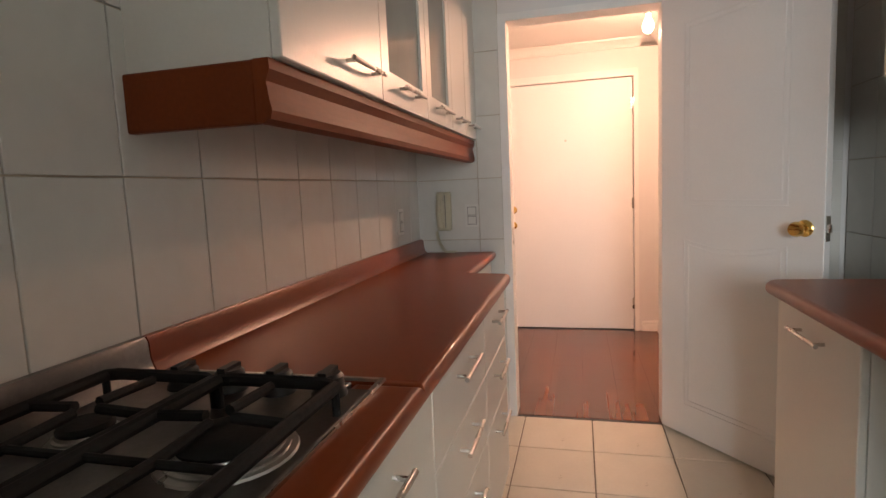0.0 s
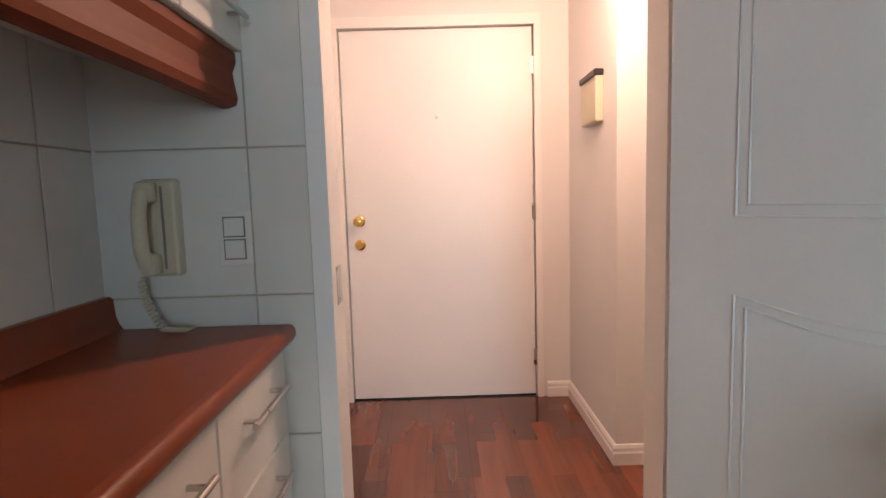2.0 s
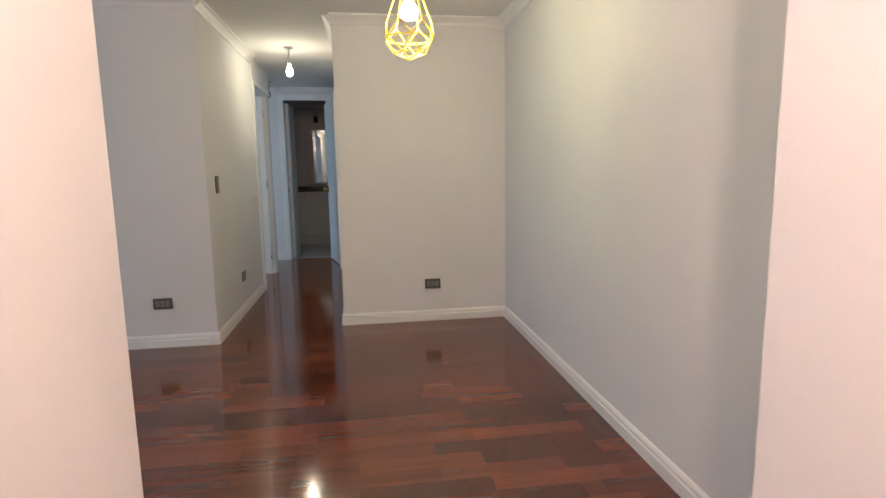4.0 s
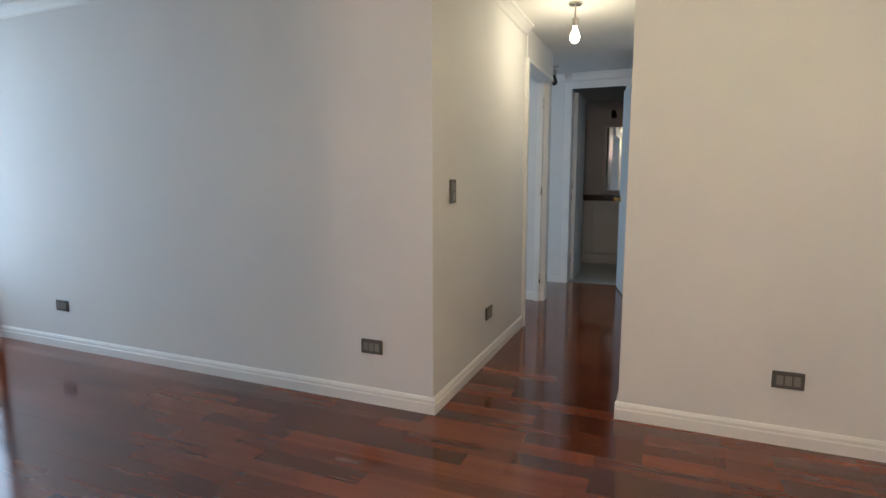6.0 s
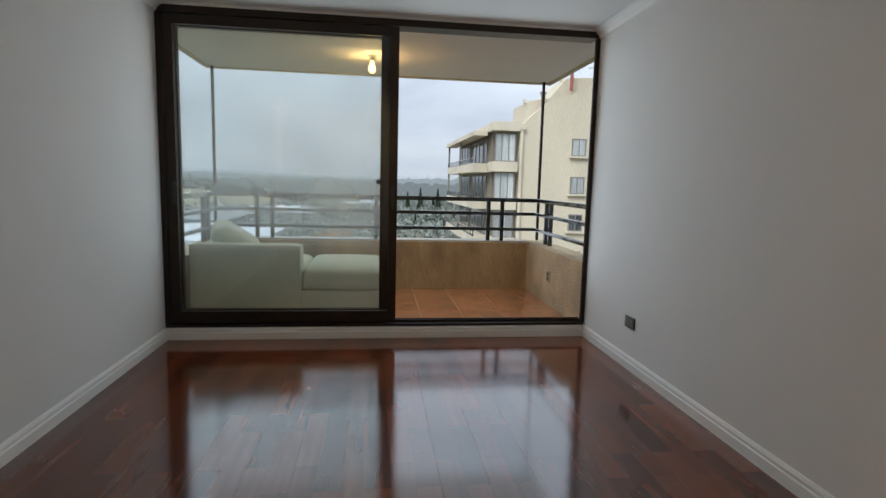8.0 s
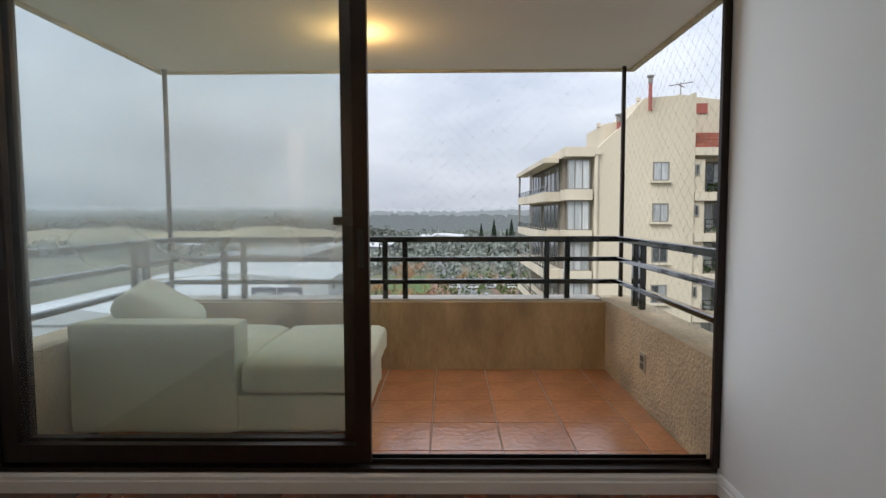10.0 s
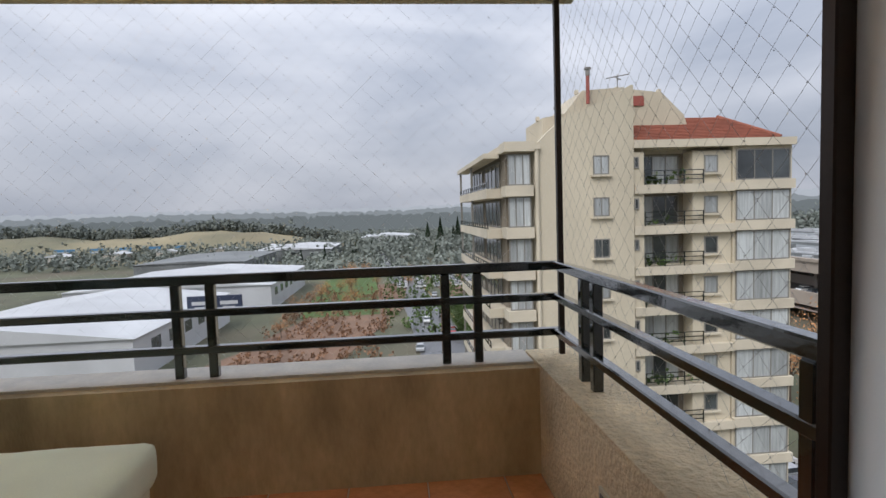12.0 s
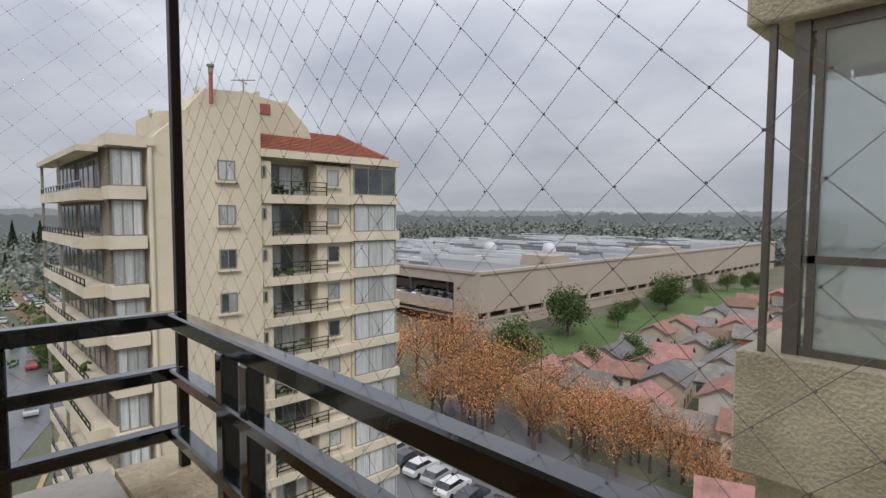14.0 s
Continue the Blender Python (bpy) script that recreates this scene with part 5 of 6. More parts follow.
part("gable_wall", tower_slab([(10.63, 5.0), (11.17, 5.55), (12.18, 6.39), (14.5, 7.25), (16.1, 8.13), (16.25, 8.13), (16.25, 5.0)], FX, 0.5), M_TOWER, tw)
part("stair_head_wall", tower_slab([(11.33, 5.0), (11.33, 6.6), (12.7, 6.85), (13.8, 8.17), (16.38, 8.34), (16.38, 5.0)], FX - 1.5, 4.0), M_TOWER, tw)
part("penthouse_wall", tower_slab([(16.385, 5.2), (21.0, 5.2), (20.5, 6.77), (19.06, 8.15), (17.25, 8.35), (16.385, 8.34)], FX - 2.2, 5.0), M_TOWER, tw)
for y, z in ((13.75, 8.17), (16.3, 8.34), (19.0, 8.15), (11.3, 6.6)):
    part("corner_post", boxes(((FX - 2.6, y - 0.09, z - 0.02), (FX - 2.3, y + 0.09, z + 0.22))), M_TOWER2, tw)
bm = bmesh.new()
v = [bm.verts.new(p) for p in ((FX - 0.1, 16.25, 5.0), (FX - 0.1, 25.3, 5.0), (FX - 3.4, 23.4, 6.75), (FX - 3.4, 16.25, 6.75), (FX - 0.1, 16.25, 4.9), (FX - 0.1, 25.3, 4.9), (FX - 3.4, 23.4, 4.9), (FX - 3.4, 16.25, 4.9))]
for q in ((0, 1, 2, 3), (7, 6, 5, 4), (0, 4, 5, 1), (1, 5, 6, 2), (2, 6, 7, 3), (3, 7, 4, 0)):
    bm.faces.new([v[i] for i in q])
roof = part("roof", bm, M_ROOFT, tw, "orange clay tile roof")
for i in range(15):          # courses of tiles along the slope
    f = i / 15
    bm = bmesh.new()
    add_tube(bm, [(FX - 0.1 - 3.3 * f, 16.27, 5.04 + 1.75 * f), (FX - 0.1 - 3.3 * f, 25.25 - 1.9 * f, 5.04 + 1.75 * f)], 0.06, 6)
    part("tile_course", bm, M_ROOFT, roof)
bm = bmesh.new()
add_tube(bm, [(FX - 0.05, 25.3, 5.05), (FX - 3.4, 23.4, 6.8)], 0.11, 8)
part("hip_ridge", bm, M_ROOFT, roof)
for lo, hi in (((FX - 0.3, 22.35, 4.55), (FX + 0.05, TY1 + 0.1, 5.0)), ((FX - 1.6, 16.25, 4.55), (FX + 0.05, 22.35, 5.0)), ((-30.8, TY0 - 0.1, 4.5), (FX + 0.2, 10.4, 5.05)), ((TXB, TY0 - 0.1, 4.6), (-30.8, TY0 + 0.3, 5.0))):
    part("parapet", boxes((lo, hi)), M_TOWER2, tw)
for y, z0, z1, r in ((13.95, 7.3, 9.25, 0.11), (12.1, 5.9, 7.0, 0.12)):
    bm = bmesh.new()
    add_tube(bm, [(FX - 1.0, y, z0), (FX - 1.0, y, z1)], r, 10)
    flue = part("chimney", bm, M_PIPE, tw, "rust-red flue pipe")
    bm = bmesh.new()
    add_tube(bm, [(FX - 1.0, y, z1 - 0.35), (FX - 1.0, y, z1)], r * 1.25, 10)
    add_tube(bm, [(FX - 1.0, y, z1 + 0.02), (FX - 1.0, y, z1 + 0.12)], r * 1.9, 10)
    part("cowl", bm, M_TFRAME, flue, "dark metal cowl")
part("roof_hatch", boxes(((FX - 2.25, 17.2, 7.35), (FX - 2.12, 17.9, 7.95)),), M_PIPE, tw)
bm = bmesh.new()
add_tube(bm, [(FX + 0.08, 10.52, GZ), (FX + 0.08, 10.52, 4.6)], 0.12, 10)
add_box(bm, (FX + 0.002, 10.35, 4.6), (FX + 0.24, 10.7, 4.85))
part("downpipe", bm, M_TOWER2, tw)
bm = bmesh.new()
for a in ((0, 0, 0, 0, 0, 1.1), (-0.5, -0.5, 1.0, 0.5, 0.5, 1.0), (-0.4, 0.4, 0.9, 0.4, -0.4, 0.9)):
    add_tube(bm, [(FX - 1.6 + a[0], 16.0 + a[1], 8.0 + a[2]), (FX - 1.6 + a[3], 16.0 + a[4], 8.0 + a[5])], 0.03, 5)
part("antenna", bm, M_TFRAME, tw)


def tower_window(y0, y1, z0, z1, x, panes=2, sill=True, glassm=None, along="y"):
    """A framed window: frame bars, a sill and panes; along y on the front, along x on the side."""
    d = 0.06

    def bx(a, b, c, e, f, g):
        return ((x + a, c, f), (x + b, e, g)) if along == "y" else ((c, x - b, f), (e, x - a, g))
    bm = bmesh.new()
    us, vs, keep = window_bars(y0, y1, z0, z1, 0.07, panes)
    grid_solid(bm, us, vs, keep, (lambda u, v_, w_: (x + w_, u, v_)) if along == "y" else (lambda u, v_, w_: (u, x - w_, v_)), d)
    w = part("window", bm, M_TFRAME, tw)
    for k in range(panes):
        a, b = y0 + (y1 - y0) * k / panes, y0 + (y1 - y0) * (k + 1) / panes
        part("pane", boxes(bx(0.004, 0.03, a + 0.03, b - 0.03, z0 + 0.05, z1 - 0.05)), glassm or random.choice((M_TGLASS, M_CURTAIN)), w)
    if sill:
        part("sill", boxes(bx(0.0, 0.2, y0 - 0.15, y1 + 0.15, z0 - 0.12, z0 - 0.005)), M_TOWER2, w)
    return w


def tower_rail(y0, y1, z, x):
    bm = bmesh.new()
    for dz in (0.25, 0.5, 0.78):
        add_box(bm, (x - 0.03, y0, z + dz), (x + 0.03, y1, z + dz + 0.05))
    n_ = max(2, int((y1 - y0) / 0.9))
    for k in range(n_ + 1):
        yy = y0 + (y1 - y0) * k / n_
        add_box(bm, (x - 0.035, yy - 0.025, z), (x + 0.035, yy + 0.025, z + 0.82))
    return part("railing", bm, M_RAIL, tw, "black balcony railing")


for k in range(12):
    zf = 2.1 - ST * k          # floor level of the storey
    tower_window(13.82, 14.76, zf + 0.98, zf + 2.08, FX, 2)
    # recessed balconies
    part("balcony_slab", boxes(((FX - 1.5, 16.3, zf - 0.18), (FX + 0.02, 22.4, zf + 0.32))), M_TOWER2, tw)
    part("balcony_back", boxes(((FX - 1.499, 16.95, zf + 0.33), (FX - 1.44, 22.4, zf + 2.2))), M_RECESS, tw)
    tower_window(17.2, 19.7, zf + 0.33, zf + 2.1, FX - 1.43, 3, False)
    part("balcony_pier", boxes(((FX - 1.44, 16.3, zf + 0.32), (FX - 0.15, 16.92, zf + 2.22))), M_TOWER, tw)
    part("balcony_pier", boxes(((FX - 1.42, 20.0, zf + 0.32), (FX - 0.35, 22.4, zf + 2.22))), M_TOWER, tw)
    tower_window(16.32, 16.6, zf + 1.3, zf + 1.95, FX - 0.15, 1, False, M_TGLASS)
    tower_window(20.7, 21.55, zf + 0.95, zf + 1.98, FX - 0.35, 1, True)
    tower_rail(16.95, 20.5, zf + 0.32, FX - 0.05)
    # glazed bays
    part("bay_apron", boxes(((FX - 0.3, 22.4, zf - 0.12), (FX + 0.04, TY1 + 0.05, zf + 0.45))), M_TOWER2, tw)
    tower_window(22.6, 26.0, zf + 0.46, zf + 2.26, FX - 0.2, 3, False, M_CURTAIN if k else M_TGLASS)
    part("bay_apron", boxes(((-30.8, TY0 - 0.05, zf - 0.12), (FX + 0.15, 10.3, zf + 0.5))), M_TOWER2, tw)
    tower_window(TY0 + 0.12, 10.2, zf + 0.51, zf + 2.26, FX - 0.15, 3, False, M_CURTAIN)
    # side face: balconies
    part("balcony_slab", boxes(((TXB + 0.3, TY0 - 0.9, zf - 0.15), (-31.0, TY0 + 0.2, zf + 0.42))), M_TOWER2, tw)
    for xx in (-44.0, -37.6):
        tower_window(xx, xx + 5.4, zf + 0.45, zf + 2.1, TY0 + 0.19, 4, False, M_TGLASS, "x")
    bm = bmesh.new()
    for dz in (0.65, 0.95):
        add_box(bm, (TXB + 0.3, TY0 - 0.88, zf + dz - 0.2), (-31.0, TY0 - 0.82, zf + dz - 0.15))
    for i in range(14):
        add_box(bm, (TXB + 0.4 + i * 1.0, TY0 - 0.88, zf + 0.42), (TXB + 0.45 + i * 1.0, TY0 - 0.82, zf + 0.8))
    part("railing", bm, M_RAIL, tw)
    for xx in (TXB + 0.3, -37.9):
        part("balcony_post", boxes(((xx, TY0 - 0.85, zf + 0.42), (xx + 0.14, TY0 - 0.70, zf + 2.25))), M_TFRAME, tw)
for k in range(12):
    zf = 2.1 - ST * k
    for y0, y1, x in ((17.0, 20.4, FX - 0.35), (TY0 - 0.7, TY0 - 0.2, -33.5))[:2 if k in (4, 7, 8) else 1]:
        rng = random.Random(k * 5 + int(y0))
        vs_, fs_ = [], []
        for i in range(rng.randrange(8, 55)):
            c = Vector((x + rng.gauss(0, 0.18), rng.uniform(y0, y0 + (y1 - y0) * rng.uniform(0.3, 1)), zf + 0.45 + abs(rng.gauss(0, 0.28))))
            a, b = Vector((rng.gauss(0, 0.1), rng.gauss(0, 0.1), rng.gauss(0, 0.1))), Vector((rng.gauss(0, 0.1), rng.gauss(0, 0.1), rng.gauss(0, 0.1)))
            j = len(vs_)
            vs_.extend([c + a, c + b, c - a, c - b])
            fs_.append((j, j + 1, j + 2, j + 3))
        pot_me = bpy.data.meshes.new("planting")
        pot_me.from_pydata([tuple(v_) for v_ in vs_], [], fs_)
        pot_me.materials.append(M_GREEN)
        pot_ob = new("planting", pot_me)
        pot_ob.parent = tw
        tagged(pot_ob, "green potted plants on the tower balcony", kind="stuff")
        pot_ob.matrix_parent_inverse = tw.matrix_basis.inverted()
part("side_roof_slab", boxes(((TXB, TY0 - 1.0, 4.3), (-31.0, TY0 - 0.1, 4.6))), M_TOWER2, tw)

# shopping mall
ml = thing("shopping_mall", "long beige flat-roofed shopping mall with a parking deck", "mall building", (-130, 200, GZ))
MX0, MX1, MY0, MY1, MZ = -230, -87, 97, 330, -13.0
for lo, hi in (((MX0, MY0, -15.6), (MX1 - 9, MY0 + 24, MZ)), ((MX0, MY0 + 24, -21.0), (MX1 - 9, MY1, MZ)), ((MX1 - 9, MY0, -22.4), (MX1, MY1, MZ)), ((MX0, MY0 - 1, -23.0), (MX1 - 9, MY0 - 0.3, -19.9)), ((MX0, MY0 + 12, GZ), (MX1 - 10, MY1, -18.5)), ((MX1 - 9, MY0, -24.0), (MX1 - 1.01, MY0 + 0.8, -22.41)),
               ((MX1 - 9, MY0, GZ), (MX1 - 0.2, MY1, -24.41))):
    part("wall", boxes((lo, hi)), M_MALL, ml)
part("deck", boxes(((MX0, MY0 - 0.3, -24.4), (MX1, MY1, -24.0))), M_MALL, ml)
part("parking_deck", boxes(((MX0, MY0 - 0.29, -21.2), (MX1 - 9, MY0 + 24, -20.9))), M_ASPH, ml)
for i in range(7):
    part("pillar", boxes(((MX1 - 20 - i * 16, MY0 + 8, -20.9), (MX1 - 19 - i * 16, MY0 + 9, -15.6))), M_MALL, ml)
for i in range(30):
    y = MY0 + 3 + i * 7.6
    part("pillar", boxes(((MX1 - 1.0, y, -24.0), (MX1 - 0.1, y + 1.0, -22.4))), M_MALL, ml)
part("roof_edge", boxes(((MX1 - 1.5, MY0, MZ), (MX1 + 0.4, MY1, MZ + 0.7)), ((MX0, MY0 - 0.4, MZ), (MX1 - 1.5, MY0 + 1, MZ + 0.7))), M_MALL, ml)
rf = part("roof", boxes(((MX0, MY0 + 1, MZ), (MX1 - 1.5, MY1, MZ + 0.2))), M_MROOF, ml)
random.seed(4)
for i in range(250):
    y = MY0 + 5 + random.random() * 220
    x = MX1 - 6 - random.random() * 120
    l_, w_ = random.choice(((26, 1.2), (14, 1.6), (3, 3), (5, 4), (34, 0.9), (34, 0.9), (26, 1.0)))
    part("roof_unit", boxes(((x - l_, y, MZ + 0.2), (x, y + w_, MZ + 0.2 + random.uniform(0.3, 1.6)))), M_WHITE if i % 3 else M_MROOF, rf)
for y0, y1, h_ in ((128, 137, 2.6), (196, 214, 2.2)):
    part("plant_room", boxes(((MX1 - 12, y0, MZ + 0.2), (MX1 - 1.6, y1, MZ + 0.2 + h_))), M_MALL, rf)
for x, y in ((MX1 - 50, MY0 + 60), (MX1 - 30, MY0 + 70)):
    bm = bmesh.new()
    bmesh.ops.create_uvsphere(bm, u_segments=14, v_segments=8, radius=2.6, matrix=Matrix.Translation((x, y, MZ + 1.6)))
    part("roof_dome", bm, M_WHITE, rf, smooth=True)


# vehicles
CAR_COLORS = [mat("car_paint_%s" % n_, c, 0.25, var=0.03, coat=0.6) for n_, c in (("white", (0.7, 0.7, 0.7)), ("silver", (0.40, 0.41, 0.42)), ("dark", (0.04, 0.045, 0.06)), ("red", (0.35, 0.03, 0.03)))]
M_TYRE = mat("tyre_rubber", (0.015, 0.015, 0.015), 0.8)
CARS = {}


def car(x, y, z, turn, ci, label, group):
    if ci not in CARS:
        ob = thing("car", label, "car", (0, 0, 0), group)
        bm = bmesh.new()
        body = [(-2.1, 0.35), (2.1, 0.35), (2.12, 0.62), (1.95, 0.85), (1.0, 0.98), (-1.9, 1.0), (-2.12, 0.75)]
        add_prism(bm, body, Matrix(((1, 0, 0, 0), (0, 0, -1, 0.86), (0, 1, 0, 0), (0, 0, 0, 1))), 1.72)
        part("body", bm, CAR_COLORS[ci], ob)
        bm = bmesh.new()
        cab = [(1.0, 0.98), (0.35, 1.44), (-1.35, 1.46), (-1.85, 1.0)]
        add_prism(bm, cab, Matrix(((1, 0, 0, 0), (0, 0, -1, 0.76), (0, 1, 0, 0), (0, 0, 0, 1))), 1.52)
        part("cabin_glass", bm, M_TGLASS, ob)
        part("roof_panel", box_bm((-1.32, -0.72, 1.455), (0.33, 0.72, 1.49), 0.01), CAR_COLORS[ci], ob)
        for wx in (-1.3, 1.3):
            for wy in (-0.87, 0.67):
                bm = bmesh.new()
                add_lathe(bm, [(0.30, 0), (0.32, 0.03), (0.32, 0.17), (0.30, 0.2)], Matrix.Translation((wx, wy, 0.32)) @ Matrix.Rotation(-math.pi / 2, 4, "X"), 14)
                part("wheel", bm, M_TYRE, ob)
        ob.matrix_basis = pose(x, y, z, 0, 0, turn)
        CARS[ci] = ob
        return ob
    return tagged(copy_thing(CARS[ci], pose(x, y, z, 0, 0, turn)), label)


CN = ("white", "silver", "dark", "red")
random.seed(11)
for i in range(9):
    car(-30 - i * 2.7, 39.5 + i * 0.25 + random.uniform(-0.3, 0.3), GZ + 0.1, 97 + random.uniform(-3, 3), (0, 2, 2, 0, 1, 0, 2, 1, 0)[i], "%s hatchback parked in the wet car park" % CN[(0, 2, 2, 0, 1, 0, 2, 1, 0)[i]], "parked cars")
for i in range(14):
    ci = random.randrange(3)
    car(-99 - (i % 7) * 3.4, 100 + (i // 7) * 7, -20.9, 90, ci, "%s car parked on the mall deck" % CN[ci], "cars on the parking deck")
for i in range(60):
    ci = random.choice((0, 0, 1, 1, 2))
    car(-200 - (i % 10) * 3.4, -4 + 8 + (i // 10) * 7, GZ + 0.1, 90 + random.uniform(-3, 3), ci, "%s car in the distant car park" % CN[ci], "distant parked cars")
for i in range(8):
    ci = random.randrange(4)
    car(-80 - i * 14, 6.5 + (i % 2) * 5 + (3 if i > 2 else 0), GZ + 0.1, 175, ci, "%s car on the wet road" % CN[ci], "cars on the road")

# houses
M_HWALL = [mat("house_wall_%d" % i, c, 0.85, scale=0.6, var=0.1) for i, c in enumerate(((0.40, 0.33, 0.25), (0.50, 0.46, 0.40), (0.36, 0.16, 0.09), (0.45, 0.40, 0.33)))]
M_HROOF = [mat("house_roof_%d" % i, c, 0.8, scale=1.2, var=0.25, bump=0.6, bump_scale=5, stain=0.3) for i, c in enumerate(((0.25, 0.13, 0.10), (0.13, 0.125, 0.12), (0.17, 0.105, 0.075), (0.19, 0.175, 0.16), (0.32, 0.16, 0.14)))]


def house(x, y, w, d, h, turn, wi, ri):
    words = ("rust red", "grey", "brown", "pale grey", "pinkish red")[ri]
    ob = thing("house", "low house with a %s tiled gable roof" % words, "house", (0, 0, 0), "houses below the balcony")
    part("wall", boxes(((-w / 2, -d / 2, 0), (w / 2, d / 2, h))), M_HWALL[wi], ob)
    bm = bmesh.new()
    add_prism(bm, [(-d / 2, h), (d / 2, h), (0, h + d * 0.26)], Matrix(((0, 0, 1, -w / 2), (1, 0, 0, 0), (0, 1, 0, 0), (0, 0, 0, 1))), w)
    part("gable", bm, M_HWALL[wi], ob)
    for s in (1, -1):
        bm = bmesh.new()
        e = 0.5
        add_prism(bm, [(-0.05, h + d * 0.26 + 0.16), (s * (d / 2 + e), h - e * 0.52 + 0.12), (s * (d / 2 + e), h - e * 0.52 + 0.28), (0, h + d * 0.26 + 0.34)], Matrix(((0, 0, 1, -w / 2 - e), (1, 0, 0, 0), (0, 1, 0, 0), (0, 0, 0, 1))), w + 2 * e)
        part("roof", bm, M_HROOF[ri], ob)
    for k in range(3):
        for s in (1, -1):
            wx = -w / 2 + w * (k + 0.5) / 3
            wn_ = part("window", boxes(((wx - 0.55, s * d / 2 - 0.03, 0.9), (wx + 0.55, s * d / 2 + 0.03, 2.1))), M_TGLASS, ob)
    part("door", boxes(((w / 2 - 0.02, -0.5, 0), (w / 2 + 0.04, 0.5, 2.1))), M_PIPE, ob)
    ob.matrix_basis = pose(x, y, GZ, 0, 0, turn)
    return ob


random.seed(21)
for r_ in range(13):
    for c_ in range(6):
        x = -51.5 + c_ * 8.4 + random.uniform(-1.4, 1.4) + r_ * 0.2
        y = 75 + r_ * 9.6 + random.uniform(-1.5, 1.5) - c_ * 1.5
        house(x, y, random.uniform(6.0, 8.2), random.uniform(5.2, 7.0), random.choice((2.6, 2.8, 4.2)), random.choice((0, 90)) + random.uniform(-6, 6) + 12, random.randrange(4), random.randrange(5))
house(-14, 53, 9, 7, 3.0, 20, 2, 4)

# trees


def tree_parts(seed, height, spread, leaf_n, leaf, trunk_h, conifer=False):
    """Mesh data of a trunk with limbs, and of a crown of separate small leaf clumps."""
    rng = random.Random(seed)
    bm = bmesh.new()
    tips = []
    add_tube(bm, [(0, 0, 0), (0.05, 0.02, trunk_h * 0.5), (0.0, 0.05, trunk_h), (0.1, 0, height * 0.8)], [height * 0.022, height * 0.018, height * 0.014, height * 0.004], 7)
    for i in range(0 if conifer else 9):
        a = i * 2.4 + rng.uniform(-0.4, 0.4)
        z0 = trunk_h * rng.uniform(0.6, 1.3)
        rr = spread * rng.uniform(0.45, 0.95)
        z1 = z0 + (height - z0) * rng.uniform(0.3, 0.85)
        tip = Vector((rr * math.cos(a), rr * math.sin(a), z1))
        add_tube(bm, [(0, 0, z0), (tip.x * 0.45, tip.y * 0.45, z0 + (z1 - z0) * 0.6), tip], [height * 0.010, height * 0.006, height * 0.002], 5)
        tips.append(tip)
    trunk = mesh_of("trunk", bm, M_BARK)
    verts, faces = [], []
    for i in range(leaf_n):
        if conifer:
            f = rng.random() ** 0.7
            r_ = spread * (1 - f) * rng.uniform(0.5, 1.05)
            a = rng.random() * math.tau
            c = Vector((r_ * math.cos(a), r_ * math.sin(a), height * (0.12 + 0.88 * f) - r_ * 0.25))
        else:
            t_ = rng.choice(tips)
            k = rng.uniform(0.35, 1.1)
            c = Vector((t_.x * k, t_.y * k, trunk_h + (t_.z - trunk_h) * rng.uniform(0.5, 1.15)))
            g = spread * 0.22
            c += Vector((rng.gauss(0, g), rng.gauss(0, g), rng.gauss(0, g * 0.8)))
        n_ = Vector((rng.gauss(0, 1), rng.gauss(0, 1), rng.gauss(0.5, 1))).normalized()
        u = n_.orthogonal().normalized()
        w_ = n_.cross(u)
        s = leaf * rng.uniform(0.6, 1.4)
        j = len(verts)
        verts.extend([c + u * s, c + w_ * s * 0.7 + n_ * s * 0.25, c - u * s, c - w_ * s * 0.7 + n_ * s * 0.2])
        faces.extend([(j, j + 1, j + 2), (j, j + 2, j + 3)])
    crown = bpy.data.meshes.new("crown")
    crown.from_pydata([tuple(v_) for v_ in verts], [], faces)
    return trunk, crown


def tree_kind(name, label, cat, group, seeds, height, spread, leaf_n, leaf, trunk_h, material, conifer=False):
    protos = []
    for sd in seeds:
        tr, cr = tree_parts(sd, height, spread, leaf_n, leaf, trunk_h, conifer)
        cr.materials.append(material)
        protos.append((tr, cr))

    def place(x, y, s, turn, z=GZ):
        tr, cr = protos[int(abs(x * 7 + y * 3)) % len(protos)]
        ob = thing(name, label, cat, (x, y, z), group)
        for nm, me in (("trunk", tr), ("crown", cr)):
            o = new(nm, me)
            o.parent = ob
        ob.rotation_euler, ob.scale = (0, 0, turn), (s, s, s * 1.0)
        return ob
    return place


orange_tree = tree_kind("autumn_tree", "street tree with thinning orange autumn leaves", "tree", "autumn street trees", (1, 2, 3, 8), 11, 4.4, 1700, 0.115, 3.0, M_ORANGE)
green_tree = tree_kind("green_tree", "leafy dark green garden tree", "tree", "green trees", (4, 5), 8, 3.6, 2600, 0.20, 2.0, M_GREEN)
pine = tree_kind("conifer", "tall dark green conifer tree", "tree", "conifers", (6, 7), 18, 3.2, 1600, 0.35, 2.5, M_DARKGREEN, True)
random.seed(31)
for i in range(30):          # the row along the street, behind it the gardens
    f = i / 29
    orange_tree(-52 + 38 * f + random.uniform(-1.5, 1.5), 53 + 6 * f + random.uniform(-2.5, 3.5), random.uniform(0.85, 1.1) - 0.35 * f, random.random() * 6)
for i in range(11):
    orange_tree(-70 + i * 2.6 + random.uniform(-1, 1), 58 + random.uniform(-4, 8), random.uniform(1.1, 1.4), random.random() * 6)
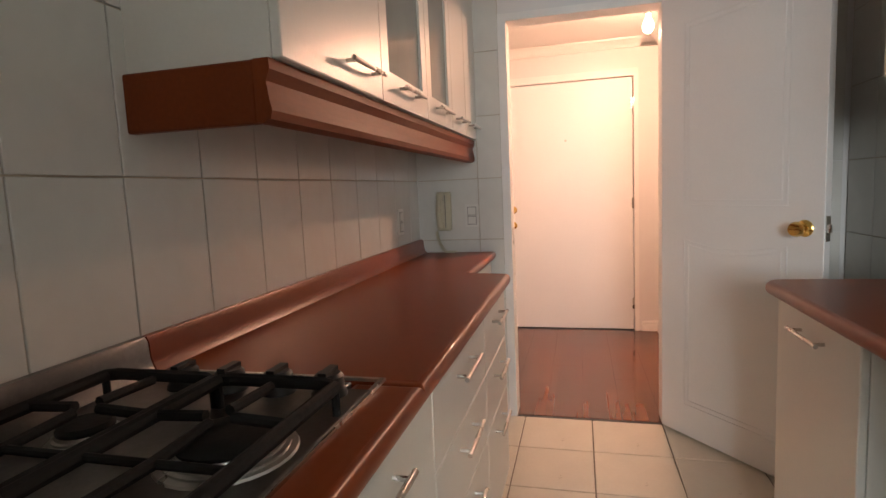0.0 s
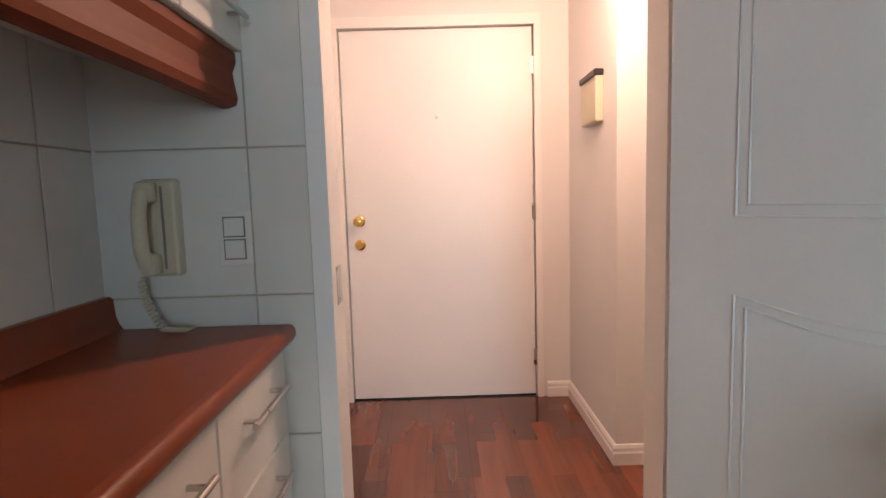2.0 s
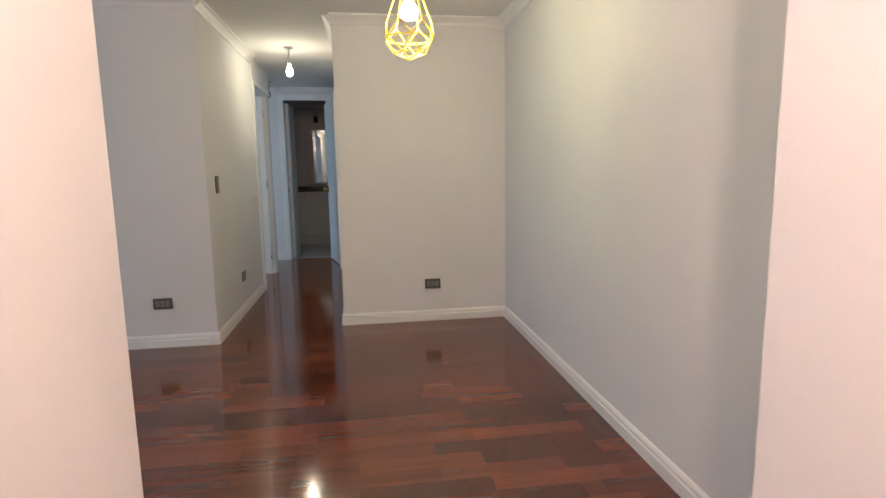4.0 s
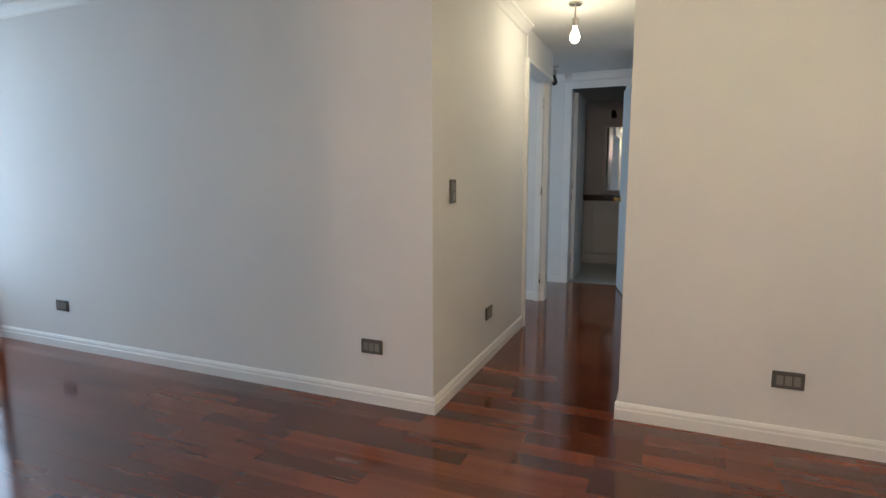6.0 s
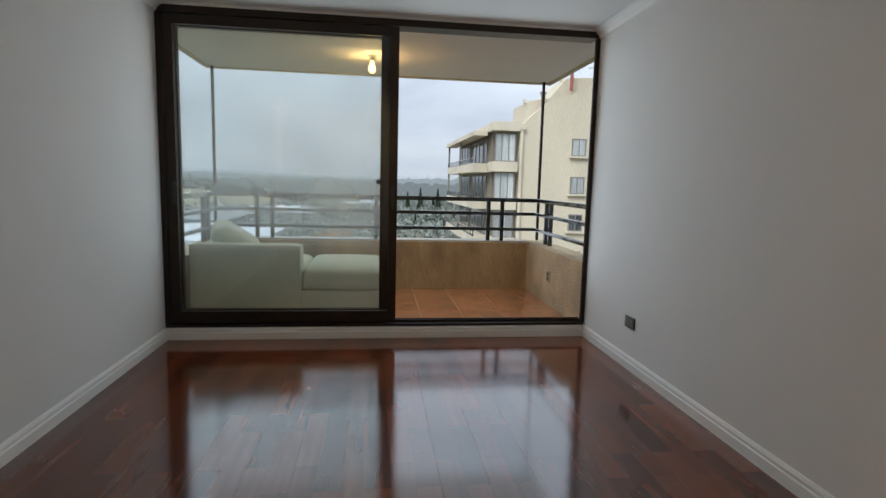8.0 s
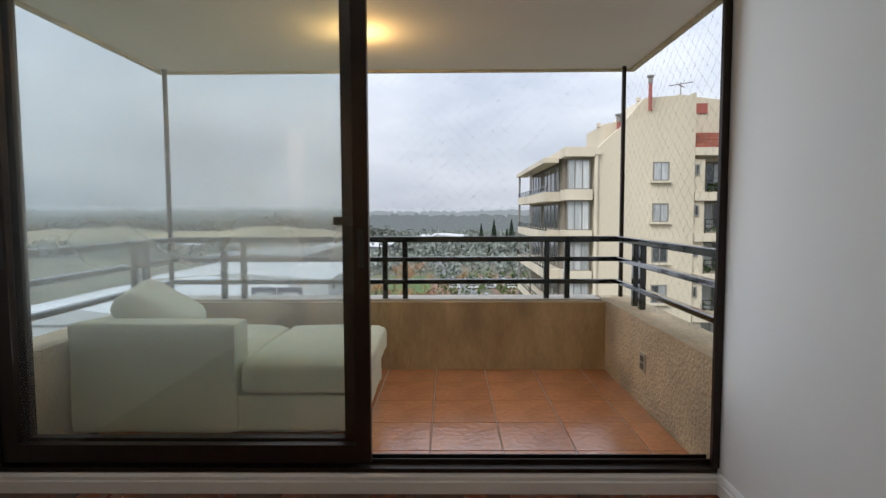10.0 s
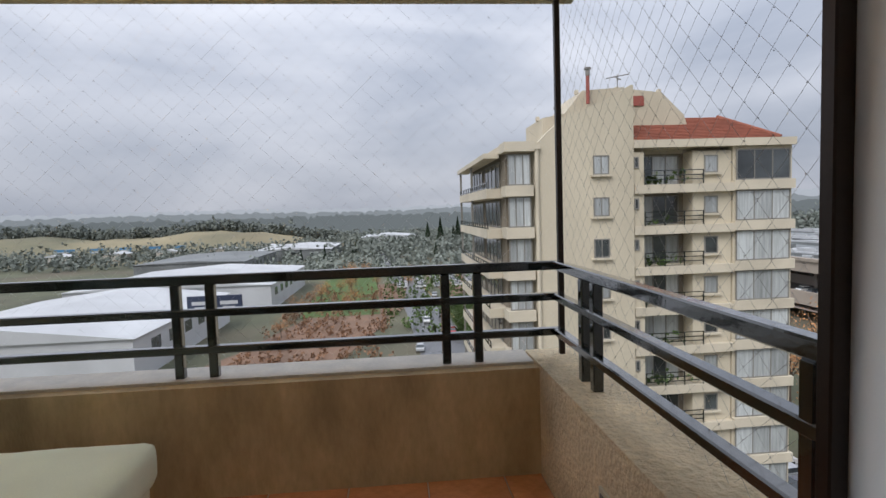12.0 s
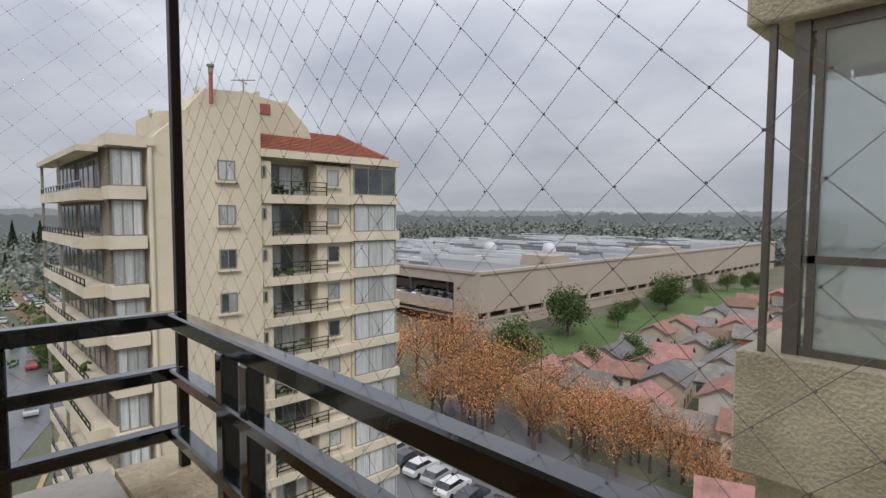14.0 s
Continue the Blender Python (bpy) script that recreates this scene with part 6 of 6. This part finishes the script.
for i in range(8):
    orange_tree(-36 + random.uniform(-16, 16), 63 + random.uniform(-2, 3), random.uniform(0.5, 0.75), random.random() * 6)
for x, y, s in ((-60, 78, 1.25), (-61, 75, 0.9), (-50, 84, 0.75), (-70, 109, 1.3), (-73, 113, 1.4), (-70, 160, 1.2), (-74, 172, 1.3), (-50, 100, 0.7), (-44, 92, 0.7), (-36, 110, 0.7)):
    green_tree(x, y, s, x)
for i in range(12):
    green_tree(-74 + random.uniform(-5, 9), 128 + i * 11 + random.uniform(-4, 4), random.uniform(0.5, 1.0), random.random() * 6)
for i in range(46):
    green_tree(-88 - random.random() * 75, 16 + random.uniform(0, 12), random.uniform(0.4, 0.8), random.random() * 6)
for i in range(16):
    orange_tree(-115 - random.random() * 130, -22 + random.uniform(-6, 30), random.uniform(0.45, 0.8), random.random() * 6)
for i in range(20):
    pine(-290 - random.uniform(0, 150), -60 + i * 6.0 + random.uniform(-5, 5), random.uniform(0.3, 0.6), random.random() * 6)
for x, y, s in ((-480, 42, 1.3), (-470, 30, 1.1), (-500, 60, 1.3), (-465, 52, 0.9)):
    pine(x, y, s, x)


def woods(name, x0, x1, y0, y1, n_, h, s, seed, label, z=GZ, material=None):
    rng = random.Random(seed)
    verts, faces = [], []
    for i in range(n_):
        bx_, by_, hh = rng.uniform(x0, x1), rng.uniform(y0, y1), h * rng.uniform(0.5, 1.25) * (1.5 if rng.random() < 0.06 else 1)
        zz = z(bx_, by_) if callable(z) else z
        slim = rng.uniform(0.22, 0.5)
        for k in range(16):          # a rounded crown of small leaf clumps
            f = rng.uniform(0.12, 1.0)
            wide = hh * slim * math.sqrt(max(0.03, 1 - (2 * f - 0.95) ** 2)) * rng.uniform(0.4, 1.0)
            a = rng.random() * math.tau
            c = Vector((bx_ + wide * math.cos(a), by_ + wide * math.sin(a), zz + hh * f))
            j = len(verts)
            d = s * rng.uniform(0.35, 0.65)
            n_v = Vector((rng.gauss(0, 1), rng.gauss(0, 1), rng.gauss(0.4, 1))).normalized()
            u = n_v.orthogonal().normalized()
            w = n_v.cross(u)
            verts.extend([c + u * d, c + w * d * 0.8 + n_v * d * 0.2, c - u * d, c - w * d * 0.8])
            faces.extend([(j, j + 1, j + 2), (j, j + 2, j + 3)])
    me = bpy.data.meshes.new(name)
    me.from_pydata([tuple(v_) for v_ in verts], [], faces)
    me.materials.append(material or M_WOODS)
    return tagged(new(name, me), label, "woods", kind="stuff")


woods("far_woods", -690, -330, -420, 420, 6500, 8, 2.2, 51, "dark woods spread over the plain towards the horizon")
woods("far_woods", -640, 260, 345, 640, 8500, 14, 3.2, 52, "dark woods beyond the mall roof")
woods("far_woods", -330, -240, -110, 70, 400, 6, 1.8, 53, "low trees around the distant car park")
woods("shrub_belt", -240, -120, -2, 40, 200, 3, 0.9, 54, "shrubs beside the road", GZ, M_GREEN)


M_BROWN = foliage("brown_autumn_shrubs", (0.20, 0.115, 0.07))
woods("shrub_belt", -195, -62, -30, 1, 420, 2.2, 0.6, 56, "brown autumn shrubs beside the bare earth", GZ, M_BROWN)
woods("shrub_belt", -135, -60, 17, 32, 260, 3.6, 1.1, 57, "green shrubs along the road verge", GZ, M_GREEN)


def hill_z(x, y):
    return GZ + (15 + 2.5 * math.sin(y * 0.035 + 1) + 1.5 * math.sin(y * 0.09 + x * 0.05)) * math.exp(-((x + 520) / 80) ** 2 - (max(0, abs(y + 330) - 190) / 75) ** 2)


bm = bmesh.new()
grid = [[bm.verts.new((-760 + i * 16, -760 + j * 22, hill_z(-760 + i * 16, -760 + j * 22) - 0.6)) for j in range(40)] for i in range(31)]
for i in range(30):
    for j in range(39):
        bm.faces.new((grid[i][j], grid[i + 1][j], grid[i + 1][j + 1], grid[i][j + 1]))
solo("straw_hill", bm, M_HILL, "low straw-coloured grassy hill", "hill", "structure", smooth=True)
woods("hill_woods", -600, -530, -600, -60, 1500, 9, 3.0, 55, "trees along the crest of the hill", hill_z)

# misty distance beyond the plain: haze painted as glow, paler ring by ring
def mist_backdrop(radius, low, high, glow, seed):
    """A far ring with an uneven tree-line top; glow is the haze put into its colour."""
    m, n, l, b = nodes_of("painted_mist_glow")
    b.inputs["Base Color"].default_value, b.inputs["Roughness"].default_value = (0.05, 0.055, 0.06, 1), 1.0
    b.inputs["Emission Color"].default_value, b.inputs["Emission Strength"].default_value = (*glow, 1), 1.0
    bm = bmesh.new()
    prev = None
    steps = 900
    for i in range(steps + 1):
        a = radians(60 + 260 * i / steps)
        x, y = radius * math.cos(a), radius * math.sin(a)
        f = noise.noise((i * 0.013, seed, 0.0)) * 0.5 + 0.5
        top = low + (high - low) * f + noise.noise((i * 0.21, seed, 3.0)) * (high - low) * 0.22 + noise.noise((i * 0.9, seed, 7.0)) * (high - low) * 0.34
        pair = bm.verts.new((x, y, GZ - 1)), bm.verts.new((x, y, top))
        if prev:
            bm.faces.new((prev[0], pair[0], pair[1], prev[1]))
        prev = pair
    return solo("backdrop", bm, m, "far backdrop ring with a tree-line top and painted glowing mist", "backdrop", "structure")


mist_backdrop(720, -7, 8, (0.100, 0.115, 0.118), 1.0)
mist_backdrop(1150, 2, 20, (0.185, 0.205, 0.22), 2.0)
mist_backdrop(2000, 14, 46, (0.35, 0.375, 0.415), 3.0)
M_EARTH = mat("bare_reddish_earth", (0.19, 0.115, 0.075), 0.95, scale=0.12, var=0.3, bump=0.4, bump_scale=2, stain=0.5, stain_color=(0.10, 0.08, 0.06))
strip("bare_earth", [(-86, -30), (-110, -20), (-160, -8), (-215, -6)], 24, GZ + 0.015, M_EARTH, "strip of bare reddish earth beside the road", "ground")
strip("bare_earth", [(-130, 27), (-180, 26), (-250, 22)], 15, GZ + 0.015, M_EARTH, "bare reddish earth across the road", "ground")
strip("kerb", [(-66, 9), (-100, 18.5), (-150, 16.5), (-220, 10)], 0.5, GZ + 0.1, M_STRAW, "yellow painted kerb of the road", "kerb")

# long white-roofed halls and the billboard
def hall(x0, x1, y0, y1, h, label, wallm, roofm, pitch=2.0):
    ob = thing("warehouse", label, "warehouse", ((x0 + x1) / 2, (y0 + y1) / 2, GZ))
    part("wall", boxes(((x0, y0, GZ), (x1, y1, GZ + h))), wallm, ob)
    bm = bmesh.new()
    add_prism(bm, [(y0 - 0.5, GZ + h), (y1 + 0.5, GZ + h), ((y0 + y1) / 2, GZ + h + pitch)], Matrix(((0, 0, 1, x0 - 0.5), (1, 0, 0, 0), (0, 1, 0, 0), (0, 0, 0, 1))), x1 - x0 + 1)
    part("roof", bm, roofm, ob)
    for k in range(int((x1 - x0) / 8)):
        part("window", boxes(((x0 + 3 + k * 8, y1 - 0.02, GZ + h * 0.5), (x0 + 7 + k * 8, y1 + 0.06, GZ + h * 0.8))), M_TGLASS, ob)
    return ob


hall(-150, -96, -92, -44, 8, "large hall with a low white metal roof", M_WHITE, M_WHITE, 3)
hall(-225, -165, -96, -36, 8, "long white hall beside the road", M_WHITE, M_WHITE, 2)
hall(-330, -260, -120, -70, 8, "grey flat hall before the hill", M_MROOF, M_MROOF, 1)
hall(-420, -350, -90, -40, 7, "low grey hall with a pale roof", M_MROOF, M_WHITE, 1.5)
hall(-560, -500, -30, 20, 7, "far white building among trees", M_WHITE, M_WHITE, 2)
for i in range(6):
    hall(-400 - i * 9, -385 - i * 9, -240 + i * 34, -222 + i * 34, 6, "small pale building at the foot of the hill", M_HWALL[1], M_WHITE, 1.5)
M_BLUE = mat("blue_sign_panel", (0.07, 0.20, 0.36), 0.5, scale=0.4, var=0.2)
for i, (y_, w_) in enumerate(((-262, 15), (-236, 12), (-214, 9), (-192, 9), (-172, 8))):
    sg = thing("roadside_sign", "large blue and white sign at the foot of the hill", "sign", (-440, y_, GZ), "signs below the hill")
    pn = part("panel", box_bm((-440.3, y_, GZ + 3), (-439.9, y_ + w_, GZ + 8.5), 0.05), M_BLUE, sg)
    part("white_bar", boxes(((-439.9, y_ + 1, GZ + 5), (-439.85, y_ + w_ * 0.7, GZ + 6.6))), M_WHITE, pn)
    for k in (0.2, 0.8):
        part("post", boxes(((-440.3, y_ + w_ * k, GZ), (-440.0, y_ + w_ * k + 0.4, GZ + 3))), M_TFRAME, sg)
for i in range(26):
    ci = (0, 1, 2, 0)[i % 4]
    car(-128 - (i % 13) * 5.2, -100 + (i // 13) * 9 - 12, GZ + 0.1, 90, ci, "%s car parked behind the white hall" % CN[ci], "distant parked cars")
M_SIGN = mat("dark_blue_sign", (0.025, 0.035, 0.07), 0.5)
bb = thing("billboard", "dark blue double billboard on a post", "billboard", (-120, -40, GZ))
for y0 in (-43.6, -37.6):
    pn = part("panel", box_bm((-120.3, y0, -18.6), (-119.9, y0 + 5.7, -15.4), 0.05), M_SIGN, bb)
    part("text_bar", boxes(((-119.9, y0 + 1.0, -17.4), (-119.87, y0 + 4.8, -16.6)), ((-119.9, y0 + 1.5, -18.1), (-119.87, y0 + 4.2, -17.8))), M_WHITE, pn)
part("post", boxes(((-120.3, -38.3, GZ), (-119.9, -37.7, -18.6))), M_TFRAME, bb)

# ---- pieces of floors and walls ----


def pieces(parent, name, me, places):
    for p in places:
        o = new(name, me)
        o.parent = parent
        o.matrix_parent_inverse = parent.matrix_basis.inverted()
        o.location = p


def piece_mesh(name, sx, sy, sz, material, b=0.0012):
    bm = box_bm((-sx / 2, -sy / 2, -sz), (sx / 2, sy / 2, 0), 0.0)
    top = [e for e in bm.edges if all(v.co.z > -1e-6 for v in e.verts)]
    bmesh.ops.bevel(bm, geom=top, offset=b, segments=1, affect="EDGES")
    return mesh_of(name, bm, material)


def planks(parent, x0, x1, y0, y1, w=0.19, ln=1.22):
    row, y = 0, y0
    while y < y1 - 0.002:
        ww = min(w, y1 - y)
        x = x0 - (row * 0.41 % 1.0) * ln
        while x < x1:
            a, b = max(x, x0), min(x + ln, x1)
            if b - a > 0.02:
                key = (round(b - a, 3), round(ww, 3))
                if key not in PLANKS:
                    PLANKS[key] = piece_mesh("plank", key[0] - 0.0003, key[1] - 0.0003, 0.012, M_FLOOR, 0.0004)
                pieces(parent, "plank", PLANKS[key], [((a + b) / 2, y + ww / 2, 0)])
            x += ln
        y += w
        row += 1


PLANKS = {}
fl = tagged(new("floor"), "glossy reddish-brown strip laminate floor", "floor", kind="structure")
planks(fl, 0.012, 4.24, 0.0, 3.062)
planks(fl, 4.24, 5.215, -0.67, -0.10)
planks(fl, 4.24, 5.648, -0.10, 3.363)
planks(fl, 3.47, 5.215, -2.03, -0.67)
planks(fl, 3.52, 4.24, 3.062, 3.363)
planks(fl, 3.52, 4.37, 3.363, 6.84)
planks(fl, 0.0, 3.52, 4.82, 6.78)
solo("floor_bedroom", boxes(((0.0, 3.17, -0.012), (3.41, 4.82, 0.0))), M_FLOOR, "reddish-brown laminate bedroom floor", "floor", "structure")
solo("threshold_gap", boxes(((5.215, -1.605, -0.012), (5.24, -0.893, -0.002))), M_BLACK, "dark gap between laminate and tiles at the doorway", "floor", "structure")

kf = solo("floor_kitchen", boxes(((5.24, KY, -0.012), (10.6, -0.13, -0.006))), M_GROUT, "cream square tile floor with brown joints", "floor", "structure")
TM = piece_mesh("tile", 0.329, 0.329, 0.010, M_KTILE, 0.002)
pieces(kf, "tile", TM, [(5.24 + 0.166 + i * 0.3345 + 0.002, -0.893 + 0.166 + 0.002 - j * 0.3345 + 0.3345 * 2, 0.004 - 0.004) for i in range(13) for j in range(6) if -0.893 + 0.168 - j * 0.3345 + 0.669 < -0.2])

TN = piece_mesh("tile", 0.329, 0.086, 0.010, M_KTILE, 0.002)
pieces(kf, "tile", TN, [(5.24 + 0.168 + i * 0.3345, -0.178, 0.0) for i in range(13)])

bt = tagged(new("floor_balcony"), "wet terracotta tile balcony floor", "floor", kind="structure")
part("grout_bed", boxes(((-1.64, 0.0, BZ - 0.013), (-0.031, 3.06, BZ - 0.004))), mat("pale_grout", (0.40, 0.30, 0.22), 0.6), bt)
for x0, x1 in ((-1.64, -1.333), (-1.333, -0.985), (-0.985, -0.637), (-0.637, -0.289), (-0.289, -0.031)):
    for sy, ys in ((0.348, [2.886 - 0.174 - 0.348 * j for j in range(8)]), (0.174, [2.973]), (0.102, [0.051])):
        tile_me = piece_mesh("tile", x1 - x0 - 0.006, sy - 0.006, 0.008, M_BTILE, 0.002)
        pieces(bt, "tile", tile_me, [((x0 + x1) / 2, y, BZ + random.uniform(-0.0006, 0.0006)) for y in ys])

bf = tagged(new("floor_bathroom"), "grey tile bathroom floor", "floor", kind="structure")
BT2 = piece_mesh("tile", 0.297, 0.297, 0.010, M_BATHTILE, 0.002)
pieces(bf, "tile", BT2, [(3.27 + i * 0.3, 7.0 + j * 0.3, 0.0) for i in range(5) for j in range(7)])

# glazed wall tiles: upright, 21.5 by 31 cm
TW, TH = 0.2165, 0.310
ws = bpy.data.objects["wall_kitchen_south"]
part("grout_bed", boxes(((KX, KY - 0.012, 0.0), (8.45, KY - 0.005, H))), M_WGROUT, ws)
ts = piece_mesh("wall_tile", TW - 0.0035, TH - 0.0035, 0.006, M_WTILE, 0.0012)
for i in range(21):
    for j in range(8):
        x, z = 7.12 + TW * 0.5 + (i - 9) * TW, 0.315 + TH * (j - 0.5)
        if KX + TW / 2 - 0.04 < x < 8.4 and z + TH / 2 < H + 0.02:
            o = new("wall_tile", ts)
            o.parent = ws
            o.matrix_basis = pose(x, KY, z, -90, 0, 0)
tc_ = piece_mesh("wall_tile", 0.150, TH - 0.0035, 0.006, M_WTILE, 0.0012)
for j in range(8):
    if 0.315 + TH * j < H + 0.02:
        o = new("wall_tile", tc_)
        o.parent = ws
        o.matrix_basis = pose(5.311, KY, 0.315 + TH * (j - 0.5), -90, 0, 0)
wd = bpy.data.objects["wall_kitchen_door"]
for y0, n_ in ((-1.645, 3), (-0.24, 2)):
    part("grout_bed", boxes(((KX - 0.0005, y0 - (0.44 if n_ == 3 else 0.60), 0.0), (KX + 0.004, y0, H))), M_WGROUT, wd)
ts2 = piece_mesh("wall_tile", TW - 0.0035, TH - 0.0035, 0.005, M_WTILE, 0.0012)
ts3 = piece_mesh("wall_tile", 0.120, TH - 0.0035, 0.005, M_WTILE, 0.0012)
for j in range(8):
    z = 0.315 + TH * (j - 0.5)
    if z + TH / 2 > H + 0.02:
        continue
    for y, me in ((-1.707, ts3), (-1.877, ts2), (-2.0935 + 0.055, ts3), (-0.80, ts3), (-0.62, ts2), (-0.40, ts2), (-0.22, ts3)):
        o = new("wall_tile", me)
        o.parent = wd
        o.matrix_basis = pose(KX + 0.009, y, z, 90, 0, 90)
wn2 = bpy.data.objects["wall_kitchen_north"]
part("grout_bed", boxes(((KX, -0.134, 0.0), (9.6, -0.1305, H))), M_WGROUT, wn2)
for i in range(19):
    for j in range(8):
        x, z = KX + 0.12 + i * TW, 0.315 + TH * (j - 0.5)
        if z + TH / 2 < H + 0.02:
            o = new("wall_tile", ts2)
            o.parent = wn2
            o.matrix_basis = pose(x, -0.139, z, 90, 0, 0)
